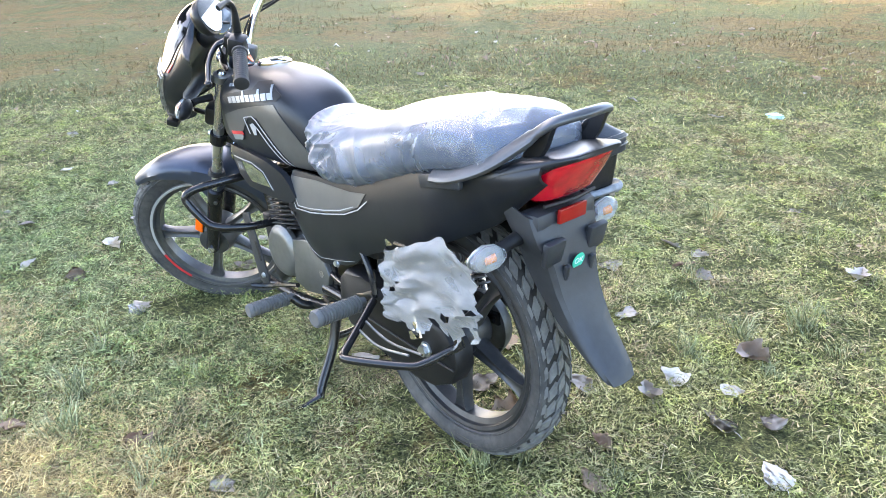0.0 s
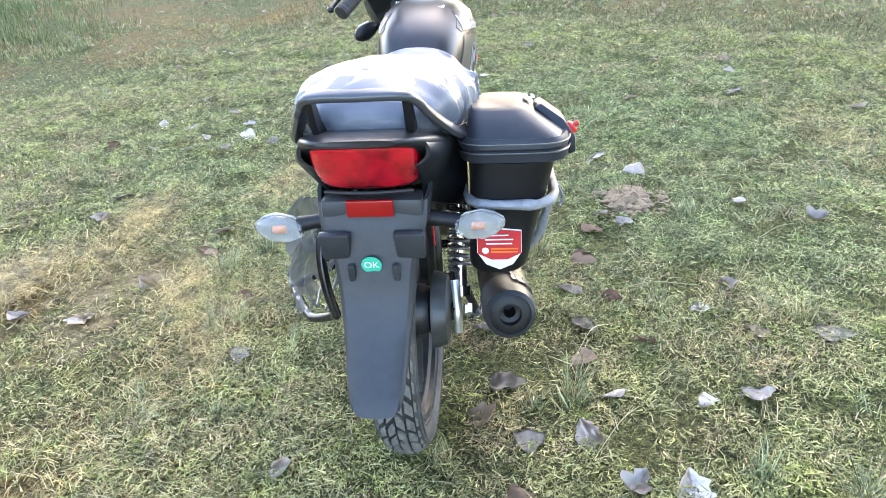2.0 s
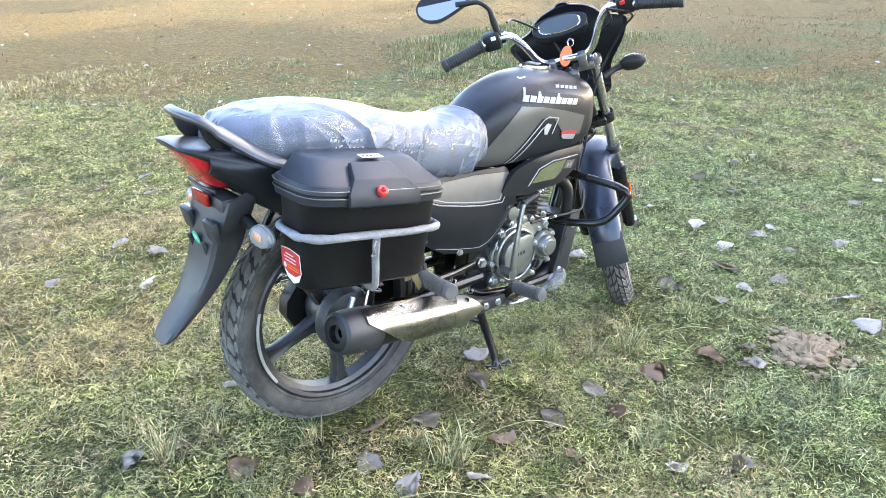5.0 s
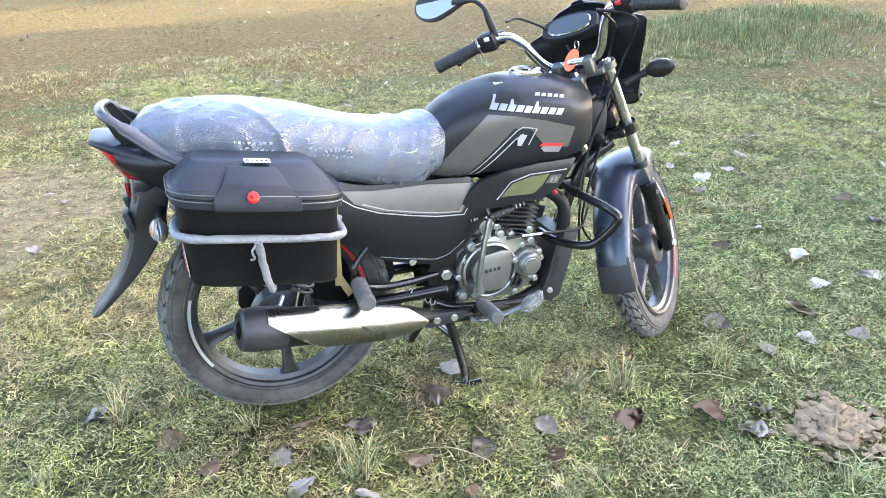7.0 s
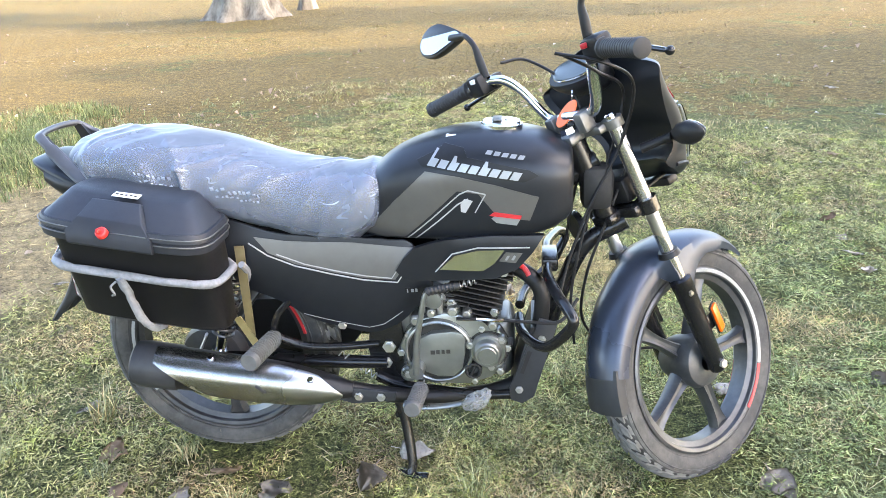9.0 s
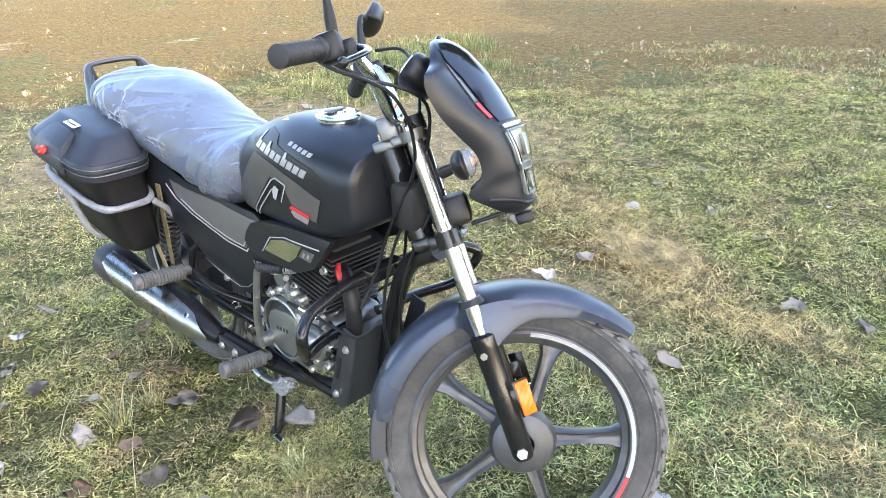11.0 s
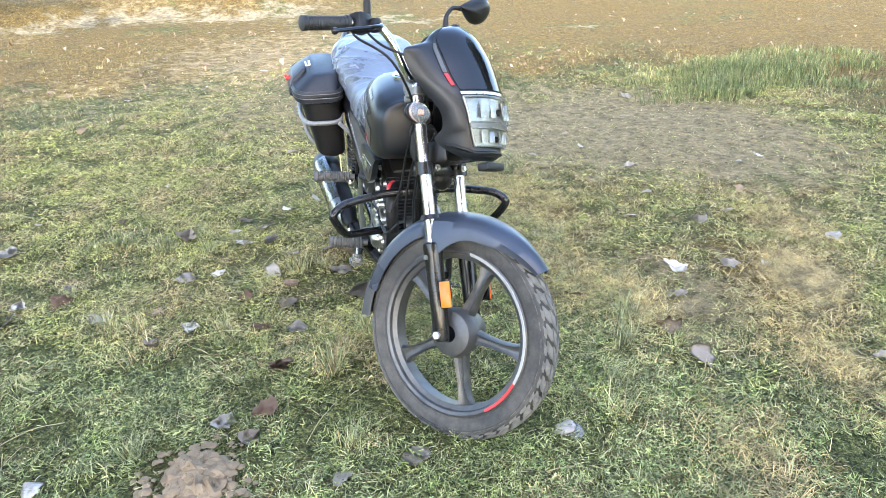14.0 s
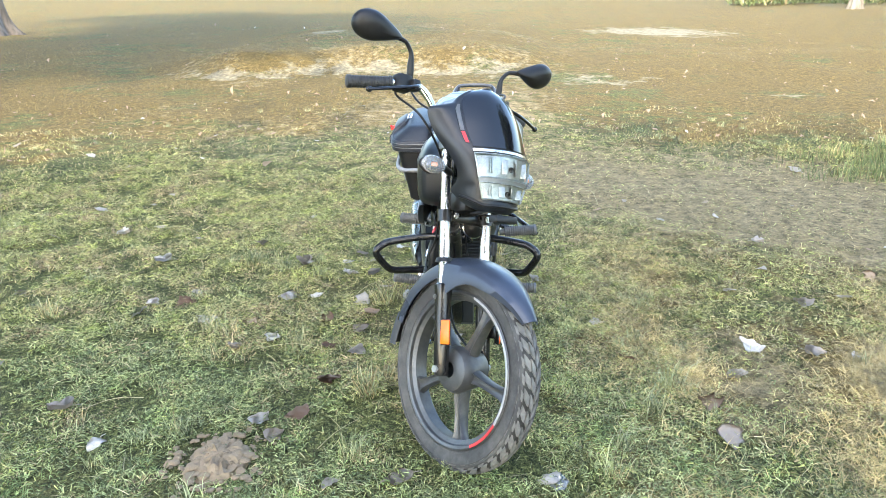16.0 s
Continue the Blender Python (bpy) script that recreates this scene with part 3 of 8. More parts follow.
# rear brake drum, brake lever and axle
drum = part("rear_drum", turned([(-0.090, 0.0), (-0.090, 0.030), (-0.082, 0.074), (-0.060, 0.082), (-0.052, 0.082)], (0.098, 0, 0.306), (0, 1, 0), 40), WHEEL, bike, "grey drum brake plate")
b = tube([(0.10, -0.098, 0.375), (0.072, -0.104, 0.315), (0.066, -0.104, 0.268)], 0.009, 8, flat=0.4)
absorb(b, turned([(0, 0.0), (0, 0.014), (0.022, 0.014), (0.022, 0)], (0.098, -0.112, 0.306), (0, 1, 0), 12))
part("brake_arm", b, BOLT, drum)
part("axle_nut", bolt((0.098, -0.118, 0.306), (0, -1, 0), 0.013, 0.014), BOLT, drum)

# front fork
for s, nm in ((-1, "right"), (1, "left")):
    y = 0.076 * s
    leg = part("fork_leg", steered(turned([(-0.455, 0.0), (-0.455, 0.017), (-0.445, 0.021), (-0.30, 0.0225), (-0.235, 0.0235), (-0.228, 0.025), (-0.205, 0.025), (-0.200, 0.018)], (0.054, y, 0), (0, 0, 1), 20)), GLOSS_BLACK, bike, "gloss black fork slider")
    part("stanchion", steered(turned([(-0.21, 0.0), (-0.21, 0.0152), (0.190, 0.0152), (0.193, 0.012), (0.193, 0.0)], (0.054, y, 0), (0, 0, 1), 20)), STEEL, leg, "bright steel fork tube")
    part("axle_nut", steered(bolt((0.054, y + 0.004 * s, -0.437), (0, s, 0), 0.011, 0.022)), BOLT, leg)
    aim = Matrix.Rotation(radians(70) * s, 3, "Z")
    refl = rounded_box((0.007, 0.027, 0.066), (0.094, y + 0.022 * s, -0.335), 0.0025, aim)
    part("reflector_backing", steered(rounded_box((0.004, 0.031, 0.070), V(0.094, y + 0.022 * s, -0.335) - aim @ V(0.0045, 0, 0), 0.001, aim)), GLOSS_BLACK, leg)
    part("side_reflector", steered(refl), ORANGE_REFLECT, leg, "orange fork side reflector")
    brk = rounded_box((0.036, 0.003, 0.036), (0.076, y + 0.014 * s, -0.335), 0.001)
    part("reflector_bracket", steered(brk), GLOSS_BLACK, leg)
    part("fork_cap", steered(turned([(0, 0.0), (0, 0.014), (0.010, 0.013), (0.014, 0.009), (0.014, 0)], (0.054, y, 0.193), (0, 0, 1), 16)), CHROME, leg)
    part("fender_stay_bolt", steered(bolt((0.046, y + 0.022 * s, -0.238), (0, s, 0), 0.0055, 0.005)), ALLOY_DARK, leg)

# yokes and head tube
b = bmesh.new()
for s in (-1, 1):
    turned([(-0.016, 0.0), (-0.016, 0.024), (0.016, 0.024), (0.016, 0)], (0.054, 0.076 * s, -0.012), (0, 0, 1), 20, b)
rounded_box((0.040, 0.150, 0.026), (0.034, 0, -0.012), 0.006, bm=b)
rounded_box((0.050, 0.060, 0.024), (0.005, 0, -0.012), 0.006, bm=b)
lower_yoke = part("lower_yoke", steered(b), GLOSS_BLACK, bike)
for s in (-1, 1):
    part("yoke_bolt", steered(bolt((0.080, 0.060 * s, -0.012), (1, 0, 0), 0.007, 0.008)), BOLT, lower_yoke)
b = bmesh.new()
for s in (-1, 1):
    turned([(-0.010, 0.0), (-0.010, 0.023), (0.010, 0.023), (0.010, 0)], (0.054, 0.076 * s, 0.186), (0, 0, 1), 20, b)
    rounded_box((0.036, 0.026, 0.045), (0.012, 0.045 * s, 0.215), 0.006, bm=b)
rounded_box((0.036, 0.150, 0.018), (0.030, 0, 0.186), 0.005, bm=b)
rounded_box((0.060, 0.055, 0.022), (0.0, 0, 0.188), 0.006, bm=b)
upper_yoke = part("upper_yoke", steered(b), ALLOY_DARK, bike, "grey alloy top yoke")
part("steering_nut", steered(turned([(0, 0.0), (0, 0.018), (0.014, 0.017), (0.014, 0)], (0, 0, 0.198), (0, 0, 1), 6)), CHROME, upper_yoke)
part("ignition_lock", steered(turned([(0, 0.0), (0, 0.020), (0.03, 0.019), (0.03, 0.008), (0.030, 0)], (0.060, 0.0, 0.195), (0, 0, 1), 20)), PLASTIC, upper_yoke)
part("head_tube", steered(turned([(0.0, 0.0), (0.0, 0.026), (0.178, 0.026), (0.178, 0)], (0, 0, 0), (0, 0, 1), 20)), GLOSS_BLACK, bike)

# key and tag
b = turned([(-0.0014, 0.0), (-0.0014, 0.020), (0.0014, 0.020), (0.0014, 0)], (0, 0, 0), (1, 0, 0), 24)
move(b, Matrix.Translation((0.944, 0.010, 0.858)) @ Matrix.Rotation(radians(34), 4, "Y") @ Matrix.Rotation(radians(-18), 4, "X") @ Matrix.Rotation(radians(38), 4, "Z") @ Matrix.Diagonal((1, 0.85, 1.7, 1)))
key_tag = part("key_tag", b, ORANGE_TAG, bike, "orange oval key tag")
part("key_ring", move(turned([(-0.001, 0.010), (0.001, 0.010), (0.001, 0.012), (-0.001, 0.012), (-0.001, 0.010)], (0, 0, 0), (1, 0, 0), 20), Matrix.Translation((0.954, 0.004, 0.897))), CHROME, key_tag)

# handlebar in the fork's axes
def barred(bm):
    """Handlebar parts: swept a little ahead, most at the ends."""
    for v in bm.verts:
        k = min(1.0, abs(v.co.y) / 0.12)
        v.co += V(0.033 * k, 0, -0.020 * k)
    return steered(bm)


RGRIP, LGRIP = V(-0.104, -0.331, 0.367), V(-0.104, 0.341, 0.367)
bar_pts = [(0.012, 0.0, 0.232), (0.010, 0.055, 0.234), (0.004, 0.085, 0.262), (-0.010, 0.115, 0.330), (-0.030, 0.150, 0.374), (-0.062, 0.215, 0.378), (-0.104, 0.330, 0.367)]
full = [(x, -y, z) for x, y, z in reversed(bar_pts[1:])] + bar_pts
handlebar = part("handlebar", barred(tube(full, 0.0112, 14)), CHROME, bike, "chromed steel handlebar")
for s in (-1, 1):
    inner, outer = V(-0.064, 0.218 * s, 0.378), V(-0.106, 0.338 * s, 0.3665)
    way = (outer - inner).normalized()
    ln = (outer - inner).length
    prof = [(0, 0.0), (0, 0.020), (0.006, 0.020), (0.008, 0.0165)]
    k = 0.012
    while k < ln - 0.014:
        prof += [(k, 0.0165), (k + 0.001, 0.0175), (k + 0.005, 0.0175), (k + 0.006, 0.0165)]
        k += 0.008
    prof += [(ln - 0.010, 0.019), (ln, 0.018), (ln + 0.002, 0.012), (ln + 0.002, 0.0)]
    part("grip", barred(turned(prof, inner, way, 20)), GRIP_RUBBER, handlebar, "ribbed black rubber grip")
    # switch housing and lever perch
    b = rounded_box((0.044, 0.050, 0.050), (-0.050, 0.190 * s, 0.379), 0.010)
    rounded_box((0.030, 0.028, 0.034), (-0.024, 0.165 * s, 0.372), 0.007, bm=b)
    housing = part("switch_housing", barred(b), PLASTIC, handlebar)
    b = rounded_box((0.010, 0.014, 0.010), (-0.072, 0.182 * s, 0.394), 0.002)
    part("switch_button", barred(b), RED if s < 0 else STICKER_WHITE, housing)
    b = tube([(-0.010, 0.165 * s, 0.368), (0.006, 0.185 * s, 0.358), (0.004, 0.240 * s, 0.345), (-0.022, 0.318 * s, 0.330)], [0.010, 0.008, 0.007, 0.006], 10, flat=0.75)
    ico = bmesh.new()
    bmesh.ops.create_icosphere(ico, subdivisions=2, radius=0.009, matrix=Matrix.Translation((-0.022, 0.318 * s, 0.330)))
    absorb(b, ico)
    part("lever", barred(b), GLOSS_BLACK, handlebar, "black hand lever")
    # mirror
    base = V(-0.044, 0.168 * s, 0.390)
    elbow = V(-0.030, 0.176 * s, 0.470)
    arm = V(-0.020, 0.215 * s, 0.492)
    head_c = V(-0.012, 0.312 * s, 0.500)
    b = tube([base, base.lerp(elbow, 0.5), base.lerp(elbow, 0.92), elbow.lerp(arm, 0.5) + V(0, 0, 0.006), arm, arm.lerp(head_c, 0.5)], [0.010, 0.010, 0.0065, 0.006, 0.0065, 0.010], 10)
    stalk = part("mirror_stalk", barred(b), PLASTIC, handlebar, "black mirror stalk")
    shell, glass = [], []
    n = 30
    for d_, sc in ((0.026, 0.12), (0.024, 0.45), (0.017, 0.76), (0.006, 0.95), (-0.006, 1.0), (-0.010, 0.99), (-0.011, 0.95)):
        ring = []
        for k in range(n):
            a = 2 * math.pi * k / n
            u, w = math.cos(a), math.sin(a)
            uu = u * 0.068 * sc * (1.0 if u > 0 else 1.30)
            ww = w * 0.041 * sc * (1 + (0.20 if u > 0 else 0.62) * u)
            ring.append(head_c + V(d_, s * uu, ww))
        shell.append(ring)
    turn_m = Matrix.Translation(head_c) @ Matrix.Rotation(radians(10) * s, 4, "Z") @ Matrix.Rotation(radians(38), 4, "Y") @ Matrix.Rotation(radians(8) * s, 4, "X") @ Matrix.Translation(-head_c)
    part("mirror_shell", barred(move(loft(shell), turn_m)), PLASTIC, handlebar, "teardrop black mirror shell")
    gl = bmesh.new()
    gl.faces.new([gl.verts.new(head_c + V(-0.0122, s * math.cos(a) * 0.062 * (1.0 if math.cos(a) > 0 else 1.28), math.sin(a) * 0.036 * (1 + (0.20 if math.cos(a) > 0 else 0.62) * math.cos(a)))) for a in (2 * math.pi * k / 36 for k in range(36))])
    res = bmesh.ops.extrude_face_region(gl, geom=gl.faces[:])
    bmesh.ops.translate(gl, vec=(0.002, 0, 0), verts=[g for g in res["geom"] if isinstance(g, bmesh.types.BMVert)])
    part("mirror_glass", barred(move(gl, turn_m @ Matrix.Translation(head_c) @ Matrix.Rotation(radians(6), 4, "Y") @ Matrix.Translation(-head_c))), MIRROR_GLASS, stalk, "reflecting mirror glass")

# headlamp cowl in the fork's axes: sections by height of centre front, lamp edge and rear edge
COWL = table([0.004, 0.014, 0.036, 0.066, 0.086, 0.125, 0.165, 0.206, 0.250, 0.274, 0.286, 0.298, 0.318, 0.336, 0.346], [
    (0.210, 0.198, 0.040, 0.188, 0.044), (0.229, 0.208, 0.062, 0.172, 0.070), (0.228, 0.209, 0.074, 0.146, 0.090), (0.232, 0.213, 0.083, 0.120, 0.100), (0.236, 0.215, 0.088, 0.150, 0.105),
    (0.243, 0.215, 0.096, 0.156, 0.116), (0.244, 0.207, 0.104, 0.138, 0.137), (0.236, 0.188, 0.110, 0.120, 0.161), (0.224, 0.173, 0.111, 0.112, 0.181), (0.214, 0.163, 0.109, 0.117, 0.186),
    (0.208, 0.158, 0.106, 0.124, 0.160), (0.203, 0.155, 0.100, 0.130, 0.118), (0.191, 0.152, 0.086, 0.136, 0.096), (0.175, 0.149, 0.058, 0.140, 0.064), (0.160, 0.148, 0.021, 0.143, 0.024)], 52)


def cowled(bm):
    """The cowl group, set ahead of the yokes."""
    for v in bm.verts:
        v.co = V(v.co.x * 1.03 - 0.008, v.co.y * 0.95 - 0.016, 0.026 + (v.co.z - 0.04) * 1.015)
    return steered(bm)


def on_cowl(u, z, out=0.0):
    """A point on the cowl: u from 0 at the middle to 1 at the lamp's edge and 2 at the rear edge."""
    f_, xl, yl, xr, yr = (float(np.interp(z, COWL[:, 0], COWL[:, k])) for k in range(1, 6))
    a, sg = abs(u), (1 if u >= 0 else -1)
    if a <= 1:
        x, y = f_ - (f_ - xl) * a ** 2.1, yl * a
        nx, ny = 1.0, 0.75 * a * a
    else:
        t = a - 1
        cx, cy = xl * 0.60 + xr * 0.40 + 0.004, yl * 0.35 + yr * 0.65 + 0.010
        x = (1 - t) ** 2 * xl + 2 * t * (1 - t) * cx + t * t * xr
        y = (1 - t) ** 2 * yl + 2 * t * (1 - t) * cy + t * t * yr
        nx, ny = 1.0 - 0.75 * t, 0.75 + 0.25 * t
    k = out / math.hypot(nx, ny)
    return V(x + nx * k, sg * (y + ny * k), z)


def cowl_ring(z, out=0.0):
    us = [q / 8 for q in range(-16, 17)]
    ring = [on_cowl(u, z, out) for u in us]
    r = ring[-1]
    k = min(1.0, (ring[16].x - r.x) / 0.10)
    deep = [V(r.x + 0.014 * k, r.y - 0.010 * k, z), V(r.x + 0.030 * k, r.y * 0.45, z), V(r.x + 0.030 * k, -r.y * 0.45, z), V(r.x + 0.014 * k, -r.y + 0.010 * k, z)]
    return ring + deep


cowl = part("headlamp_cowl", cowled(loft([cowl_ring(z) for z in COWL[:, 0]])), PAINT, bike, "matte dark grey headlamp cowl")
part("cowl_lip", cowled(tube([on_cowl(u / 6, 0.018 + 0.030 * max(0, abs(u) / 6 - 0.9) ** 1.2, 0.001) for u in range(-11, 12)], 0.0045, 8, smooth=False)), PLASTIC, cowl)


def cowl_patch(rows, out, thick=0.004, cols=16):
    """A panel lying on the cowl: rows of (z, u0, u1)."""
    b = bmesh.new()
    g = [[b.verts.new(on_cowl(u0 + (u1 - u0) * k / cols, z, out)) for k in range(cols + 1)] for z, u0, u1 in rows]
    h_ = [[b.verts.new(on_cowl(u0 + (u1 - u0) * k / cols, z, out - thick)) for k in range(cols + 1)] for z, u0, u1 in rows]
    for grid, rev in ((g, False), (h_, True)):
        for r0, r1 in zip(grid, grid[1:]):
            for i in range(cols):
                q = (r0[i], r0[i + 1], r1[i + 1], r1[i])
                b.faces.new(q[::-1] if rev else q)
    edge_g = g[0] + [r[-1] for r in g[1:]] + g[-1][-2::-1] + [r[0] for r in g[-2:0:-1]]
    edge_h = h_[0] + [r[-1] for r in h_[1:]] + h_[-1][-2::-1] + [r[0] for r in h_[-2:0:-1]]
    for i in range(len(edge_g)):
        j = (i + 1) % len(edge_g)
        b.faces.new((edge_g[i], edge_h[i], edge_h[j], edge_g[j]))
    return b


part("visor", cowled(cowl_patch([(z, -w, w) for z, w in ((0.169, 0.97), (0.20, 0.97), (0.23, 0.97), (0.26, 0.97), (0.285, 0.98), (0.300, 1.0), (0.312, 1.0), (0.325, 1.0), (0.338, 1.0), (0.348, 0.95), (0.352, 0.7))], 0.0035, 0.004, 24)), GLOSS_VISOR, cowl, "glossy dark visor")
part("lamp_brow", cowled(cowl_patch([(z, -1.0, 1.0) for z in (0.156, 0.158, 0.160, 0.163)], 0.007, 0.005)), STEEL, cowl, "silver lamp brow")
for z0, z1, u0, u1 in ((0.089, 0.150, 0.98, 0.99), (0.034, 0.077, 0.92, 0.97)):
    rows = [(z0 + (z1 - z0) * q, u0 + (u1 - u0) * q) for q in np.linspace(0, 1, 7)]
    bowl = part("lamp_bowl", cowled(cowl_patch([(z, -u, u) for z, u in rows], 0.002)), LAMP_BOWL, cowl, "bright lamp reflector")
    part("lamp_frame", cowled(tube([on_cowl(u, z, 0.007) for z, u in ([(rows[0][0], rows[0][1] * k / 5) for k in range(-5, 6)] + [(z, u) for z, u in rows[1:]] + [(rows[-1][0], rows[-1][1] * k / 5) for k in range(4, -6, -1)] + [(z, -u) for z, u in rows[-2::-1]])], 0.0028, 6, smooth=False)), LAMP_BOWL, bowl)
    part("lamp_glass", cowled(cowl_patch([(z, -u, u) for z, u in rows], 0.012, 0.002)), LAMP_GLASS, cowl, "clear headlamp glass")
    zc = (z0 + z1) / 2
    for q, tilt in ((-0.62, 30), (-0.2, -24), (0.3, 26), (0.66, -30)):
        p = on_cowl(q, zc, 0.005)
        part("lamp_facet", cowled(rounded_box((0.003, 0.017, (z1 - z0) * 0.62), p, 0.001, Matrix.Rotation(radians(tilt), 3, "Z"))), LAMP_BOWL, bowl)
    part("lamp_bulb", cowled(turned([(0, 0.0), (0, 0.008), (0.004, 0.007), (0.006, 0.0)], on_cowl(0.08, zc - 0.004, 0.003), (1, 0, 0), 14)), DARK, bowl)
part("lamp_divider", cowled(cowl_patch([(z, -0.99, 0.99) for z in (0.077, 0.081, 0.085, 0.089)], 0.009, 0.006)), ALLOY_DARK, cowl)
for s in (-1, 1):
    part("cowl_flash", cowled(cowl_patch([(z, s * 1.02, s * 1.13) for z in (0.214, 0.235, 0.255, 0.275, 0.290)], 0.0025, 0.002, 3)), DECAL, cowl)
    part("cowl_red_flash", cowled(cowl_patch([(z, s * 1.02, s * 1.13) for z in (0.180, 0.196, 0.211)], 0.003, 0.002, 3)), RED, cowl, "red cowl flash")
    # front indicators
    b = tube([(0.090, 0.080 * s, 0.118), (0.115, 0.118 * s, 0.120), (0.124, 0.140 * s, 0.120)], [0.011, 0.009, 0.011], 10)
    ind = part("front_indicator", cowled(b), PLASTIC, bike, "black front indicator stalk")
    c = V(0.130, 0.180 * s, 0.121)
    pod = turned([(-0.042, 0.0), (-0.040, 0.012), (-0.020, 0.023), (0.006, 0.026), (0.026, 0.020), (0.040, 0.009), (0.043, 0.0)], c, (-0.08, s, 0), 20)
    for v in pod.verts:
        v.co.x = c.x + (v.co.x - c.x) * (0.75 if v.co.x < c.x else 0.25)
    part("indicator_shell", cowled(pod), PLASTIC, ind)
    ln = turned([(-0.040, 0.0), (-0.038, 0.011), (-0.020, 0.022), (0.006, 0.025), (0.025, 0.019), (0.039, 0.008), (0.041, 0.0)], c + V(0.006, 0, 0), (-0.08, s, 0), 20)
    for v in ln.verts:
        v.co.x = c.x + 0.006 + (v.co.x - c.x - 0.006) * (0.62 if v.co.x > c.x + 0.006 else 0.1)
    part("indicator_lens", cowled(ln), CLEAR_LENS, ind, "clear indicator lens")
    part("indicator_bulb", cowled(turned([(-0.010, 0.0), (-0.008, 0.005), (0.008, 0.005), (0.010, 0)], c + V(0.008, 0, 0), (0, s, 0), 10)), AMBER_BULB, ind)
# instrument pod behind the visor: a rounded oval bowl with a bright rim
pod_turn = Matrix.Translation((0.098, 0, 0.288)) @ Matrix.Rotation(radians(-35), 4, "Y")


def oval(steps, power=3.0, n=40):
    """Stacked oval sections (height, half depth, half width)."""
    rings = []
    for z, hx, hy in steps:
        ring = []
        for k in range(n):
            a = 2 * math.pi * k / n
            c, s_ = math.cos(a), math.sin(a)
            ring.append(V(hx * math.copysign(abs(c) ** (2 / power), c) * (1 - 0.12 * abs(s_)), hy * math.copysign(abs(s_) ** (2 / power), s_), z))
        rings.append(ring)
    return steered(move(loft(rings), pod_turn))


pod = part("instrument_pod", oval([(-0.045, 0.018, 0.046), (-0.030, 0.030, 0.068), (0.000, 0.037, 0.082), (0.018, 0.038, 0.083), (0.024, 0.035, 0.079)]), PLASTIC, bike, "black oval instrument pod")
part("instrument_bezel", oval([(0.022, 0.0275, 0.062), (0.027, 0.0275, 0.062), (0.029, 0.0255, 0.060)]), CHROME, pod, "thin chrome bezel")
part("instrument_screen", oval([(0.024, 0.0250, 0.0595), (0.0300, 0.0250, 0.0595), (0.0308, 0.022, 0.056)]), SCREEN, pod, "grey instrument screen")
b = rounded_box((0.075, 0.10, 0.06), (0.07, 0, 0.03), 0.012)
rounded_box((0.10, 0.018, 0.008), (0.15, -0.02, -0.004), 0.003, bm=b)
part("lamp_bracket", steered(b), PLASTIC, cowl)
rounded = rounded_box((0.034, 0.080, 0.020), (0.200, 0.008, -0.026), 0.004)
part("plate_bracket", steered(rounded), PLASTIC, cowl)

# front fender in the fork's axes
FC = V(0.056, 0, -0.440)
rings = []
for q in np.linspace(0, 1, 54):
    deg = -62 + 125 * q                  # angle from straight up, rear to front
    a = radians(deg)
    front = min(1.0, max(0.0, (deg + 9) / 6)) ** 2
    bulge = front * math.exp(-((max(0.0, deg + 2) / 34) ** 2))
    rr = 0.302 + 0.003 * math.sin(math.pi * q) + 0.003 * q
    w = 0.050 + 0.006 * math.sin(math.pi * min(1, q * 1.05)) + 0.032 * bulge - 0.024 * max(0, q - 0.8) / 0.2
    skirt = 0.045 + 0.062 * front * math.exp(-((max(0.0, deg + 2) / 17) ** 2)) - 0.030 * max(0, q - 0.75) / 0.25
    d, t = V(math.sin(a), 0, math.cos(a)), V(0, 1, 0)
    ring = []
    prof = [(-1, -skirt), (-1.02, -skirt * 0.5), (-0.96, -0.014), (-0.78, -0.003), (-0.4, 0.006), (0, 0.009), (0.4, 0.006), (0.78, -0.003), (0.96, -0.014), (1.02, -skirt * 0.5), (1, -skirt)]
    for u, o in prof:
        ring.append(FC + d * (rr + o) + t * (w * u))
    for u, o in reversed(prof):
        ring.append(FC + d * (rr + o - (0.004 if abs(u) < 0.9 else 0.0)) + t * (w * u * 0.955))
    rings.append(ring)
fender = part("front_fender", steered(loft(rings)), PAINT_STEEL, bike, "satin steel-blue front fender")
for s in (-1, 1):
    part("fender_collar", steered(turned([(-0.006, 0.016), (-0.006, 0.026), (0.006, 0.022), (0.006, 0.016)], (0.054, 0.076 * s, -0.136), (0, 0, 1), 20)), PLASTIC, fender)
rings = []
for q in np.linspace(0, 1, 8):
    a = radians(-58 - 20 * q)
    d = V(math.sin(a), 0, math.cos(a))
    w = 0.048 + 0.003 * q
    prof = [(-1, -0.030), (-1.0, -0.006), (-0.7, 0.0), (0, 0.004), (0.7, 0.0), (1.0, -0.006), (1, -0.030)]
    ring = [FC + d * (0.300 + o) + V(0, w * u, 0) for u, o in prof] + [FC + d * (0.296 + o) + V(0, w * u * 0.94, 0) for u, o in reversed(prof)]
    rings.append(ring)
part("fender_flap", steered(loft(rings)), FLAP, fender, "dark grey fender flap")

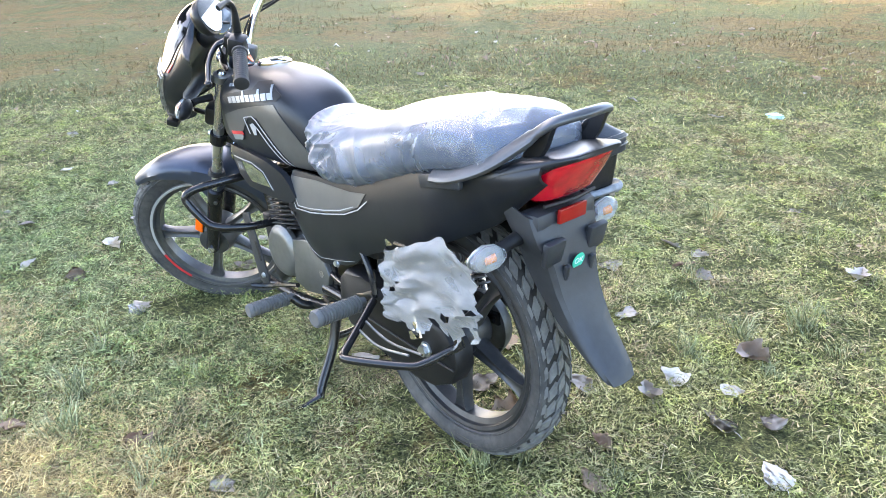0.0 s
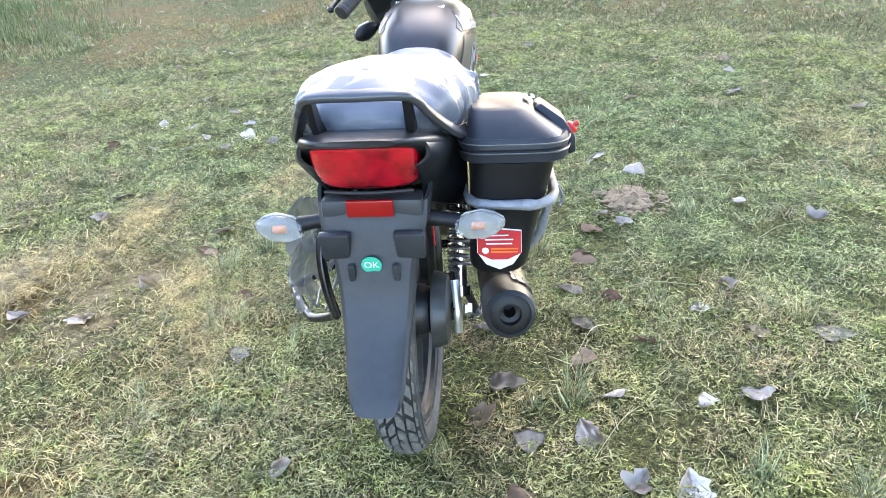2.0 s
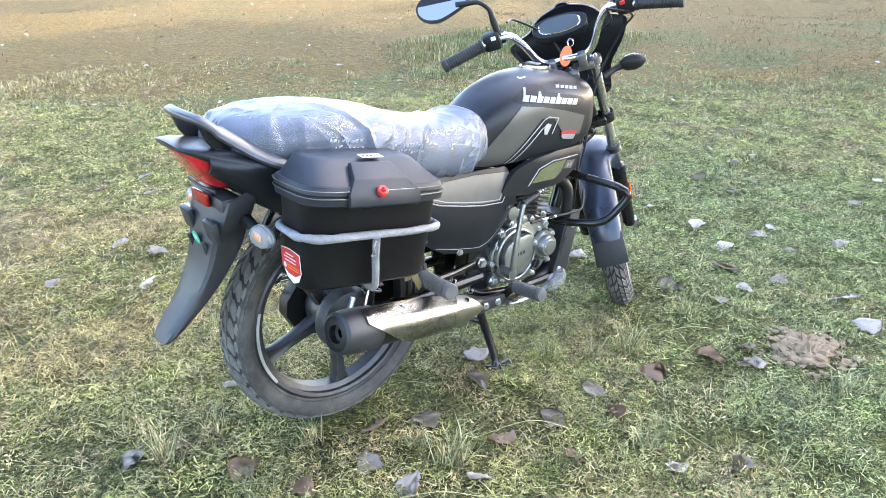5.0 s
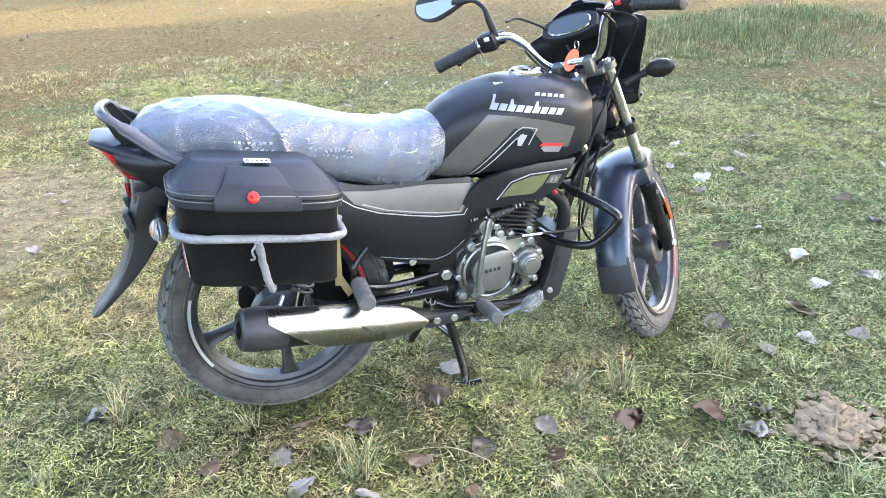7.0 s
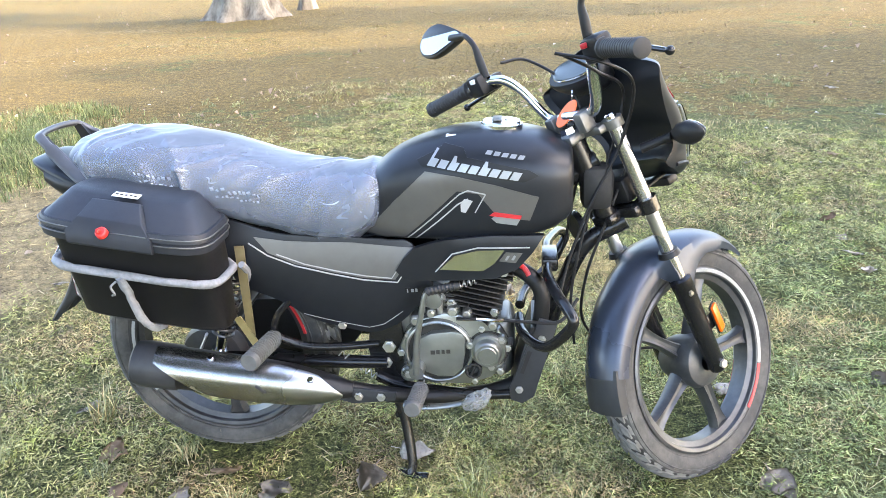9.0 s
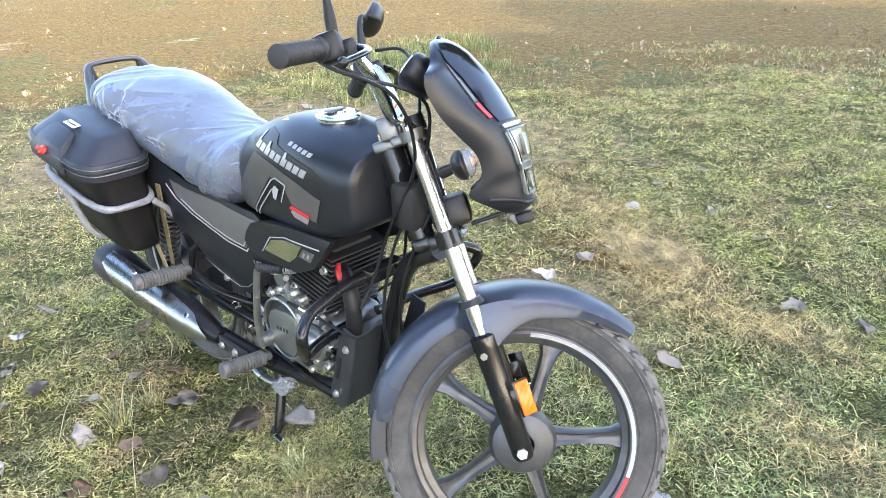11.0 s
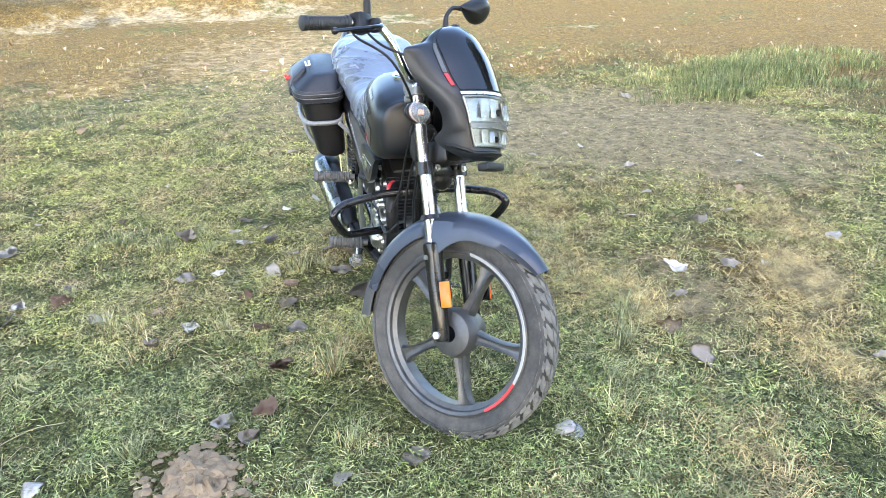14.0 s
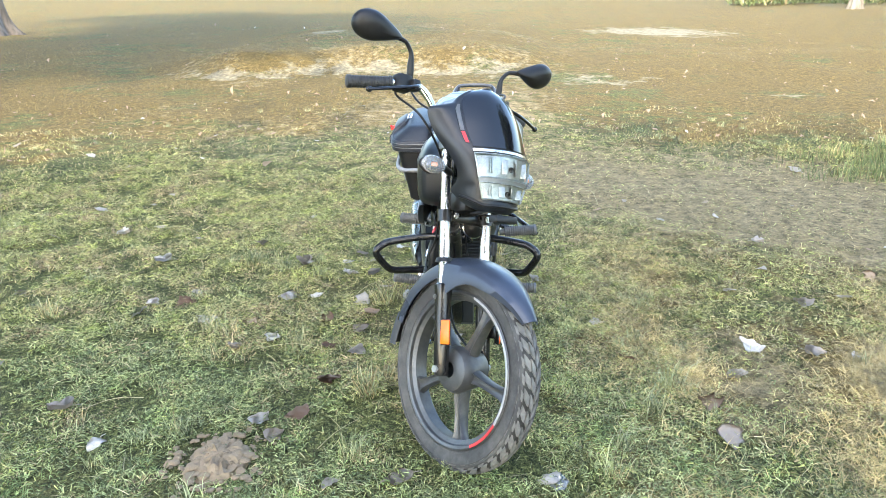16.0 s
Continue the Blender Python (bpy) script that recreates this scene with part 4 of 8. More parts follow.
# frame
frame_root = part("frame", tube([(1.075, 0, 0.62), (0.985, 0, 0.56), (0.925, 0, 0.42), (0.880, 0, 0.26), (0.83, 0, 0.215)], 0.019, 12), GLOSS_BLACK, bike, "black tubular steel frame")
part("top_tube", tube([(1.01, 0, 0.76), (0.85, 0, 0.66), (0.60, 0, 0.60), (0.42, 0, 0.58)], 0.020, 12), GLOSS_BLACK, frame_root)
for s in (-1, 1):
    part("rear_rail", tube([(0.50, 0.075 * s, 0.56), (0.30, 0.085 * s, 0.60), (0.05, 0.085 * s, 0.67), (-0.12, 0.07 * s, 0.72)], 0.013, 10), GLOSS_BLACK, frame_root)
    part("pivot_plate", plate([(0.50, 0.45), (0.565, 0.44), (0.575, 0.30), (0.56, 0.235), (0.50, 0.24), (0.485, 0.33)], 0.008 * s, lambda u, v, w_, s=s: V(u, 0.072 * s + w_, v), 0.002), GLOSS_BLACK, frame_root)
    part("frame_bolt", bolt((0.536, 0.082 * s, 0.340), (0, s, 0), 0.012, 0.012), BOLT, frame_root)
    part("frame_bolt", bolt((0.526, 0.082 * s, 0.298), (0, s, 0), 0.011, 0.012), BOLT, frame_root)
    part("peg_bracket", tube([(0.51, 0.078 * s, 0.345), (0.42, 0.095 * s, 0.345), (0.34, 0.105 * s, 0.352), (0.27, 0.115 * s, 0.383)], 0.010, 10), GLOSS_BLACK, frame_root)
    part("peg_strut", tube([(0.27, 0.115 * s, 0.383), (0.285, 0.112 * s, 0.43), (0.325, 0.105 * s, 0.475)], 0.008, 8), GLOSS_BLACK, frame_root)
part("skid_plate", plate([(0.905, 0.405), (0.865, 0.400), (0.815, 0.232), (0.845, 0.205), (0.870, 0.222)], 0.150, lambda u, v, w_: V(u, -0.100 + w_, v), 0.004), FLAP, frame_root, "dark engine guard plate")
for s in (-1, 1):
    part("guard_plate", plate([(0.925, 0.415), (0.885, 0.425), (0.815, 0.245), (0.818, 0.215), (0.845, 0.205), (0.872, 0.225)], 0.005 * s, lambda u, v, w_, s=s: V(u, 0.098 * s + w_, v), 0.0015), FLAP, frame_root)
    part("plate_bolt", bolt((0.838, 0.104 * s, 0.243), (0, s, 0), 0.007), BOLT, frame_root)
    part("plate_bolt", bolt((0.890, 0.104 * s, 0.375), (0, s, 0), 0.007), BOLT, frame_root)
    part("plate_slot", plate([(0.858, 0.345), (0.868, 0.342), (0.848, 0.285), (0.840, 0.288)], 0.0015 * s, lambda u, v, w_, s=s: V(u, 0.1035 * s + w_, v)), DARK, frame_root)
for s in (-1, 1):
    part("lower_rail", tube([(0.85, 0.09 * s, 0.225), (0.72, 0.085 * s, 0.218), (0.56, 0.08 * s, 0.235), (0.50, 0.078 * s, 0.26)], 0.013, 10), GLOSS_BLACK, frame_root)

# crash guard
guard_pts = [(0.905, -0.030, 0.530), (0.903, -0.100, 0.528), (0.925, -0.195, 0.520), (0.938, -0.226, 0.513), (0.951, -0.247, 0.498), (0.947, -0.246, 0.476), (0.915, -0.222, 0.428), (0.893, -0.203, 0.410), (0.868, -0.165, 0.402), (0.845, -0.10, 0.396), (0.838, -0.03, 0.396)]
b = tube(guard_pts, 0.0115, 12, per=5)
tube([(x, -y, z) for x, y, z in guard_pts], 0.0115, 12, b, per=5)
crash = part("crash_guard", b, GLOSS_BLACK, bike, "gloss black tubular crash guard")
part("guard_clamp", rounded_box((0.036, 0.10, 0.030), (0.908, 0, 0.530), 0.006), GLOSS_BLACK, crash)

# engine
b = rounded_box((0.27, 0.140, 0.155), (0.690, 0, 0.328), 0.03, segments=3)
rounded_box((0.13, 0.14, 0.10), (0.600, 0, 0.385), 0.03, bm=b)
engine = part("engine", b, ALLOY_DARK, bike, "cast alloy engine case")
# right cover: gasket, crankcase rim, round clutch cover, filter cap
right_at = lambda y: (lambda u, v, w_: V(u, y + w_, v))
rim = [(0.562, 0.345), (0.568, 0.300), (0.590, 0.262), (0.640, 0.246), (0.72, 0.246), (0.775, 0.266), (0.806, 0.305), (0.812, 0.362), (0.795, 0.392), (0.752, 0.402), (0.735, 0.424), (0.672, 0.432), (0.622, 0.418), (0.582, 0.388)]
part("gasket", plate([(0.687 + (u - 0.687) * 1.012, 0.337 + (v - 0.337) * 1.016) for u, v in rim], -0.006, right_at(-0.066), 0.0), DARK, engine)
part("right_case", plate(rim, -0.020, right_at(-0.072), 0.009), ALLOY, engine)
# dark disc for the shaded hollow behind the clutch cover, and its raised round rim
hub_c = V(0.655, -0.088, 0.338)
part("clutch_shade_disc", turned([(0.0, 0.0), (0.0055, 0.0), (0.0055, 0.080), (0.0, 0.083)], hub_c, (0, -1, 0), 48), DARK, engine)
part("clutch_rim", turned([(0.0, 0.070), (0.015, 0.072), (0.017, 0.075), (0.015, 0.079), (0.0, 0.081)], hub_c, (0, -1, 0), 48), ALLOY, engine)
b = plate([(0.601, 0.350), (0.604, 0.315), (0.622, 0.288), (0.650, 0.277), (0.690, 0.277), (0.708, 0.296), (0.716, 0.335), (0.718, 0.372), (0.712, 0.388), (0.690, 0.394), (0.640, 0.388), (0.614, 0.374)], -0.016, right_at(-0.093), 0.005)
clutch = part("clutch_cover", b, CASE_SATIN, engine, "satin grey clutch cover")
for k, wd in enumerate((0.010, 0.008, 0.007, 0.009)):
    part("cover_mark", rounded_box((wd, 0.001, 0.010), (0.642 + 0.012 * k, -0.1092, 0.340 + 0.001 * k), 0.0003), DARK, clutch)
# filter housing with its stepped cap, on a dark disc for the shade round it
part("filter_shade_disc", turned([(0.0, 0.0), (0.004, 0.0), (0.004, 0.046), (0.0, 0.048)], (0.768, -0.090, 0.342), (0, -1, 0), 36), DARK, engine)
fcap = part("filter_cap", turned([(0, 0.0), (0, 0.042), (0.010, 0.042), (0.014, 0.039), (0.014, 0.033), (0.030, 0.031), (0.034, 0.027), (0.034, 0.022), (0.037, 0.020), (0.037, 0)], (0.768, -0.092, 0.342), (0, -1, 0), 36), ALLOY, engine, "stepped round filter cap")
for k in range(3):
    a = radians(40 + 120 * k)
    c_ = V(0.768 + 0.042 * math.cos(a), -0.092, 0.342 + 0.042 * math.sin(a))
    part("cap_lug", turned([(0, 0.0), (0, 0.012), (0.012, 0.011), (0.013, 0)], c_, (0, -1, 0), 14), ALLOY, fcap)
    part("cap_bolt", bolt(c_ + V(0, -0.012, 0), (0, -1, 0), 0.006, 0.006), BOLT, fcap)
# oil filler ring and grip
part("oil_cap", turned([(0, 0.012), (0, 0.020), (0.014, 0.020), (0.016, 0.017), (0.014, 0.014), (0.004, 0.012)], (0.733, -0.090, 0.290), (0, -1, 0), 24), DARK, engine)
part("oil_cap_grip", rounded_box((0.006, 0.014, 0.028), (0.733, -0.098, 0.290), 0.002, Matrix.Rotation(radians(25), 3, "Y")), DARK, engine)
# ribs and bosses cast along the upper edge
for u, v, r_ in ((0.604, 0.412, 0.016), (0.640, 0.432, 0.013), (0.690, 0.436, 0.015), (0.722, 0.430, 0.012), (0.780, 0.402, 0.014), (0.812, 0.345, 0.012), (0.795, 0.285, 0.012), (0.580, 0.272, 0.022), (0.566, 0.330, 0.012)):
    part("case_boss", turned([(-0.03, 0.0), (-0.03, r_), (0.016, r_ * 0.92), (0.020, r_ * 0.7), (0.020, 0)], (u, -0.074, v), (0, -1, 0), 18), ALLOY, engine)
    part("case_bolt", bolt((u, -0.093, v), (0, -1, 0), min(0.008, r_ * 0.55), 0.007), BOLT, engine)
for u, v in ((0.66, 0.254), (0.735, 0.256), (0.61, 0.268), (0.755, 0.392), (0.585, 0.375)):
    part("case_bolt", bolt((u, -0.091, v), (0, -1, 0), 0.006, 0.007), BOLT, engine)
for k in range(4):
    part("case_rib", rounded_box((0.004, 0.022, 0.020), (0.742 + 0.011 * k, -0.080, 0.398 - 0.003 * k), 0.0015), ALLOY, engine)
# clutch lever arm on top of the case
part("clutch_arm", tube([(0.660, -0.080, 0.425), (0.662, -0.084, 0.462), (0.672, -0.088, 0.470)], 0.007, 10), BOLT, engine)
part("clutch_pivot", turned([(0, 0.0), (0, 0.020), (0.016, 0.020), (0.018, 0.010), (0.018, 0)], (0.648, -0.076, 0.462), (0, -1, 0), 20), CASE_SATIN, engine, "grey clutch lever boss")
# left cover
b = turned([(0, 0.0), (0, 0.075), (0.012, 0.075), (0.022, 0.066), (0.026, 0.05), (0.026, 0)], (0.735, 0.073, 0.345), (0, 1, 0), 40)
part("magneto_cover", b, ALLOY_DARK, engine, "round grey magneto cover")
b = plate([(0.50, 0.345), (0.52, 0.28), (0.62, 0.26), (0.68, 0.275), (0.67, 0.40), (0.60, 0.42), (0.53, 0.40)], 0.022, lambda u, v, w_: V(u, 0.072 + w_, v), 0.008)
part("sprocket_cover", b, ALLOY_DARK, engine)
# cylinder, leaning ahead
CYL, CUP = V(0.725, 0, 0.395), V(0.50, 0, 0.866)
CUP.normalize()
lean = Matrix.Rotation(radians(13), 3, "Y")
cyl = part("cylinder", rounded_box((0.095, 0.112, 0.115), CYL + lean @ V(0, 0, 0.062), 0.01, lean), FIN_BLACK, engine, "black finned cylinder")
for k in range(9):
    part("fin", rounded_box((0.128 + 0.003 * (k % 2), 0.156, 0.0036), CYL + lean @ V(0, 0, 0.018 + 0.0124 * k), 0.0012, lean, None, 1), FIN_BLACK, cyl)
head_ob = part("cylinder_head", rounded_box((0.105, 0.120, 0.075), CYL + lean @ V(0, 0, 0.155), 0.016, lean), FIN_BLACK, engine)
for k in range(5):
    part("fin", rounded_box((0.140, 0.158, 0.0036), CYL + lean @ V(0.004, 0, 0.130 + 0.0124 * k), 0.0012, lean, None, 1), FIN_BLACK, head_ob)
for u, w_ in ((-0.05, 0.045), (0.05, 0.045), (-0.05, 0.145), (0.05, 0.145)):
    part("head_bolt", bolt(CYL + lean @ V(u, -0.076, w_), (0, -1, 0), 0.008, 0.010), BOLT, cyl)
part("spark_plug_cap", tube([(0.835, -0.060, 0.540), (0.852, -0.075, 0.535), (0.862, -0.080, 0.520)], 0.006, 8), RED, cyl, "red plug lead cap")
# throttle body and intake
b = turned([(-0.03, 0.0), (-0.03, 0.026), (0.0, 0.028), (0.03, 0.024), (0.05, 0.026), (0.05, 0)], (0.632, -0.02, 0.475), (1, 0, 0.1), 20)
rounded_box((0.05, 0.06, 0.05), (0.64, -0.05, 0.462), 0.010, bm=b)
part("throttle_body", b, ALLOY, engine)
part("intake_boot", tube([(0.60, -0.01, 0.47), (0.55, 0, 0.48), (0.48, 0, 0.49)], 0.030, 14), DARK, engine)
part("starter_motor", turned([(-0.06, 0.0), (-0.06, 0.022), (-0.052, 0.027), (0.05, 0.027), (0.06, 0.02), (0.06, 0)], (0.675, -0.012, 0.443), (0, 1, 0), 20), ALLOY_DARK, engine)
part("air_box", rounded_box((0.20, 0.13, 0.15), (0.42, 0, 0.50), 0.02), DARK, bike, "black air box behind the side panels")
part("battery_tray", rounded_box((0.16, 0.12, 0.10), (0.30, 0, 0.62), 0.01), DARK, bike)

# kick starter
kick = part("kick_lever", tube([(0.605, -0.135, 0.300), (0.612, -0.140, 0.38), (0.632, -0.138, 0.480), (0.640, -0.136, 0.504)], [0.011, 0.009, 0.008, 0.009], 12, flat=0.8), ALLOY, bike, "alloy kick-start lever")
part("kick_boss", turned([(0, 0.0), (0, 0.018), (0.045, 0.017), (0.045, 0)], (0.606, -0.095, 0.303), (0, -1, 0), 18), ALLOY, kick)
b = turned([(-0.002, 0.0), (-0.002, 0.009)] + [q for k in range(9) for q in ((0.008 * k, 0.009), (0.008 * k + 0.004, 0.0105))] + [(0.074, 0.009), (0.074, 0)], (0.640, -0.136, 0.505), (0.9, 0.2, 0.12), 12)
part("kick_pedal", b, GRIP_RUBBER, kick)
sp = []
for k in range(90):
    a = k * 0.62
    sp.append(V(0.655 + 0.00105 * k, -0.112, 0.492 + 0.00035 * k) + V(0, math.cos(a) * 0.008, math.sin(a) * 0.008))
part("brake_spring", tube(sp, 0.0016, 5, smooth=False), BOLT, engine)

# exhaust
pipe = part("exhaust_pipe", tube([(0.760, -0.020, 0.508), (0.810, -0.040, 0.520), (0.850, -0.060, 0.522), (0.888, -0.075, 0.480), (0.885, -0.075, 0.40), (0.850, -0.070, 0.27), (0.79, -0.072, 0.225), (0.68, -0.085, 0.212), (0.56, -0.115, 0.228), (0.44, -0.150, 0.268)], 0.018, 14), PLASTIC, bike, "black exhaust header pipe")
AX0, AX1 = V(0.46, -0.160, 0.268), V(-0.022, -0.213, 0.364)
axis = (AX1 - AX0).normalized()
L = (AX1 - AX0).length
mp = [(0, 0.0), (0, 0.018), (0.05, 0.030), (0.14, 0.043), (0.22, 0.046), (L - 0.10, 0.048), (L - 0.03, 0.050), (L - 0.006, 0.046), (L, 0.038), (L + 0.001, 0.022), (L - 0.014, 0.021), (L - 0.016, 0.012), (L - 0.06, 0.011), (L - 0.06, 0)]
muffler = part("muffler", turned(mp, AX0, axis, 32), PLASTIC, bike, "matte black exhaust muffler")
part("muffler_cap", turned([(L - 0.105, 0.0495), (L - 0.10, 0.0515), (L - 0.03, 0.0525), (L - 0.004, 0.049), (L + 0.0015, 0.041), (L - 0.004, 0.039)], AX0, axis, 32), FLAP, muffler, "dark muffler end cap")
# chrome shield wrapped on the outer side
side_v = axis.cross(V(0, 0, 1)).normalized()
if side_v.y > 0:
    side_v = -side_v
top_v = side_v.cross(axis)
if top_v.z < 0:
    top_v = -top_v
b = bmesh.new()
grid = []
for q in np.linspace(0, 1, 22):
    t = 0.02 + 0.42 * q
    rr = float(np.interp(t, [0, 0.05, 0.14, 0.22, 0.5], [0.024, 0.036, 0.049, 0.052, 0.054])) + 0.003
    a0 = radians(float(np.interp(q, [0, 0.2, 0.6, 1.0], [-8, -68, -64, 34])))
    a1 = radians(float(np.interp(q, [0, 0.15, 0.6, 1.0], [8, 66, 82, 78])))
    grid.append([AX0 + axis * t + (side_v * math.cos(a) + top_v * math.sin(a)) * rr for a in np.linspace(a0, a1, 12)])
gv = [[b.verts.new(p) for p in row] for row in grid]
for r0, r1 in zip(gv, gv[1:]):
    for i in range(11):
        b.faces.new((r0[i], r0[i + 1], r1[i + 1], r1[i]))
bmesh.ops.solidify(b, geom=b.faces[:], thickness=0.002)
shield = part("heat_shield", b, SHIELD, muffler, "chrome exhaust heat shield")
for t, an in ((0.095, 45), (0.32, 62)):
    a = radians(an)
    d = side_v * math.cos(a) + top_v * math.sin(a)
    part("shield_bolt", bolt(AX0 + axis * t + d * (float(np.interp(t, [0, 0.05, 0.14, 0.22, 0.5], [0.024, 0.036, 0.049, 0.052, 0.054])) + 0.003), d, 0.006, 0.005), CHROME, shield)
a = radians(5)
d = side_v * math.cos(a) + top_v * math.sin(a)
part("shield_slot", rounded_box((0.028, 0.003, 0.007), AX0 + axis * 0.20 + d * 0.0542, 0.001, Matrix.Rotation(radians(40), 3, "Y")), DARK, shield)
b = plate([(0.56, 0.262), (0.555, 0.240), (0.46, 0.238), (0.40, 0.262), (0.44, 0.282), (0.50, 0.272)], -0.006, lambda u, v, w_: V(u, -0.152 + w_ - (0.56 - u) * 0.12, v), 0.002)
bracket = part("muffler_bracket", b, FLAP, muffler)
part("bracket_bolt", bolt((0.525, -0.164, 0.253), (0, -1, 0), 0.008), BOLT, bracket)
part("bracket_bolt", bolt((0.475, -0.170, 0.258), (0, -1, 0), 0.008), BOLT, bracket)

# foot pegs
def peg(name, base, tip, r, label):
    way = (Vector(tip) - Vector(base)).normalized()
    ln = (Vector(tip) - Vector(base)).length
    prof = [(0, 0.0), (0, r * 0.55), (0.018, r * 0.55), (0.020, r)]
    k = 0.024
    while k < ln - 0.012:
        prof += [(k, r), (k + 0.001, r * 0.84), (k + 0.004, r * 0.84), (k + 0.005, r)]
        k += 0.0085
    prof += [(ln - 0.004, r), (ln, r * 0.85), (ln, 0)]
    return part(name, turned(prof, base, way, 18), PEG_RUBBER, bike, label)


peg("front_peg", (0.615, -0.125, 0.262), (0.611, -0.250, 0.277), 0.019, "ribbed grey rubber rider footpeg")
peg("front_peg", (0.635, 0.130, 0.255), (0.640, 0.262, 0.258), 0.019, "ribbed grey rubber rider footpeg")
peg("rear_peg", (0.283, -0.125, 0.388), (0.270, -0.270, 0.398), 0.021, "ribbed rubber passenger footpeg")
peg("rear_peg", (0.305, 0.125, 0.355), (0.296, 0.268, 0.366), 0.021, "ribbed rubber passenger footpeg")
part("peg_crossbar", tube([(0.615, -0.13, 0.258), (0.60, -0.10, 0.225), (0.60, 0, 0.215), (0.61, 0.10, 0.225), (0.635, 0.135, 0.253)], 0.012, 10), GLOSS_BLACK, frame_root)
# brake pedal with a rag tied on it
pedal = part("brake_pedal", tube([(0.575, -0.150, 0.228), (0.63, -0.158, 0.226), (0.70, -0.165, 0.240), (0.745, -0.172, 0.262)], [0.012, 0.010, 0.009, 0.012], 10, flat=0.6), ALLOY, bike, "dull steel brake pedal")
rag = bmesh.new()
bmesh.ops.create_icosphere(rag, subdivisions=4, radius=1.0)
for v in rag.verts:
    nz = noise.noise(v.co * 1.6) * 0.45 + noise.noise(v.co * 4.0) * 0.25
    v.co = V(0.748 + v.co.x * 0.034 * (1 + nz * 0.6), -0.178 + v.co.y * 0.020 * (1 + nz * 0.6), 0.262 + v.co.z * 0.020 * (1 + nz) + 0.016 * v.co.x)
part("pedal_wrap", rag, WHITE_FILM, pedal, "torn white wrap on the pedal pad")
part("gear_lever", tube([(0.60, 0.13, 0.30), (0.66, 0.140, 0.285), (0.73, 0.150, 0.262), (0.76, 0.185, 0.266)], 0.007, 8), GLOSS_BLACK, bike, "black gear lever")

# centre stand, down
b = tube([(0.535, -0.060, 0.225), (0.560, -0.075, 0.130), (0.575, -0.105, 0.035), (0.570, -0.118, 0.006)], [0.014, 0.013, 0.012, 0.011], 10)
tube([(0.535, 0.060, 0.225), (0.525, 0.090, 0.130), (0.508, 0.150, 0.035), (0.495, 0.165, 0.012)], [0.014, 0.013, 0.012, 0.011], 10, b)
tube([(0.545, -0.075, 0.150), (0.540, 0, 0.140), (0.530, 0.085, 0.150)], 0.010, 10, b)
stand = part("centre_stand", b, GLOSS_BLACK, bike, "black steel centre stand lowered onto the grass")
part("stand_foot", tube([(0.545, -0.100, 0.004), (0.570, -0.120, 0.006), (0.615, -0.128, 0.012)], [0.011, 0.012, 0.010], 10, flat=0.6), GLOSS_BLACK, stand)
part("stand_tang", tube([(0.492, 0.165, 0.020), (0.500, 0.200, 0.008), (0.506, 0.242, 0.004)], [0.009, 0.008, 0.007], 10), GLOSS_BLACK, stand)
sp = []
for k in range(70):
    a = k * 0.6
    sp.append(V(0.50 - 0.0012 * k, -0.088, 0.262 + 0.0009 * k) + V(math.sin(a) * 0.003, math.cos(a) * 0.007, math.sin(a) * 0.007))
part("stand_spring", tube(sp, 0.0016, 5, smooth=False), BOLT, stand)

# fuel tank
tx = [0.490, 0.530, 0.575, 0.640, 0.720, 0.800, 0.865, 0.910, 0.938, 0.950, 0.956]
tank_st = table(tx, [(0.060, 0.612, 0.735), (0.082, 0.606, 0.765), (0.096, 0.605, 0.797), (0.110, 0.606, 0.823), (0.120, 0.608, 0.840), (0.125, 0.612, 0.841), (0.125, 0.620, 0.833), (0.119, 0.632, 0.820), (0.108, 0.648, 0.808), (0.100, 0.660, 0.803), (0.088, 0.670, 0.790)], 44)
tank_rings = [superring(w, z0, z1, x, 44, 2.7, 0.0, 6.0) for x, w, z0, z1 in tank_st]
tank = part("fuel_tank", loft(tank_rings), PAINT, bike, "matte dark grey fuel tank with bronze side decals")


def tank_y(x, z):
    """Half-width of the tank at a place on its flank."""
    w, z0, z1 = (float(np.interp(x, tank_st[:, 0], tank_st[:, k])) for k in (1, 2, 3))
    q = (z - (z0 + z1) / 2) / ((z1 - z0) / 2)
    p = 2.7 if q > 0 else 6.0
    return w * max(0.0, 1 - min(0.999, abs(q)) ** p) ** (1 / p)


def flank(outline, depth, fn, s, lift=0.0, cut=0.012):
    """A decal that follows a curved flank: outline of (x, z), laid lift above it."""
    b = bmesh.new()
    f = b.faces.new([b.verts.new((x, 0, z)) for x, z in outline])
    bmesh.ops.triangulate(b, faces=[f])
    for _ in range(5):
        long = [e for e in b.edges if e.calc_length() > cut]
        if not long:
            break
        bmesh.ops.subdivide_edges(b, edges=long, cuts=1)
        bmesh.ops.triangulate(b, faces=b.faces[:])
    for v in b.verts:
        v.co.y = s * (fn(v.co.x, v.co.z) + lift)
    res = bmesh.ops.extrude_face_region(b, geom=b.faces[:])
    for g in res["geom"]:
        if isinstance(g, bmesh.types.BMVert):
            g.co.y += s * depth
    return b


def ribbon(line, width):
    """Outline of a stripe of constant width along a polyline of (x, z)."""
    pts = [Vector((x, z)) for x, z in line]
    left, right = [], []
    for i, p in enumerate(pts):
        a = (pts[min(i + 1, len(pts) - 1)] - pts[max(i - 1, 0)]).normalized()
        nrm = Vector((-a.y, a.x)) * width / 2
        left.append(tuple(p + nrm))
        right.append(tuple(p - nrm))
    return left + right[::-1]


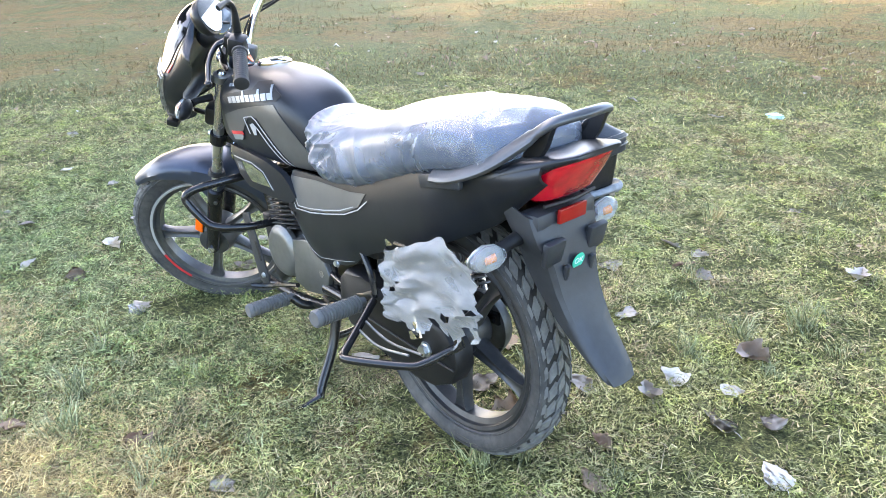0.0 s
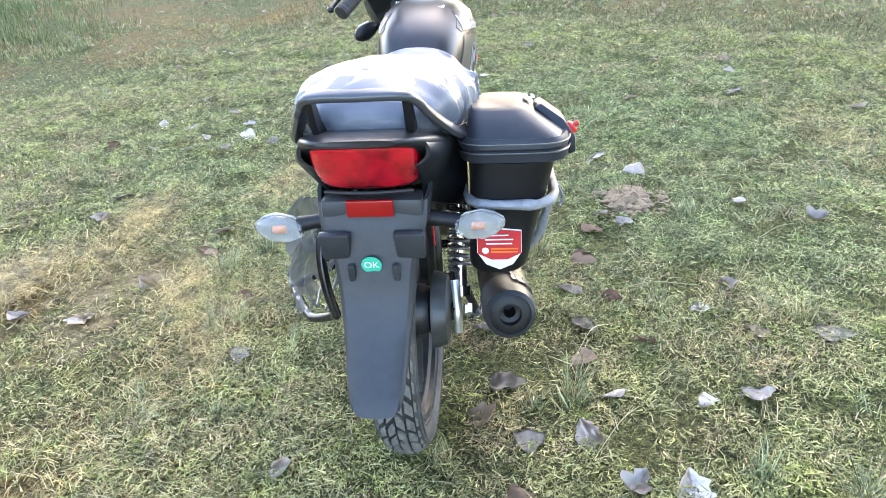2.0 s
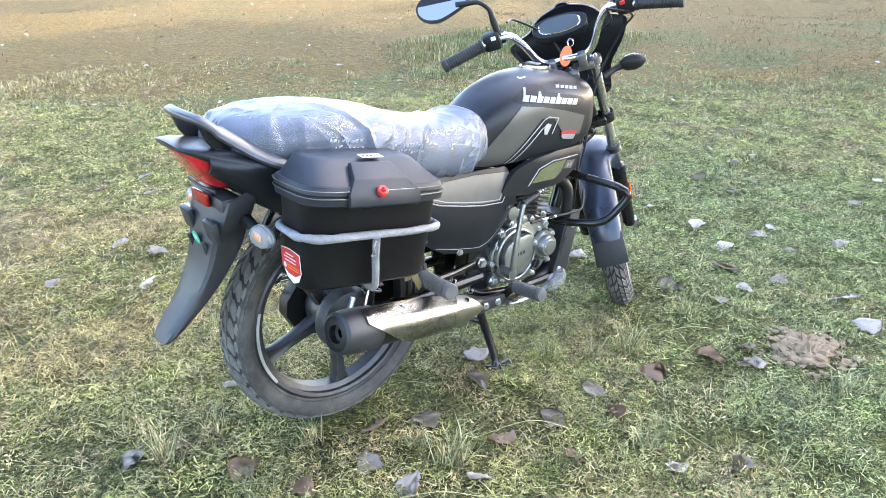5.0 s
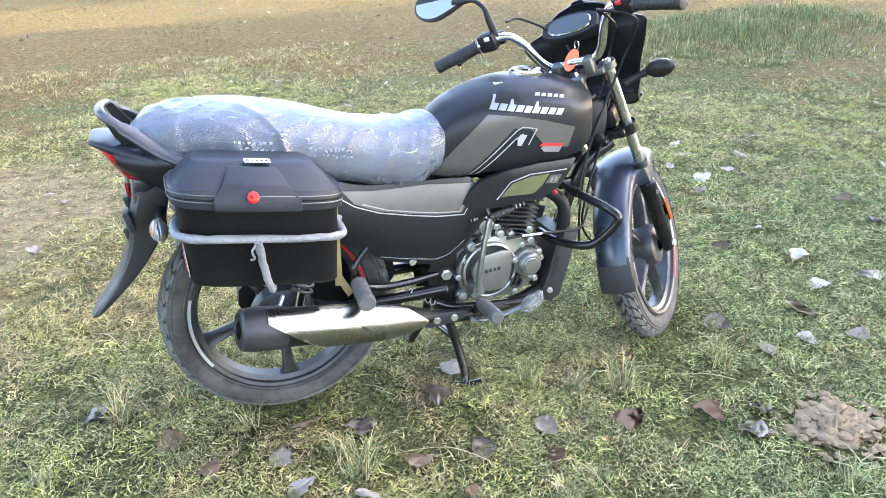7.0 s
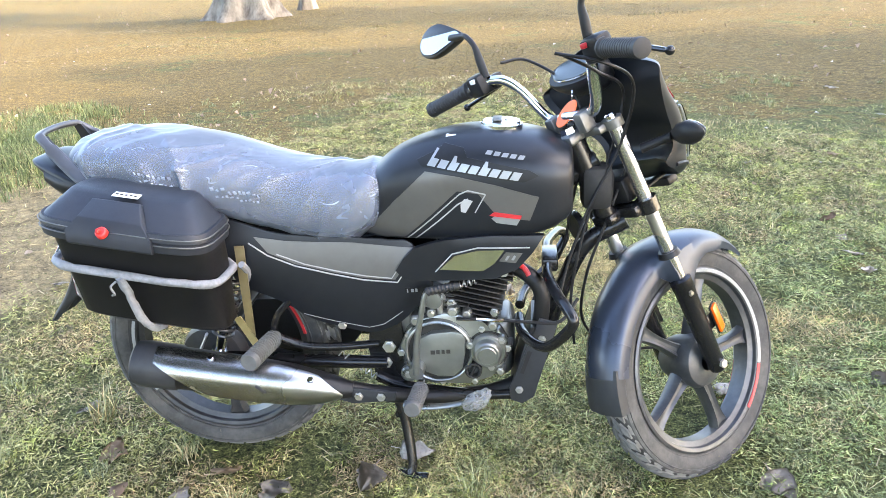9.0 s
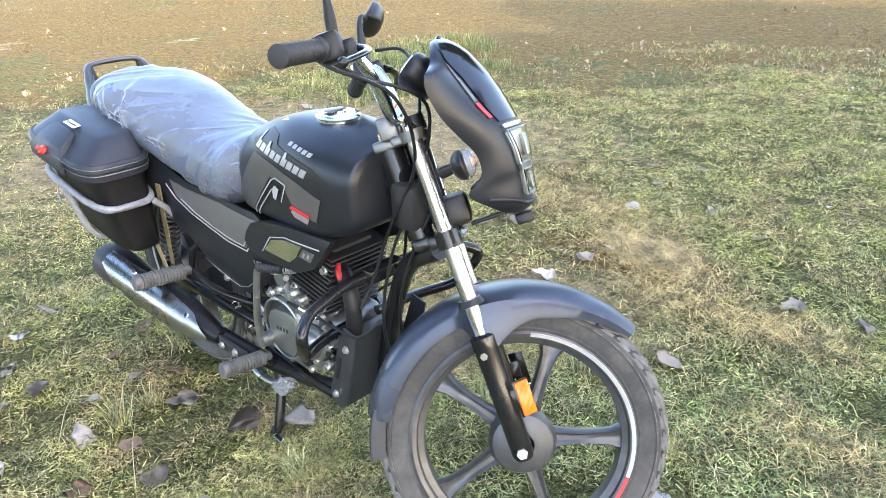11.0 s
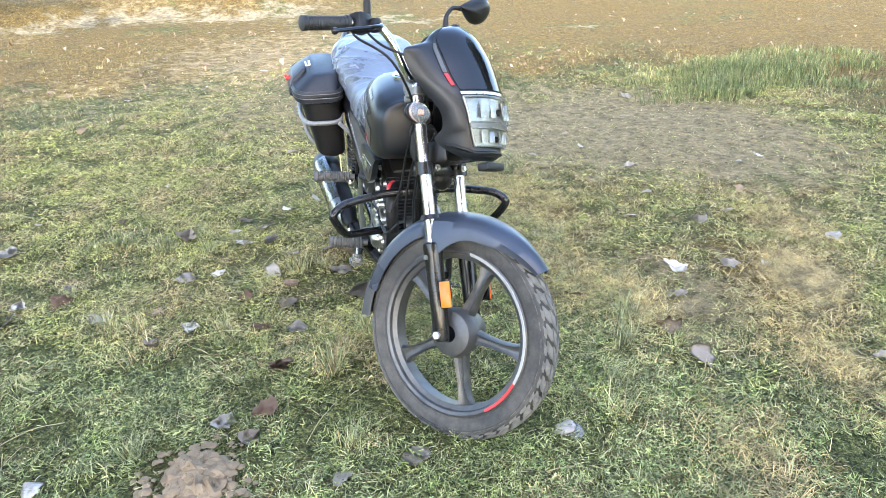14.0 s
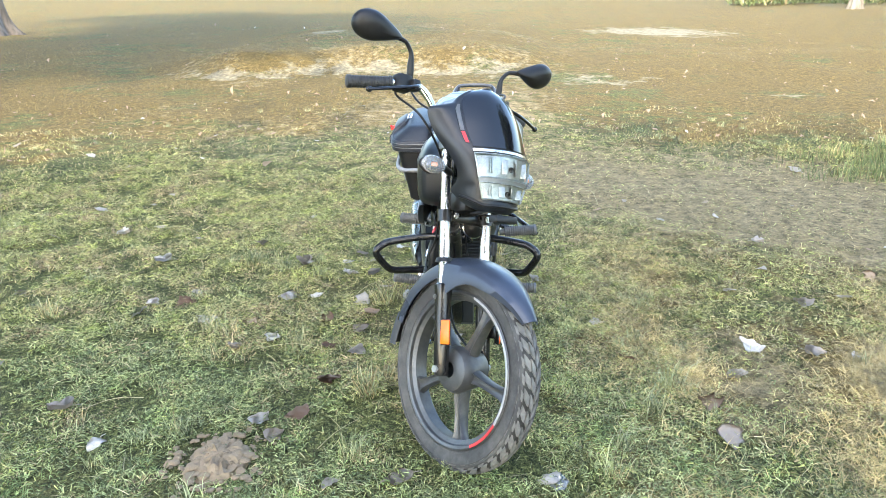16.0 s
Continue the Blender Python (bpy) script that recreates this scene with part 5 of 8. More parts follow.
for s in (-1, 1):
    big = [(0.500, 0.622), (0.575, 0.700), (0.648, 0.768), (0.720, 0.758), (0.800, 0.740), (0.885, 0.714), (0.866, 0.664), (0.800, 0.672), (0.760, 0.722), (0.715, 0.728), (0.655, 0.672), (0.594, 0.618), (0.545, 0.616)]
    part("tank_decal", flank(big, 0.0012, tank_y, s, 0.001), DECAL, tank, "bronze-grey tank decal")
    part("tank_pinstripe", flank(ribbon([(0.600, 0.616), (0.660, 0.668), (0.720, 0.722), (0.738, 0.730), (0.775, 0.722)], 0.0026), 0.0012, tank_y, s, 0.003, 0.02), WHITE_LINE, tank)
    part("tank_pinstripe", flank(ribbon([(0.775, 0.722), (0.762, 0.700), (0.752, 0.682)], 0.0024), 0.0012, tank_y, s, 0.003, 0.02), WHITE_LINE, tank)
    part("tank_pinstripe", flank(ribbon([(0.618, 0.616), (0.680, 0.668), (0.716, 0.700), (0.738, 0.712)], 0.0026), 0.0012, tank_y, s, 0.003, 0.02), WHITE_LINE, tank)
    part("tank_flash", flank([(0.722, 0.700), (0.730, 0.712), (0.748, 0.708), (0.732, 0.682), (0.722, 0.684)], 0.0012, tank_y, s, 0.0035, 0.02), WHITE_LINE, tank)
    part("tank_red_badge", flank([(0.782, 0.676), (0.792, 0.684), (0.850, 0.676), (0.846, 0.668)], 0.0012, tank_y, s, 0.0035, 0.02), RED, tank, "red and silver tank badge")
    part("tank_silver_badge", flank([(0.786, 0.670), (0.794, 0.675), (0.846, 0.667), (0.838, 0.654), (0.796, 0.660)], 0.0012, tank_y, s, 0.003, 0.02), SILVER, tank)
    # raised emblem as plain slanted blocks on a dark backing
    x0, z0 = 0.652, 0.783
    lean = lambda u, v: (x0 + u + 0.65 * v, z0 - u * 0.16 + v)
    back = [(-0.024, 0.003), (-0.006, -0.007), (0.060, -0.006), (0.205, -0.004), (0.226, 0.012), (0.200, 0.020), (0.070, 0.025), (0.052, 0.040), (0.012, 0.040), (0.000, 0.024)]
    part("tank_emblem_backing", flank([lean(u, v) for u, v in back], 0.0010, tank_y, s, 0.0006, 0.012), PLASTIC, tank)
    for k in range(9):
        u, tall = 0.002 + 0.0215 * k, (0.030, 0.0132, 0.024, 0.0132, 0.0132, 0.024, 0.0132, 0.0132, 0.0132)[k]
        arch = [(u, -0.002), (u + 0.0052, -0.002), (u + 0.0052, 0.0085), (u + 0.0120, 0.0085), (u + 0.0120, -0.002), (u + 0.0172, -0.002), (u + 0.0172, 0.0130), (u + 0.0052, 0.0130), (u + 0.0052, tall), (u, tall)]
        part("tank_emblem", flank([lean(a, v) for a, v in arch], 0.0016, tank_y, s, 0.0022, 0.012), EMBLEM, tank, "raised silver emblem block")
    for k in range(5):
        u = 0.100 + 0.0165 * k
        part("tank_emblem_bar", flank([lean(a, v) for a, v in ((u, 0.036), (u + 0.0115, 0.0365), (u + 0.0115, 0.0435), (u, 0.043))], 0.0014, tank_y, s, 0.0016, 0.012), EMBLEM, tank)
part("tank_label", rounded_box((0.022, 0.014, 0.001), (0.700, -0.050, 0.832), 0.0003, Matrix.Rotation(radians(12), 3, "X") @ Matrix.Rotation(radians(-8), 3, "Y")), STICKER_WHITE, tank, "small white caution label")
cap = part("fuel_cap", turned([(-0.004, 0.0), (-0.004, 0.046), (0.003, 0.046), (0.005, 0.042), (0.008, 0.040), (0.008, 0.012), (0.011, 0.010), (0.011, 0)], (0.805, 0.0, 0.842), (0.04, 0, 1), 40), CHROME, tank, "round chrome fuel cap")
part("cap_latch", rounded_box((0.020, 0.044, 0.004), (0.796, 0, 0.854), 0.0015), ALLOY_DARK, cap)

# shrouds below the tank
for s in (-1, 1):
    outline = [(0.572, 0.548), (0.592, 0.578), (0.618, 0.602), (0.650, 0.613), (0.690, 0.622), (0.780, 0.630), (0.895, 0.628), (0.870, 0.590), (0.840, 0.556), (0.790, 0.534), (0.650, 0.528), (0.590, 0.530)]
    b = flank(outline, 0.016, lambda x, z: 0.104 + 0.012 * max(0, 1 - ((x - 0.74) / 0.17) ** 2) - 0.25 * max(0, z - 0.612) , s, 0.0, 0.03)
    shroud = part("tank_shroud", b, PAINT, bike, "dark grey shroud with an olive metal badge")
    inner = [(0.672, 0.556), (0.705, 0.588), (0.755, 0.600), (0.812, 0.600), (0.790, 0.570), (0.765, 0.553)]
    sh_y = lambda x, z: 0.120 + 0.012 * max(0, 1 - ((x - 0.74) / 0.17) ** 2)
    part("shroud_badge", flank(inner, 0.0015, sh_y, s, 0.0008, 0.03), OLIVE_BADGE, shroud, "olive metallic badge")
    part("shroud_line", flank(ribbon([(0.662, 0.550), (0.700, 0.592), (0.755, 0.606), (0.865, 0.604)], 0.0025), 0.0015, sh_y, s, 0.0008, 0.03), WHITE_LINE, shroud)
    part("shroud_label", flank([(0.800, 0.575), (0.815, 0.595), (0.850, 0.592), (0.835, 0.570)], 0.0015, sh_y, s, 0.0008, 0.03), ALLOY_DARK, shroud)
    for k in range(2):
        part("shroud_mark", flank([(0.812 + 0.014 * k, 0.578), (0.818 + 0.014 * k, 0.588), (0.823 + 0.014 * k, 0.587), (0.817 + 0.014 * k, 0.577)], 0.001, sh_y, s, 0.0028, 0.03), SILVER, shroud)

# side panels and tail
px = [0.650, 0.610, 0.565, 0.505, 0.435, 0.365, 0.300, 0.200, 0.080, -0.020, -0.100, -0.170, -0.215]
panel_st = table(px, [(0.488, 0.512, 0.100), (0.448, 0.602, 0.112), (0.408, 0.614, 0.117), (0.388, 0.620, 0.121), (0.402, 0.622, 0.122), (0.424, 0.628, 0.124), (0.468, 0.638, 0.127), (0.512, 0.675, 0.134), (0.556, 0.718, 0.143), (0.600, 0.735, 0.144), (0.645, 0.752, 0.135), (0.704, 0.776, 0.117), (0.744, 0.788, 0.101)], 48)


def panel_y(x, z):
    z0, z1, yo = (float(np.interp(-x, -panel_st[:, 0], panel_st[:, k])) for k in (1, 2, 3))
    q = (z - z0) / max(z1 - z0, 1e-4)
    k = min(1.0, max(0.0, (0.02 - x) / 0.10))
    return (yo - 0.012 * (2 * q - 1) ** 2 - 0.020 * max(0, 0.3 - q)) * (1 - k * 3.4 * max(0.0, 0.748 - z))


for s in (-1, 1):
    rings = []
    for x, z0, z1, yo in panel_st:
        zz = np.linspace(0, 1, 12)
        outer = [V(x, s * panel_y(x, z0 + (z1 - z0) * q), z0 + (z1 - z0) * q) for q in zz]
        inner = [V(p.x, p.y - s * 0.006, p.z) for p in reversed(outer)]
        rings.append(outer + inner)
    panel = part("side_panel", loft(rings), PAINT, bike, "matte dark grey side panel with silver-grey decal")
    dec = [(0.330, 0.618), (0.400, 0.614), (0.480, 0.612), (0.612, 0.596), (0.603, 0.572), (0.570, 0.526), (0.500, 0.532), (0.430, 0.546), (0.350, 0.566), (0.290, 0.594), (0.262, 0.630)]
    part("panel_decal", flank(dec, 0.0012, panel_y, s, 0.001, 0.03), PANEL_DECAL, panel, "silver-grey side panel decal")
    part("panel_pinstripe", flank(ribbon([(0.250, 0.618), (0.290, 0.588), (0.350, 0.562), (0.430, 0.542), (0.500, 0.528), (0.575, 0.520), (0.616, 0.578)], 0.0028), 0.001, panel_y, s, 0.003, 0.03), WHITE_LINE, panel)
    part("panel_pinstripe", flank(ribbon([(0.310, 0.590), (0.370, 0.566), (0.440, 0.549), (0.505, 0.537), (0.563, 0.530), (0.600, 0.584)], 0.0022), 0.001, panel_y, s, 0.003, 0.03), WHITE_LINE, panel)
    part("panel_pinstripe", flank(ribbon([(0.350, 0.438), (0.420, 0.420), (0.500, 0.404), (0.535, 0.412), (0.580, 0.444)], 0.0014), 0.001, panel_y, s, 0.002, 0.03), WHITE_LINE, panel)
    part("panel_badge", flank([(0.590, 0.494), (0.590, 0.506), (0.622, 0.503), (0.622, 0.491)], 0.001, panel_y, s, 0.002, 0.03), PLASTIC, panel)
    for k, w_ in enumerate((0.004, 0.009, 0.007)):
        part("panel_mark", flank([(0.594 + 0.009 * k, 0.495), (0.594 + 0.009 * k, 0.503), (0.594 + 0.009 * k + w_ * 0.7, 0.502), (0.594 + 0.009 * k + w_ * 0.7, 0.494)], 0.001, panel_y, s, 0.0035, 0.03), SILVER, panel)
    part("panel_bolt", bolt((0.436, s * panel_y(0.436, 0.408) - s * 0.001, 0.406), (0, s, 0), 0.008), BOLT, panel)

tl = [0.02, -0.06, -0.12, -0.165, -0.205, -0.235, -0.255, -0.263]
tail_st = table(tl, [(0.130, 0.640, 0.742), (0.131, 0.650, 0.760), (0.124, 0.684, 0.775), (0.113, 0.726, 0.787), (0.100, 0.757, 0.794), (0.086, 0.776, 0.799), (0.070, 0.786, 0.801), (0.058, 0.790, 0.800)], 26)


def tuck(p):
    """Draws the tail's flanks in towards their lower edge."""
    k = min(1.0, max(0.0, (0.02 - p.x) / 0.10))
    return V(p.x, p.y * (1 - k * 3.4 * max(0.0, 0.748 - p.z)), p.z)


tail = part("tail_cowl", loft([[tuck(p) for p in superring(w, z0, z1, x, 40, 3.4)] for x, w, z0, z1 in tail_st]), PAINT, bike, "matte dark grey tail cowl")
# wrap-round lamp under the tail's slanting edge
rings_l = []
for q in np.linspace(0, 1, 16):
    z = 0.700 + 0.090 * q
    end = min(1.0, min(q, 1 - q) / 0.10)
    w = (0.072 + 0.013 * min(1.0, q / 0.45) - 0.006 * q * q) * (0.90 + 0.10 * end)
    xr = -0.204 - 0.052 * q + 0.010 * (1 - end)
    xm = xr + 0.045
    xf = max(xm + 0.010, -0.120 - 0.110 * q)
    ring = []
    for k in range(36):
        a = 2 * math.pi * k / 36
        c, s_ = math.cos(a), math.sin(a)
        x = xm + (xr - xm) * c ** 0.5 if c > 0 else xm + (xf - xm) * abs(c)
        ring.append(V(x, w * (1 + 0.12 * max(0, -c)) * math.copysign(abs(s_) ** 0.75, s_), z))
    rings_l.append(ring)
tail_lamp = part("tail_lamp", loft(rings_l), RED_LENS, tail, "large red wrap-round tail lamp")
part("lamp_rim", tube([(-0.200, -0.070, 0.6985), (-0.206, 0, 0.6975), (-0.200, 0.070, 0.6985)], 0.0035, 8), PLASTIC, tail)
part("rear_reflector", rounded_box((0.008, 0.074, 0.028), (-0.206, 0.0, 0.672), 0.002, Matrix.Rotation(radians(-4), 3, "Y")), RED_REFLECT, bike, "oblong red rear reflector")

# rear mudguard
mud = table([0.672, 0.630, 0.580, 0.520, 0.450, 0.395, 0.372], [(-0.190, 0.088, 0.075), (-0.205, 0.084, 0.080), (-0.218, 0.068, 0.080), (-0.236, 0.060, 0.072), (-0.276, 0.052, 0.055), (-0.322, 0.044, 0.035), (-0.338, 0.036, 0.018)], 22)
rings = []
for z, x, w, dp in mud:
    prof = [(dp, -1.06), (dp * 0.4, -1.05), (0.010, -1.0), (0.0, -0.86), (-0.003, -0.4), (-0.004, 0), (-0.003, 0.4), (0.0, 0.86), (0.010, 1.0), (dp * 0.4, 1.05), (dp, 1.06)]
    rings.append([V(x + dx, w * u, z + dx * 0.45) for dx, u in prof] + [V(x + dx + 0.004, w * u * 0.94, z + dx * 0.45) for dx, u in reversed(prof)])
mudguard = part("rear_mudguard", loft(rings), FLAP, bike, "long dark grey rear mudguard")
part("mudguard_bridge", rounded_box((0.05, 0.165, 0.055), (-0.172, 0, 0.655), 0.010), FLAP, mudguard)
for s in (-1, 1):
    part("mudguard_pocket", rounded_box((0.014, 0.046, 0.050), (-0.214, 0.060 * s, 0.612), 0.005, Matrix.Rotation(radians(-12), 3, "Y"), taper=1.12), FLAP, mudguard)
    part("mudguard_rib", rounded_box((0.010, 0.012, 0.040), (-0.224, 0.036 * s, 0.565), 0.003, Matrix.Rotation(radians(-14), 3, "Y")), FLAP, mudguard)
ok_turn = Matrix.Rotation(radians(-13), 3, "Y")
sticker = part("check_sticker", turned([(0, 0.0), (0, 0.0165), (-0.001, 0.0165), (-0.001, 0.0)], V(-0.2257, 0.003, 0.583), ok_turn @ V(1, 0, 0), 30), STICKER_GREEN, mudguard, "round green sticker reading OK")
txt = bpy.data.curves.new("ok", "FONT")
txt.body, txt.size, txt.align_x, txt.align_y, txt.extrude = "OK", 0.017, "CENTER", "CENTER", 0.0003
tmp = new("ok_text", txt)
bpy.context.view_layer.update()
me = bpy.data.meshes.new_from_object(tmp.evaluated_get(bpy.context.evaluated_depsgraph_get()))
bpy.data.objects.remove(tmp)
bm = bmesh.new()
bm.from_mesh(me)
move(bm, Matrix.Translation((-0.2272, 0.003, 0.583)) @ Matrix.Rotation(radians(-13), 4, "Y") @ Matrix(((0, 0, -1, 0), (-1, 0, 0, 0), (0, 1, 0, 0), (0, 0, 0, 1))))
part("sticker_letters", bm, STICKER_WHITE, sticker, "white letters OK", smooth=False)

# rear indicators
for s in (-1, 1):
    c = V(-0.150, 0.165 * s, 0.617)
    ind = part("rear_indicator", tube([(-0.145, 0.075 * s, 0.628), (-0.146, 0.11 * s, 0.624), (-0.148, 0.135 * s, 0.620)], [0.015, 0.012, 0.014], 12), PLASTIC, bike, "black rear indicator stalk")
    pr = [(-0.040, 0.0), (-0.038, 0.012), (-0.018, 0.023), (0.008, 0.026), (0.028, 0.019), (0.042, 0.008), (0.044, 0.0)]
    pod = turned(pr, c, (0.10, s, 0.08), 22)
    for v in pod.verts:
        v.co.x = c.x + (v.co.x - c.x) * (0.6 if v.co.x > c.x else 0.2)
    part("indicator_shell", pod, LAMP_BOWL, ind)
    ln = turned([(t, r * 0.97) for t, r in pr], c + V(-0.004, 0, 0), (0.10, s, 0.08), 22)
    for v in ln.verts:
        v.co.x = c.x - 0.004 + (v.co.x - c.x + 0.004) * (0.75 if v.co.x < c.x - 0.004 else 0.05)
    part("indicator_lens", ln, CLEAR_LENS, ind, "clear fluted indicator lens")
    part("indicator_bulb", turned([(-0.012, 0.0), (-0.010, 0.006), (0.010, 0.006), (0.012, 0)], c + V(-0.006, 0, 0), (0, s, 0), 12), AMBER_BULB, ind)

# seat and its clear film
seat_x = [-0.168, -0.140, -0.080, 0.000, 0.100, 0.200, 0.300, 0.390, 0.460, 0.520, 0.552]
seat_rows = [(0.050, 0.780, 0.808), (0.088, 0.762, 0.828), (0.122, 0.742, 0.838), (0.139, 0.725, 0.841), (0.143, 0.700, 0.831), (0.134, 0.668, 0.809), (0.124, 0.635, 0.779), (0.114, 0.612, 0.756), (0.106, 0.606, 0.752), (0.092, 0.640, 0.760), (0.060, 0.680, 0.748)]
seat_st = table(seat_x, seat_rows, 40)
seat = part("seat", loft([superring(w * 0.97, z0 + 0.006, z1 - 0.006, x, 36, 2.7, 0.0, 3.4) for x, w, z0, z1 in seat_st]), PLASTIC, bike, "black dual seat under clear film")
film_st = table(seat_x, seat_rows, 250)
rings = []
noise.seed_set(7)
for x, w, z0, z1 in film_st:
    ring = superring(w + 0.003, z0 - 0.004, z1 + 0.003, x, 220, 2.55, 0.0, 3.0)
    out = []
    for p in ring:
        side = min(1.0, (abs(p.y) / max(w, 0.01)) ** 2)
        # girth runs down each flank from the crown
        girth = (abs(p.y) + (z1 - p.z)) * (1 if p.y > 0 else -1)
        swirl = noise.noise(Vector((p.x * 3.2, girth * 3.2, 4.0)))
        d = noise.noise(Vector((p.x * 5, girth * 5, 1.0))) * 0.005 + 0.003
        lift = 0.0
        for base, across, along, amp, seed in ((0.9, 10.0, 2.2, 0.0095, 2.0), (-0.5, 14.0, 2.6, 0.0080, 7.0), (1.5, 26.0, 4.0, 0.0022, 11.0)):
            th = base + 1.1 * swirl
            a_, b_ = p.x * math.cos(th) + girth * math.sin(th), -p.x * math.sin(th) + girth * math.cos(th)
            n_ = abs(noise.noise(Vector((a_ * across, b_ * along, seed))))
            gate = max(0.0, noise.noise(Vector((p.x * 4.5, girth * 4.5, seed + 3))) + 0.30)
            lift += amp * max(0.0, 1 - n_ * 3.2) ** 1.25 * min(1.0, gate * 1.8)
        r = V(0, p.y, p.z - (z0 + z1) / 2)
        r.normalize()
        out.append(p + r * (d * 1.5 + lift * (0.55 + 0.70 * side)))
    rings.append(out)
def shrunk(ring, k, dx):
    m = sum(ring, V(0, 0, 0)) / len(ring)
    return [m.lerp(p, k) + V(dx, 0, 0) for p in ring]


rings = [shrunk(rings[0], 0.3, -0.012), shrunk(rings[0], 0.8, -0.008)] + rings
film_ob = part("seat_film", loft(rings), SEAT_FILM, seat, "creased clear polythene seat cover")
FILM_PRINT = surface("faded_white_print", (0.34, 0.37, 0.42), 0.6, 0.0, 0.2, 60, 0.0)
g8 = np.random.default_rng(4)
for x0_, z0_, rows_n, wide, deep in ((0.190, 0.748, 2, 0.105, 0.011), (0.030, 0.786, 2, 0.080, 0.009)):
    for row in range(rows_n):
        x_ = x0_ + 0.010 * row
        while x_ < x0_ + wide:
            w_ = 0.002 + 0.007 * g8.random()
            z_ = z0_ - 0.0145 * row - 0.20 * (x_ - x0_) + 0.002 * g8.normal()
            w0, b0, t0 = (float(np.interp(x_, seat_st[:, 0], seat_st[:, k])) for k in (1, 2, 3))
            q_ = (z_ - (b0 + t0) / 2) / ((t0 - b0) / 2)
            y_ = -(w0 + 0.008) * max(0.0, 1 - min(0.99, abs(q_)) ** 2.55) ** (1 / 2.55) - 0.004
            part("film_print", rounded_box((w_, 0.0010, deep * (0.45 + 0.55 * g8.random()) * (1 - 0.4 * row)), (x_ + w_ / 2, y_, z_), 0.0003, Matrix.Rotation(radians(-10 + 14 * g8.normal()), 3, "Y") @ Matrix.Rotation(radians(28), 3, "X")), FILM_PRINT, film_ob, "faded white printing bars")
            x_ += w_ + 0.0015 + 0.006 * g8.random()

# grab rail
rail = spline([V(*p) for p in [(0.015, -0.140, 0.728), (-0.040, -0.140, 0.738), (-0.110, -0.124, 0.768), (-0.170, -0.098, 0.812), (-0.212, -0.080, 0.846), (-0.226, -0.060, 0.855), (-0.232, 0, 0.857), (-0.226, 0.060, 0.855), (-0.212, 0.080, 0.846), (-0.170, 0.098, 0.812), (-0.110, 0.124, 0.768), (-0.040, 0.140, 0.738), (0.015, 0.140, 0.728)]], 8)
rings = []
for i, p in enumerate(rail):
    along = (rail[min(i + 1, len(rail) - 1)] - rail[max(i - 1, 0)]).normalized()
    k_ = min(1.0, abs(p.y) / 0.10)
    face = V(-0.5 * (1 - k_), (0.9 if p.y > 0 else -0.9) * k_, 1.0)
    wide = along.cross(face).normalized()
    thin = along.cross(wide)
    half = 0.0150 if p.x > -0.19 else 0.0105
    ring = []
    for k in range(14):
        a_ = 2 * math.pi * k / 14
        c_, s_ = math.cos(a_), math.sin(a_)
        ring.append(p + wide * half * math.copysign(abs(c_) ** 0.7, c_) + thin * 0.0070 * math.copysign(abs(s_) ** 0.7, s_))
    rings.append(ring)
b = loft(rings)
grab = part("grab_rail", b, GRAB, bike, "grey cast alloy grab rail")
for s in (-1, 1):
    part("grab_foot", plate([(-0.226, 0.852), (-0.206, 0.852), (-0.176, 0.806), (-0.150, 0.782), (-0.190, 0.782), (-0.208, 0.806)], 0.012 * s, lambda u, v, w_, s=s: V(u, 0.066 * s + w_, v), 0.003), PLASTIC, grab)
    part("grab_shoulder", rounded_box((0.115, 0.014, 0.030), (-0.005, 0.139 * s, 0.722), 0.005, Matrix.Rotation(radians(10), 3, "Y")), FLAP, grab)

# swing arm, shocks, chain case
swing = part("swing_arm", tube([(0.53, -0.085, 0.30), (0.35, -0.088, 0.302), (0.112, -0.088, 0.310), (0.070, -0.088, 0.312)], 0.016, 10), GLOSS_BLACK, bike, "black swing arm")
part("swing_arm_tube", tube([(0.53, 0.085, 0.30), (0.35, 0.088, 0.302), (0.112, 0.088, 0.310), (0.070, 0.088, 0.312)], 0.016, 10), GLOSS_BLACK, swing)
for s in (-1, 1):
    low, high = V(0.128, 0.108 * s, 0.325), V(0.200, 0.108 * s, 0.560)
    way = (high - low).normalized()
    shock = part("rear_shock", turned([(0, 0.0), (0, 0.020), (0.02, 0.020), (0.02, 0.013), (0.10, 0.013), (0.10, 0.009), (0.215, 0.009), (0.215, 0.020), (0.246, 0.020), (0.246, 0)], low, way, 16), CHROME, bike, "chrome rear shock absorber")
    u_ = way.cross(V(0, 1, 0)).normalized()
    w_ = V(0, 1, 0)
    coil = [low + way * (0.055 + 0.160 * k / 150) + u_ * math.cos(k * 0.42) * 0.024 + w_ * math.sin(k * 0.42) * 0.024 for k in range(151)]
    part("spring", tube(coil, 0.0036, 8, smooth=False), BLACK_STEEL, shock)
b = plate([(0.425, 0.375), (0.395, 0.405), (0.330, 0.405), (0.200, 0.392), (0.112, 0.390), (0.040, 0.372), (0.005, 0.330), (0.000, 0.290), (0.025, 0.245), (0.080, 0.215), (0.150, 0.210), (0.300, 0.235), (0.400, 0.255), (0.435, 0.300)], 0.050, lambda u, v, w_: V(u, 0.062 + w_, v), 0.012)
chain_case = part("chain_case", b, PLASTIC, bike, "black enclosed chain case")
part("case_seam", tube([(0.42, 0.114, 0.318), (0.25, 0.114, 0.300), (0.10, 0.114, 0.292), (0.008, 0.114, 0.290)], 0.003, 6), DARK, chain_case)
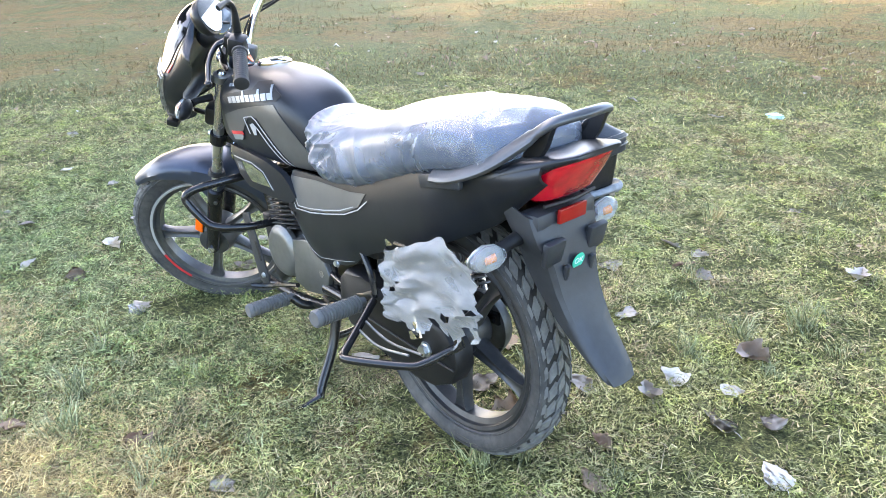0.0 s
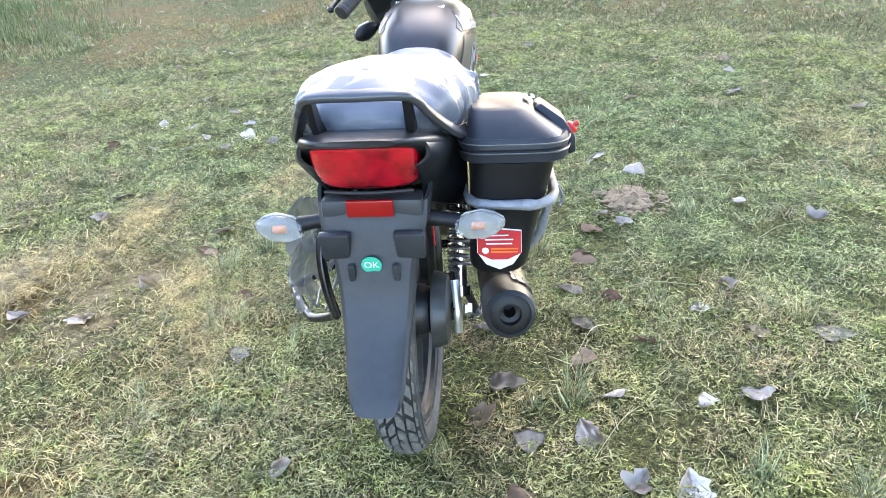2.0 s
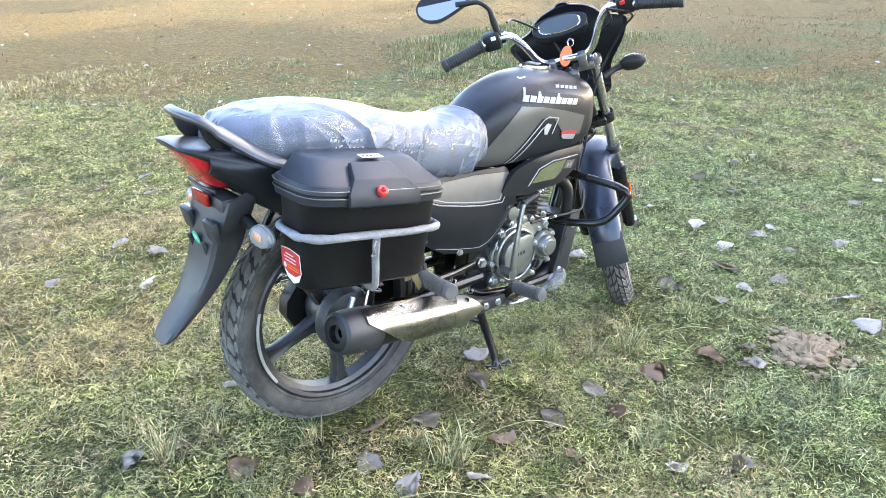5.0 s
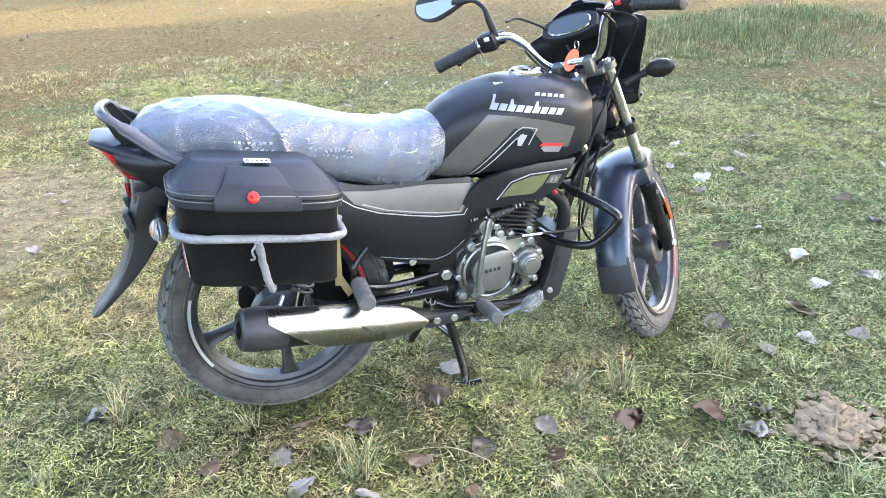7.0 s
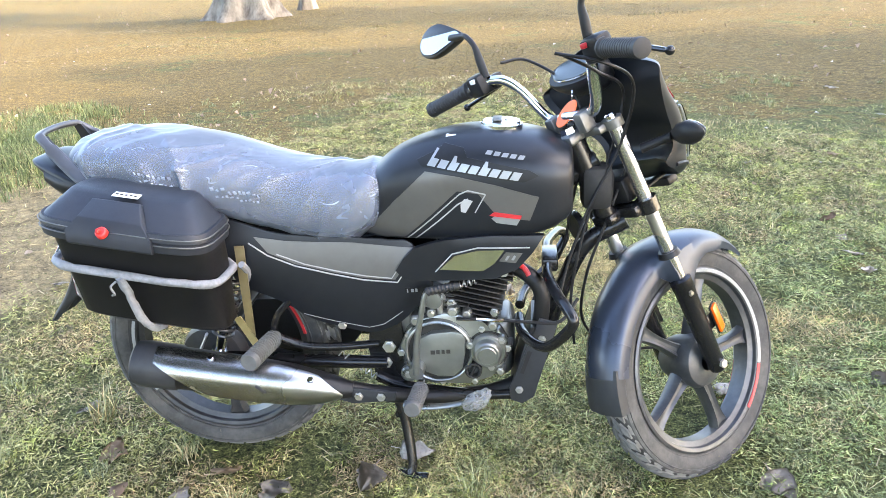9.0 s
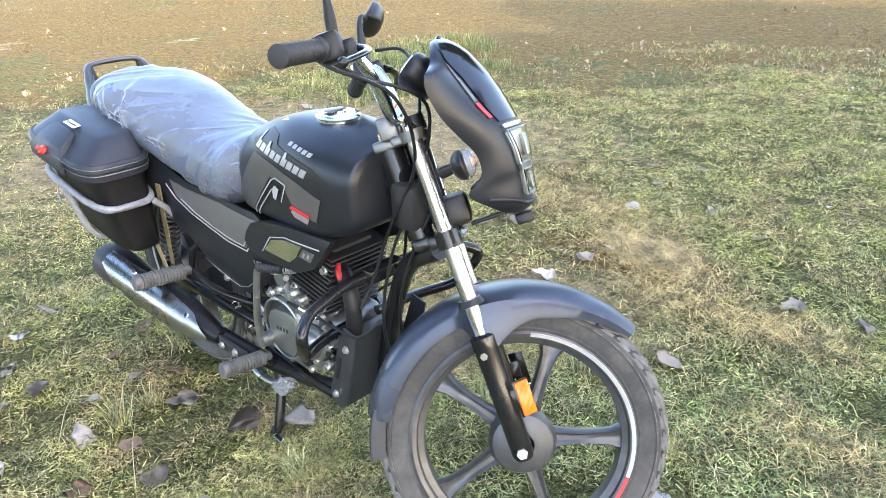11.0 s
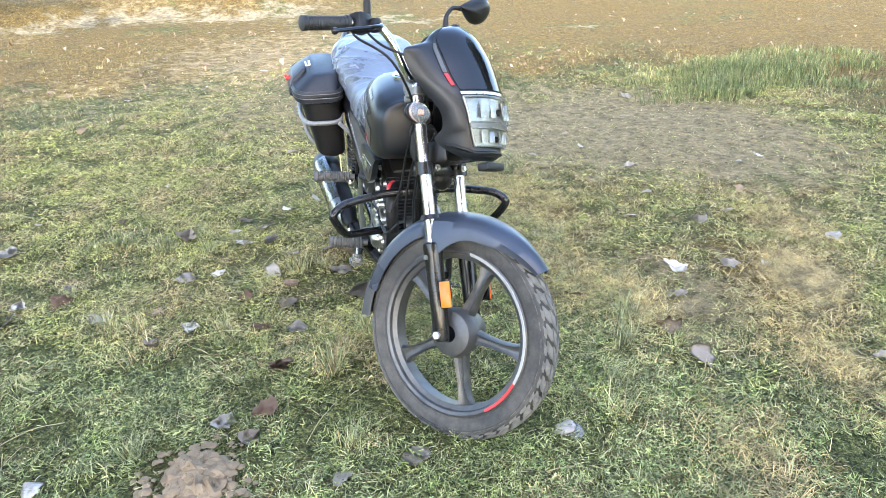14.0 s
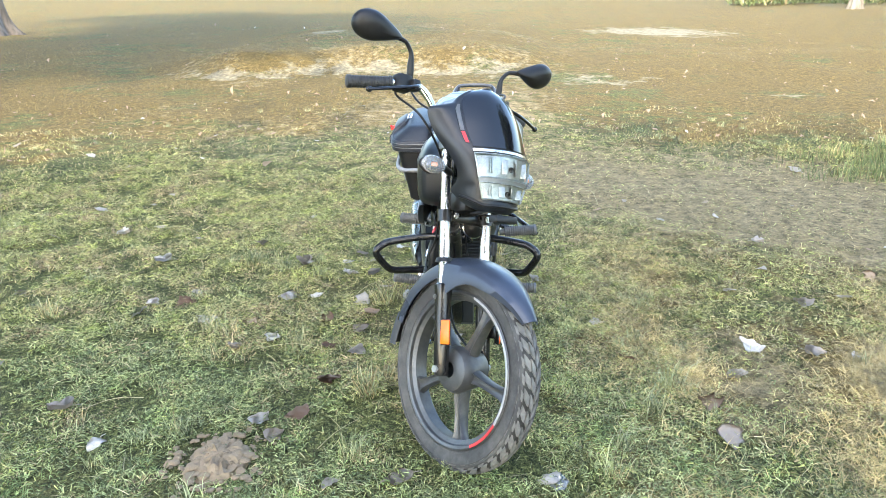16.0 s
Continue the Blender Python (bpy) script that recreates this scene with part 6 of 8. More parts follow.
part("chain_adjuster", bolt((0.098, 0.112, 0.306), (0, 1, 0), 0.014, 0.016), BOLT, chain_case)

# foot guard rails on the left, with torn film hanging from them
pts = [(0.265, 0.125, 0.372), (0.240, 0.180, 0.348), (0.205, 0.250, 0.322), (0.195, 0.264, 0.317), (0.170, 0.266, 0.316), (0.050, 0.206, 0.326), (0.020, 0.180, 0.335), (-0.010, 0.140, 0.358), (-0.030, 0.125, 0.372)]
guard_l = part("leg_guard", tube(pts, 0.0095, 10), GLOSS_BLACK, bike, "black tubular leg guard")
for k in (0.3, 0.65):
    part("guard_wire", tube([(0.245 - 0.02 * k, 0.150 + 0.075 * k, 0.355 - 0.02 * k), (0.15, 0.150 + 0.08 * k, 0.330), (0.03 + 0.05 * k, 0.150 + 0.06 * k, 0.338)], 0.0030, 8), ALLOY_DARK, guard_l)
for k in range(7):
    part("guard_fin", tube([(0.135 - 0.001 * k, 0.150, 0.560 - 0.020 * k), (0.095, 0.156, 0.566 - 0.020 * k), (0.050, 0.150, 0.572 - 0.020 * k)], 0.0035, 8), GLOSS_BLACK, guard_l)
part("guard_upright", tube([(0.04, 0.135, 0.58), (0.00, 0.146, 0.50), (-0.02, 0.140, 0.43), (-0.03, 0.125, 0.37)], 0.010, 10), GLOSS_BLACK, guard_l)
b = bmesh.new()
noise.seed_set(3)
cols, rows_ = 26, 34
gv = []
for j in range(rows_ + 1):
    row = []
    for i in range(cols + 1):
        u, v = i / cols, j / rows_
        fray = 0.020 * noise.noise(Vector((v * 7, 3.1, round(u)))) + 0.008 * noise.noise(Vector((v * 23, 1.7, round(u))))
        x = 0.150 - 0.270 * u + 0.020 * v * (1 - 2 * u) + fray * (2 * u - 1)
        top = 0.545 + 0.075 * min(1.0, u * 1.6) - 0.03 * max(0.0, u - 0.7) / 0.3
        low = 0.385 + 0.055 * u * u - 0.035 * max(0.0, 1 - abs(u - 0.70) / 0.13)
        z = top + (low - top) * v + 0.014 * noise.noise(Vector((u * 5, v * 2, 1)))
        y = 0.168 + 0.018 * noise.noise(Vector((u * 4, v * 5, 2))) + 0.010 * abs(noise.noise(Vector((u * 6 + v * 4, v * 9, 4))))
        row.append(b.verts.new((x, y, z)))
    gv.append(row)
for j in range(rows_):
    for i in range(cols):
        hole = noise.noise(Vector((i * 0.21, j * 0.17, 9.3))) > 0.50 or (j > rows_ * 0.82 and noise.noise(Vector((i * 0.42, j * 0.1, 1.3))) > 0.05)
        if not hole:
            b.faces.new((gv[j][i], gv[j][i + 1], gv[j + 1][i + 1], gv[j + 1][i]))
bmesh.ops.delete(b, geom=[v for v in b.verts if not v.link_faces], context="VERTS")
bmesh.ops.solidify(b, geom=b.faces[:], thickness=0.0012)
part("guard_wrap", b, WHITE_FILM, guard_l, "torn milky packing film")

# side box on the right
def box_ring(z, grow, n=44, x0=-0.128, x1=0.205, y0=-0.140, y1=-0.300, p=4.2):
    """A section of the box: flat towards the machine, rounded corners outside."""
    xc, hx = (x0 + x1) / 2, (x1 - x0) / 2 + grow
    yc, hy = (y0 + y1) / 2, (y0 - y1) / 2 + grow
    slant = -0.155
    out = []
    for k in range(n):
        a = 2 * math.pi * k / n
        c, s_ = math.cos(a), math.sin(a)
        x = xc + hx * math.copysign(abs(c) ** (2 / p), c)
        y = yc + hy * math.copysign(abs(s_) ** (2 / p), s_)
        out.append(V(x, y, z + slant * (x - xc)))
    return out


lower_out = []
for z, g, y1 in ((0.462, -0.024, -0.238), (0.466, -0.012, -0.250), (0.474, -0.006, -0.254), (0.52, -0.004, -0.262), (0.60, 0.0, -0.280), (0.66, 0.001, -0.294), (0.672, 0.001, -0.296)):
    lower_out.append(box_ring(z + 0.012, g, y1=y1, y0=-0.145 + 0.012 * (0.66 - z) / 0.2))
side_box = part("side_box", loft(lower_out), BOX_PLASTIC, bike, "black plastic side box with ribbed lid")
side_box.location = (0.017, 0, -0.003)
# lid: rim, then a sloping crown
rim = []
for z, g in ((0.664, 0.004), (0.667, 0.010), (0.680, 0.011), (0.683, 0.008), (0.686, 0.008), (0.689, 0.011), (0.700, 0.010), (0.706, 0.006)):
    rim.append(box_ring(z + 0.018, g, y1=-0.308))
for z, x0, x1, y0, y1 in ((0.713, -0.127, 0.204, -0.142, -0.307), (0.717, -0.124, 0.201, -0.143, -0.303), (0.754, -0.088, 0.166, -0.150, -0.250), (0.758, -0.080, 0.158, -0.154, -0.242)):
    rim.append(box_ring(z + 0.010, 0.0, x0=x0, x1=x1, y0=y0, y1=y1, p=5.0))
lid = part("box_lid", loft(rim), LID_PLASTIC, side_box, "black box lid")
# latch bay with the red knob
b = bmesh.new()
outer_bay = [(-0.055, -0.329, 0.700), (0.118, -0.329, 0.673), (0.118, -0.329, 0.700), (0.098, -0.310, 0.728), (0.082, -0.272, 0.759), (-0.016, -0.272, 0.774), (-0.032, -0.310, 0.750), (-0.055, -0.329, 0.726)]
bay_low = [b.verts.new(Vector(p) + V(0, 0.012, -0.006)) for p in outer_bay]
bay_top = [b.verts.new(Vector(p)) for p in outer_bay]
for i in range(8):
    j = (i + 1) % 8
    b.faces.new((bay_low[i], bay_low[j], bay_top[j], bay_top[i]))
b.faces.new(bay_top[0:4] + bay_top[6:8])
b.faces.new(bay_top[3:7])
b.faces.new(bay_low[::-1])
bmesh.ops.bevel(b, geom=b.edges[:], offset=0.003, segments=2, affect="EDGES", profile=0.5)
part("latch_bay", b, LID_PLASTIC, lid)
kn = turned([(0, 0.0), (0, 0.0125), (0.008, 0.0115), (0.010, 0.009), (0.010, 0)], V(0.022, -0.324, 0.716), V(0, -0.70, 0.7), 20)
rounded_box((0.007, 0.010, 0.024), V(0.020, -0.330, 0.721), 0.003, Matrix.Rotation(radians(50), 3, "X"), kn)
part("latch_knob", kn, RED_KNOB, lid, "red turn latch")
part("lid_badge", rounded_box((0.054, 0.020, 0.0015), (0.046, -0.252, 0.7715), 0.0005, Matrix.Rotation(radians(7), 3, "X") @ Matrix.Rotation(radians(9), 3, "Y")), STICKER_WHITE, lid, "small white lid label")
for k in range(5):
    part("badge_mark", rounded_box((0.006, 0.006, 0.0006), (0.027 + 0.0095 * k, -0.253, 0.7755 - 0.0015 * k), 0.0001, Matrix.Rotation(radians(7), 3, "X") @ Matrix.Rotation(radians(9), 3, "Y")), DARK, lid)
# ribbed strip of small studs
bb = bmesh.new()
for i in range(16):
    for j in range(4):
        x_ = -0.058 + 0.0125 * i
        if 0.012 < x_ < 0.076:
            continue
        rounded_box((0.008, 0.0035, 0.002), (x_, -0.186 - 0.011 * j, 0.7665 - 0.155 * (x_ - 0.0385) - 0.0006 * j), 0.0, bm=bb)
tagged(part("lid_studs", bb, LID_PLASTIC, lid, smooth=False), kind="stuff")
# piping
for z_ in (0.681, 0.696):
    ring = box_ring(z_ + 0.0195, 0.0125, y1=-0.308)
    part("lid_piping", tube(ring + ring[:1], 0.0014, 6, smooth=False), ALLOY_DARK, lid)
# foam-wrapped carrier hoop
hoop = box_ring(0.612, 0.010, y1=-0.284, y0=-0.152)
pts = [hoop[(k + 11) % 44] for k in range(45)]
b = tube(pts, 0.0088, 10, smooth=False)
noise.seed_set(5)
for v in b.verts:
    v.co += V(1, 1, 1) * 0.0025 * noise.noise(v.co * 60)
carrier = part("box_carrier", b, WRAP_GREY, side_box, "foam-wrapped steel carrier hoop")
b = tube([(0.022, -0.300, 0.612), (0.028, -0.284, 0.560), (0.034, -0.272, 0.510), (0.044, -0.250, 0.474), (0.050, -0.215, 0.462)], 0.0085, 10)
for v in b.verts:
    v.co += V(1, 1, 1) * 0.0025 * noise.noise(v.co * 60)
part("carrier_strut", b, WRAP_GREY, carrier)
part("carrier_tie", tube([(0.016, -0.306, 0.606), (0.006, -0.312, 0.596), (0.010, -0.310, 0.580), (0.002, -0.306, 0.575)], 0.0025, 6), WRAP_GREY, carrier)
part("carrier_arm", tube([(0.225, -0.165, 0.585), (0.225, -0.140, 0.560), (0.215, -0.118, 0.530)], 0.008, 8), WRAP_GREY, carrier)
part("rack_strap", plate([(0.206, 0.62), (0.228, 0.62), (0.224, 0.40), (0.206, 0.40)], 0.003, lambda u, v, w_: V(u, -0.146 + w_, v)), ZINC, side_box, "yellow zinc mounting strap")
part("rack_strap", plate([(0.190, 0.455), (0.206, 0.462), (0.245, 0.388), (0.230, 0.378)], 0.003, lambda u, v, w_: V(u, -0.170 + w_, v)), ZINC, side_box, "yellow zinc mounting strap")
part("rack_strap", plate([(-0.088, 0.735), (-0.070, 0.735), (-0.072, 0.600), (-0.090, 0.600)], 0.003, lambda u, v, w_: V(u, -0.149 + w_, v)), ZINC, side_box, "yellow zinc mounting strap")
# warning sticker on the box's rear face, its writing as bars
st_turn = Matrix.Translation((-0.1240, -0.197, 0.556)) @ Matrix.Rotation(radians(-2), 4, "Y") @ Matrix(((0, 0, -1, 0), (-1, 0, 0, 0), (0, 1, 0, 0), (0, 0, 0, 1)))


def on_box(outline, z, depth=0.0012):
    return move(plate(outline, depth, lambda u, v, w_: V(u, v, z + w_)), st_turn)


shield_pts = [(-0.036, 0.030), (0.0, 0.034), (0.036, 0.030), (0.036, -0.010), (0.022, -0.032), (0.0, -0.042), (-0.022, -0.032), (-0.036, -0.010)]
label_ob = part("box_sticker", on_box([(x * 1.06, y * 1.06) for x, y in shield_pts], 0.0), STICKER_WHITE, side_box, "red and white shield sticker")
part("sticker_red", on_box([(-0.037, 0.030), (0.0, 0.034), (0.037, 0.030), (0.037, -0.012), (0.014, -0.024), (-0.014, -0.024), (-0.037, -0.012)], 0.0014), RED, label_ob)
for k, (w_, y_) in enumerate(((0.016, 0.022), (0.024, 0.014), (0.022, 0.006))):
    part("sticker_line", on_box([(-w_, y_), (w_, y_), (w_, y_ + 0.0024), (-w_, y_ + 0.0024)], 0.003, 0.0006), STICKER_WHITE, label_ob)
for y_ in (-0.004, -0.010):
    part("sticker_band", on_box([(-0.014, y_), (0.032, y_), (0.032, y_ + 0.0026), (-0.014, y_ + 0.0026)], 0.003, 0.0006), STICKER_ORANGE, label_ob)
part("sticker_ring", on_box([(-0.024 + 0.006 * math.cos(a), -0.006 + 0.006 * math.sin(a)) for a in (2 * math.pi * k / 14 for k in range(14))], 0.003, 0.0006), STICKER_WHITE, label_ob)

# cables between bar, yoke and engine
for pts, r in (
    ([(0.915, -0.150, 1.005), (1.01, -0.165, 0.985), (1.07, -0.085, 0.930), (1.055, -0.03, 0.80), (0.99, -0.045, 0.66), (0.95, -0.06, 0.55), (0.93, -0.085, 0.48)], 0.0034),
    ([(0.80, 0.115, 0.955), (0.86, 0.14, 0.955), (0.955, 0.085, 0.90), (0.985, 0.04, 0.80), (0.96, 0.03, 0.66), (0.93, 0.03, 0.52), (0.85, 0.03, 0.45)], 0.0034),
    ([(0.93, -0.140, 1.000), (1.00, -0.10, 0.96), (1.06, 0.00, 0.90), (1.03, 0.0, 0.75), (0.98, -0.035, 0.60), (0.955, -0.05, 0.45), (0.965, -0.04, 0.33)], 0.0034),
    ([(1.075, 0.02, 0.74), (1.03, -0.02, 0.62), (0.99, -0.03, 0.50), (0.985, -0.02, 0.38), (1.06, 0.0, 0.30), (1.18, 0.06, 0.27)], 0.0034),
    ([(0.97, -0.07, 0.46), (0.93, -0.10, 0.418), (0.86, -0.105, 0.418), (0.78, -0.108, 0.425), (0.70, -0.110, 0.427)], 0.0038),
):
    part("control_cable", tube(pts, r, 8, per=8), PLASTIC, bike, "black control cable")
part("cable_ferrule", tube([(0.805, -0.1075, 0.4235), (0.745, -0.109, 0.427)], 0.0055, 8, smooth=False), CHROME, bike)
part("harness", rounded_box((0.07, 0.07, 0.10), (1.010, 0, 0.700), 0.02), DARK, bike, "dark wiring bundle")
part("horn", turned([(0, 0.0), (0, 0.034), (0.012, 0.036), (0.020, 0.026), (0.030, 0.012), (0.030, 0)], (0.965, 0.05, 0.585), (0.8, 0.4, 0.2), 24), PLASTIC, bike, "round black horn")
part("horn_rim", turned([(0.010, 0.0365), (0.014, 0.0375), (0.016, 0.034)], (0.965, 0.05, 0.585), (0.8, 0.4, 0.2), 24), CHROME, bike)


# ---- the field ----
rng = np.random.default_rng(11)


def lattice(seed, n=256):
    return np.random.default_rng(seed).random((n, n))


def value_noise(x, y, scale, seed):
    """Smooth noise from 0 to 1 over the plane."""
    g = lattice(seed)
    n = len(g)
    u, v = np.asarray(x) * scale + 500.0, np.asarray(y) * scale + 500.0
    i, j = np.floor(u).astype(int), np.floor(v).astype(int)
    a, b_ = u - i, v - j
    a, b_ = a * a * (3 - 2 * a), b_ * b_ * (3 - 2 * b_)
    g00, g10, g01, g11 = (g[(i + p) % n, (j + q) % n] for p, q in ((0, 0), (1, 0), (0, 1), (1, 1)))
    return (g00 * (1 - a) + g10 * a) * (1 - b_) + (g01 * (1 - a) + g11 * a) * b_


def blob(x, y, cx, cy, rx, ry, turn=0.0):
    """1 in the middle of an ellipse, 0 outside, soft between."""
    c, s_ = math.cos(turn), math.sin(turn)
    u, v = ((x - cx) * c + (y - cy) * s_) / rx, (-(x - cx) * s_ + (y - cy) * c) / ry
    return np.clip(1.35 - np.sqrt(u * u + v * v), 0, 1)


def bank_line(y):
    return -8.9 - 0.5 * np.sin(y * 0.55 + 0.6) - 0.35 * np.sin(y * 1.9)


def rise(x, y):
    """Ground height: almost flat round the machine, uneven further out, with a low bank behind it."""
    r = np.hypot(x - 0.7, y)
    h = (value_noise(x, y, 0.9, 1) - 0.5) * 0.05 * np.clip((r - 1.2) / 2.5, 0, 1)
    h = h + (value_noise(x, y, 0.18, 2) - 0.5) * 0.22 * np.clip((r - 5) / 8, 0, 1)
    h = h + (value_noise(x, y, 4.5, 3) - 0.5) * 0.018 * np.clip((r - 0.9) / 1.5, 0.35, 1)
    step = np.clip((bank_line(y) - x) / 0.95, 0, 1) * np.clip((1.0 - y) / 1.5, 0, 1) * np.clip((y + 6.5) / 2, 0, 1)
    h = h + 0.30 * step * np.clip((x + 26) / 10, 0, 1)
    return h


def dryness(x, y):
    r = np.hypot(x - 0.7, y)
    d = 0.30 + 0.62 * np.clip((r - 3.2) / 4.0, 0, 1) + 0.4 * np.clip((-2.2 - x) / 2.0, 0, 1)
    d = d + 0.9 * blob(x, y, 0.70, 1.50, 0.34, 0.22, 0.4) + 0.35 * blob(x, y, 0.35, 0.95, 0.7, 0.5) + 0.3 * blob(x, y, 0.2, -2.6, 1.2, 0.9)
    d = d + 0.35 * blob(x, y, -1.6, 2.3, 2.4, 2.0) - 0.35 * blob(x, y, 1.3, -1.4, 1.6, 1.3) - 0.3 * blob(x, y, 0.2, -0.6, 1.2, 0.6)
    d = d + 0.6 * np.clip((y - 3.2) / 2.5, 0, 1)
    return d + (value_noise(x, y, 1.1, 5) - 0.5) * 0.5


def bareness(x, y):
    b_ = 0.95 * blob(x, y, -1.5, 2.0, 1.9, 1.25, 0.35) + 0.5 * blob(x, y, -1.9, 0.3, 1.2, 1.0) + 0.55 * blob(x, y, -3.8, -0.6, 2.6, 1.6)
    b_ = b_ + 0.5 * blob(x, y, 0.55, 1.15, 0.55, 0.35) + 0.5 * blob(x, y, 1.0, 1.02, 0.55, 0.36, 0.3) + 0.3 * blob(x, y, -8, 12, 8, 5) + 0.45 * blob(x, y, -12, -2, 9, 6)
    return b_ + (value_noise(x, y, 0.8, 6) - 0.5) * 0.5


def lushness(x, y):
    """Where the sward is thick and fresh: ahead of the machine and on its right."""
    base = 1.0 * blob(x, y, 2.2, -0.7, 1.4, 1.4) + 0.3 * blob(x, y, 1.1, -1.2, 0.9, 0.8) + 0.85 * blob(x, y, 2.1, 0.8, 1.1, 1.0) + 0.5 * blob(x, y, 1.0, 0.45, 0.7, 0.4)
    return np.clip(base * (0.35 + 1.1 * value_noise(x, y, 2.2, 57)), 0, 0.92)


def paleness(x, y):
    edge = np.exp(-(((x - bank_line(y) + 0.05) / 0.46) ** 2)) * np.clip((1.4 - y) / 1.5, 0, 1) * np.clip((y + 6.5) / 2, 0, 1)
    p = 1.08 * edge + 1.2 * blob(x, y, -20.8, 4.0, 2.6, 2.6) + 1.0 * blob(x, y, -6.6, 3.5, 0.16, 0.75) + 0.9 * blob(x, y, -14.0, -4.1, 1.3, 0.6) + 0.75 * blob(x, y, -7.9, 0.9, 0.9, 1.8)
    return p * 0.8


def ground_sheet():
    n = 330
    q = np.linspace(-1, 1, n)
    line = np.sinh(q * 8.6) / np.sinh(8.6) * 1500.0 + q * 6.5
    X, Y = np.meshgrid(line + 0.7, line, indexing="ij")
    Z = rise(X, Y)
    me = bpy.data.meshes.new("ground")
    me.vertices.add(n * n)
    me.vertices.foreach_set("co", np.stack([X, Y, Z], -1).astype(np.float32).ravel())
    idx = np.arange(n * n).reshape(n, n)
    quads = np.stack([idx[:-1, :-1], idx[1:, :-1], idx[1:, 1:], idx[:-1, 1:]], -1).reshape(-1, 4)
    me.loops.add(quads.size)
    me.loops.foreach_set("vertex_index", quads.ravel().astype(np.int32))
    me.polygons.add(len(quads))
    me.polygons.foreach_set("loop_start", (np.arange(len(quads)) * 4).astype(np.int32))
    me.polygons.foreach_set("use_smooth", np.ones(len(quads), bool))
    for name, fn in (("dry", dryness), ("bare", bareness), ("pale", paleness)):
        at = me.attributes.new(name, "FLOAT", "POINT")
        at.data.foreach_set("value", np.clip(fn(X, Y), 0, 1.5).astype(np.float32).ravel())
    me.update()
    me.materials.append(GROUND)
    return tagged(new("ground", me), "short mixed green and dry grass over sandy soil", "ground", kind="structure")


ground = ground_sheet()


def blades(name, P, height, lean, width, material, label, category, up=0.5):
    """Many grass blades, each two bent segments, as one mesh."""
    n = len(P)
    a = rng.random(n) * 2 * np.pi
    d = np.stack([np.cos(a), np.sin(a), np.zeros(n)], 1)
    f = rng.random(n) * 2 * np.pi
    side = np.stack([np.cos(f), np.sin(f), (rng.random(n) - 0.5) * 0.8], 1)
    w = (width * (0.6 + 0.8 * rng.random(n)))[:, None] * side
    mid = P + d * (height * lean * 0.35)[:, None] + np.array([0, 0, 1]) * (height * up * 1.1)[:, None]
    tip = P + d * (height * lean)[:, None] + np.array([0, 0, 1]) * (height * (up + 0.5 * (1 - np.minimum(lean, 1.2) * 0.75)))[:, None]
    co = np.stack([P - w, P + w, mid - w * 0.7, mid + w * 0.7, tip], 1).astype(np.float32)
    tri = np.array([[0, 1, 3], [0, 3, 2], [2, 3, 4]])
    ix = (np.arange(n)[:, None, None] * 5 + tri[None]).reshape(-1).astype(np.int32)
    me = bpy.data.meshes.new(name)
    me.vertices.add(n * 5)
    me.vertices.foreach_set("co", co.ravel())
    me.loops.add(len(ix))
    me.loops.foreach_set("vertex_index", ix)
    me.polygons.add(len(ix) // 3)
    me.polygons.foreach_set("loop_start", (np.arange(len(ix) // 3) * 3).astype(np.int32))
    me.update()
    me.materials.append(material)
    return tagged(new(name, me), label, category, kind="stuff")


def sward(count, radius, seed):
    """Places for blades, thick near the machine and thin on bare ground."""
    g = np.random.default_rng(seed)
    r = radius * g.random(count) ** 0.62
    a = g.random(count) * 2 * np.pi
    x, y = 0.75 + r * np.cos(a), -0.1 + r * np.sin(a)
    thin = np.clip(bareness(x, y) * 1.15 - 0.12 + 0.5 * np.clip((-2.6 - x) / 1.5, 0, 1) + 0.8 * blob(x, y, 0.70, 1.50, 0.34, 0.22, 0.4), 0, 0.95)
    edge = np.hypot(x - 0.75, y + 0.1) / radius + 0.55 * (value_noise(x, y, 0.7, 54) - 0.5) + 0.3 * (value_noise(x, y, 2.3, 55) - 0.5)
    thin = np.maximum(thin, np.clip((edge - 0.66) * 4.0, 0, 0.97))
    clump = value_noise(x, y, 6.0, 51) * 0.6 + value_noise(x, y, 17.0, 52) * 0.4
    thin = np.maximum(thin, np.clip(1.6 * np.maximum(blob(x, y, 0.09, 0.0, 0.13, 0.09), blob(x, y, 1.28, 0.20, 0.13, 0.10, 0.7)), 0, 0.97))
    keep = (g.random(count) > thin) & (g.random(count) < np.clip((clump - 0.22) * 2.6, 0.06, 1))
    x, y = x[keep], y[keep]
    return np.stack([x, y, rise(x, y) - 0.002], 1)


P = sward(330000, 6.5, 21)
far = np.clip(np.hypot(P[:, 0] - 0.75, P[:, 1]) / 6.5, 0, 1)
hgt = (0.012 + 0.022 * rng.random(len(P)) ** 1.5) * (1 + 0.5 * far) * (0.45 + 1.1 * value_noise(P[:, 0], P[:, 1], 5.0, 8))
lush = lushness(P[:, 0], P[:, 1]) > rng.random(len(P))
for name, mask, mat, label in (("turf", ~lush, TURF, "short matted green and straw-coloured turf"), ("lush_turf", lush, LUSH, "short fresh bluish green turf")):
    blades(name, P[mask], hgt[mask], 0.5 + 1.0 * rng.random(int(mask.sum())), 0.0013 + 0.0012 * far[mask], mat, label, "grass", 0.45)



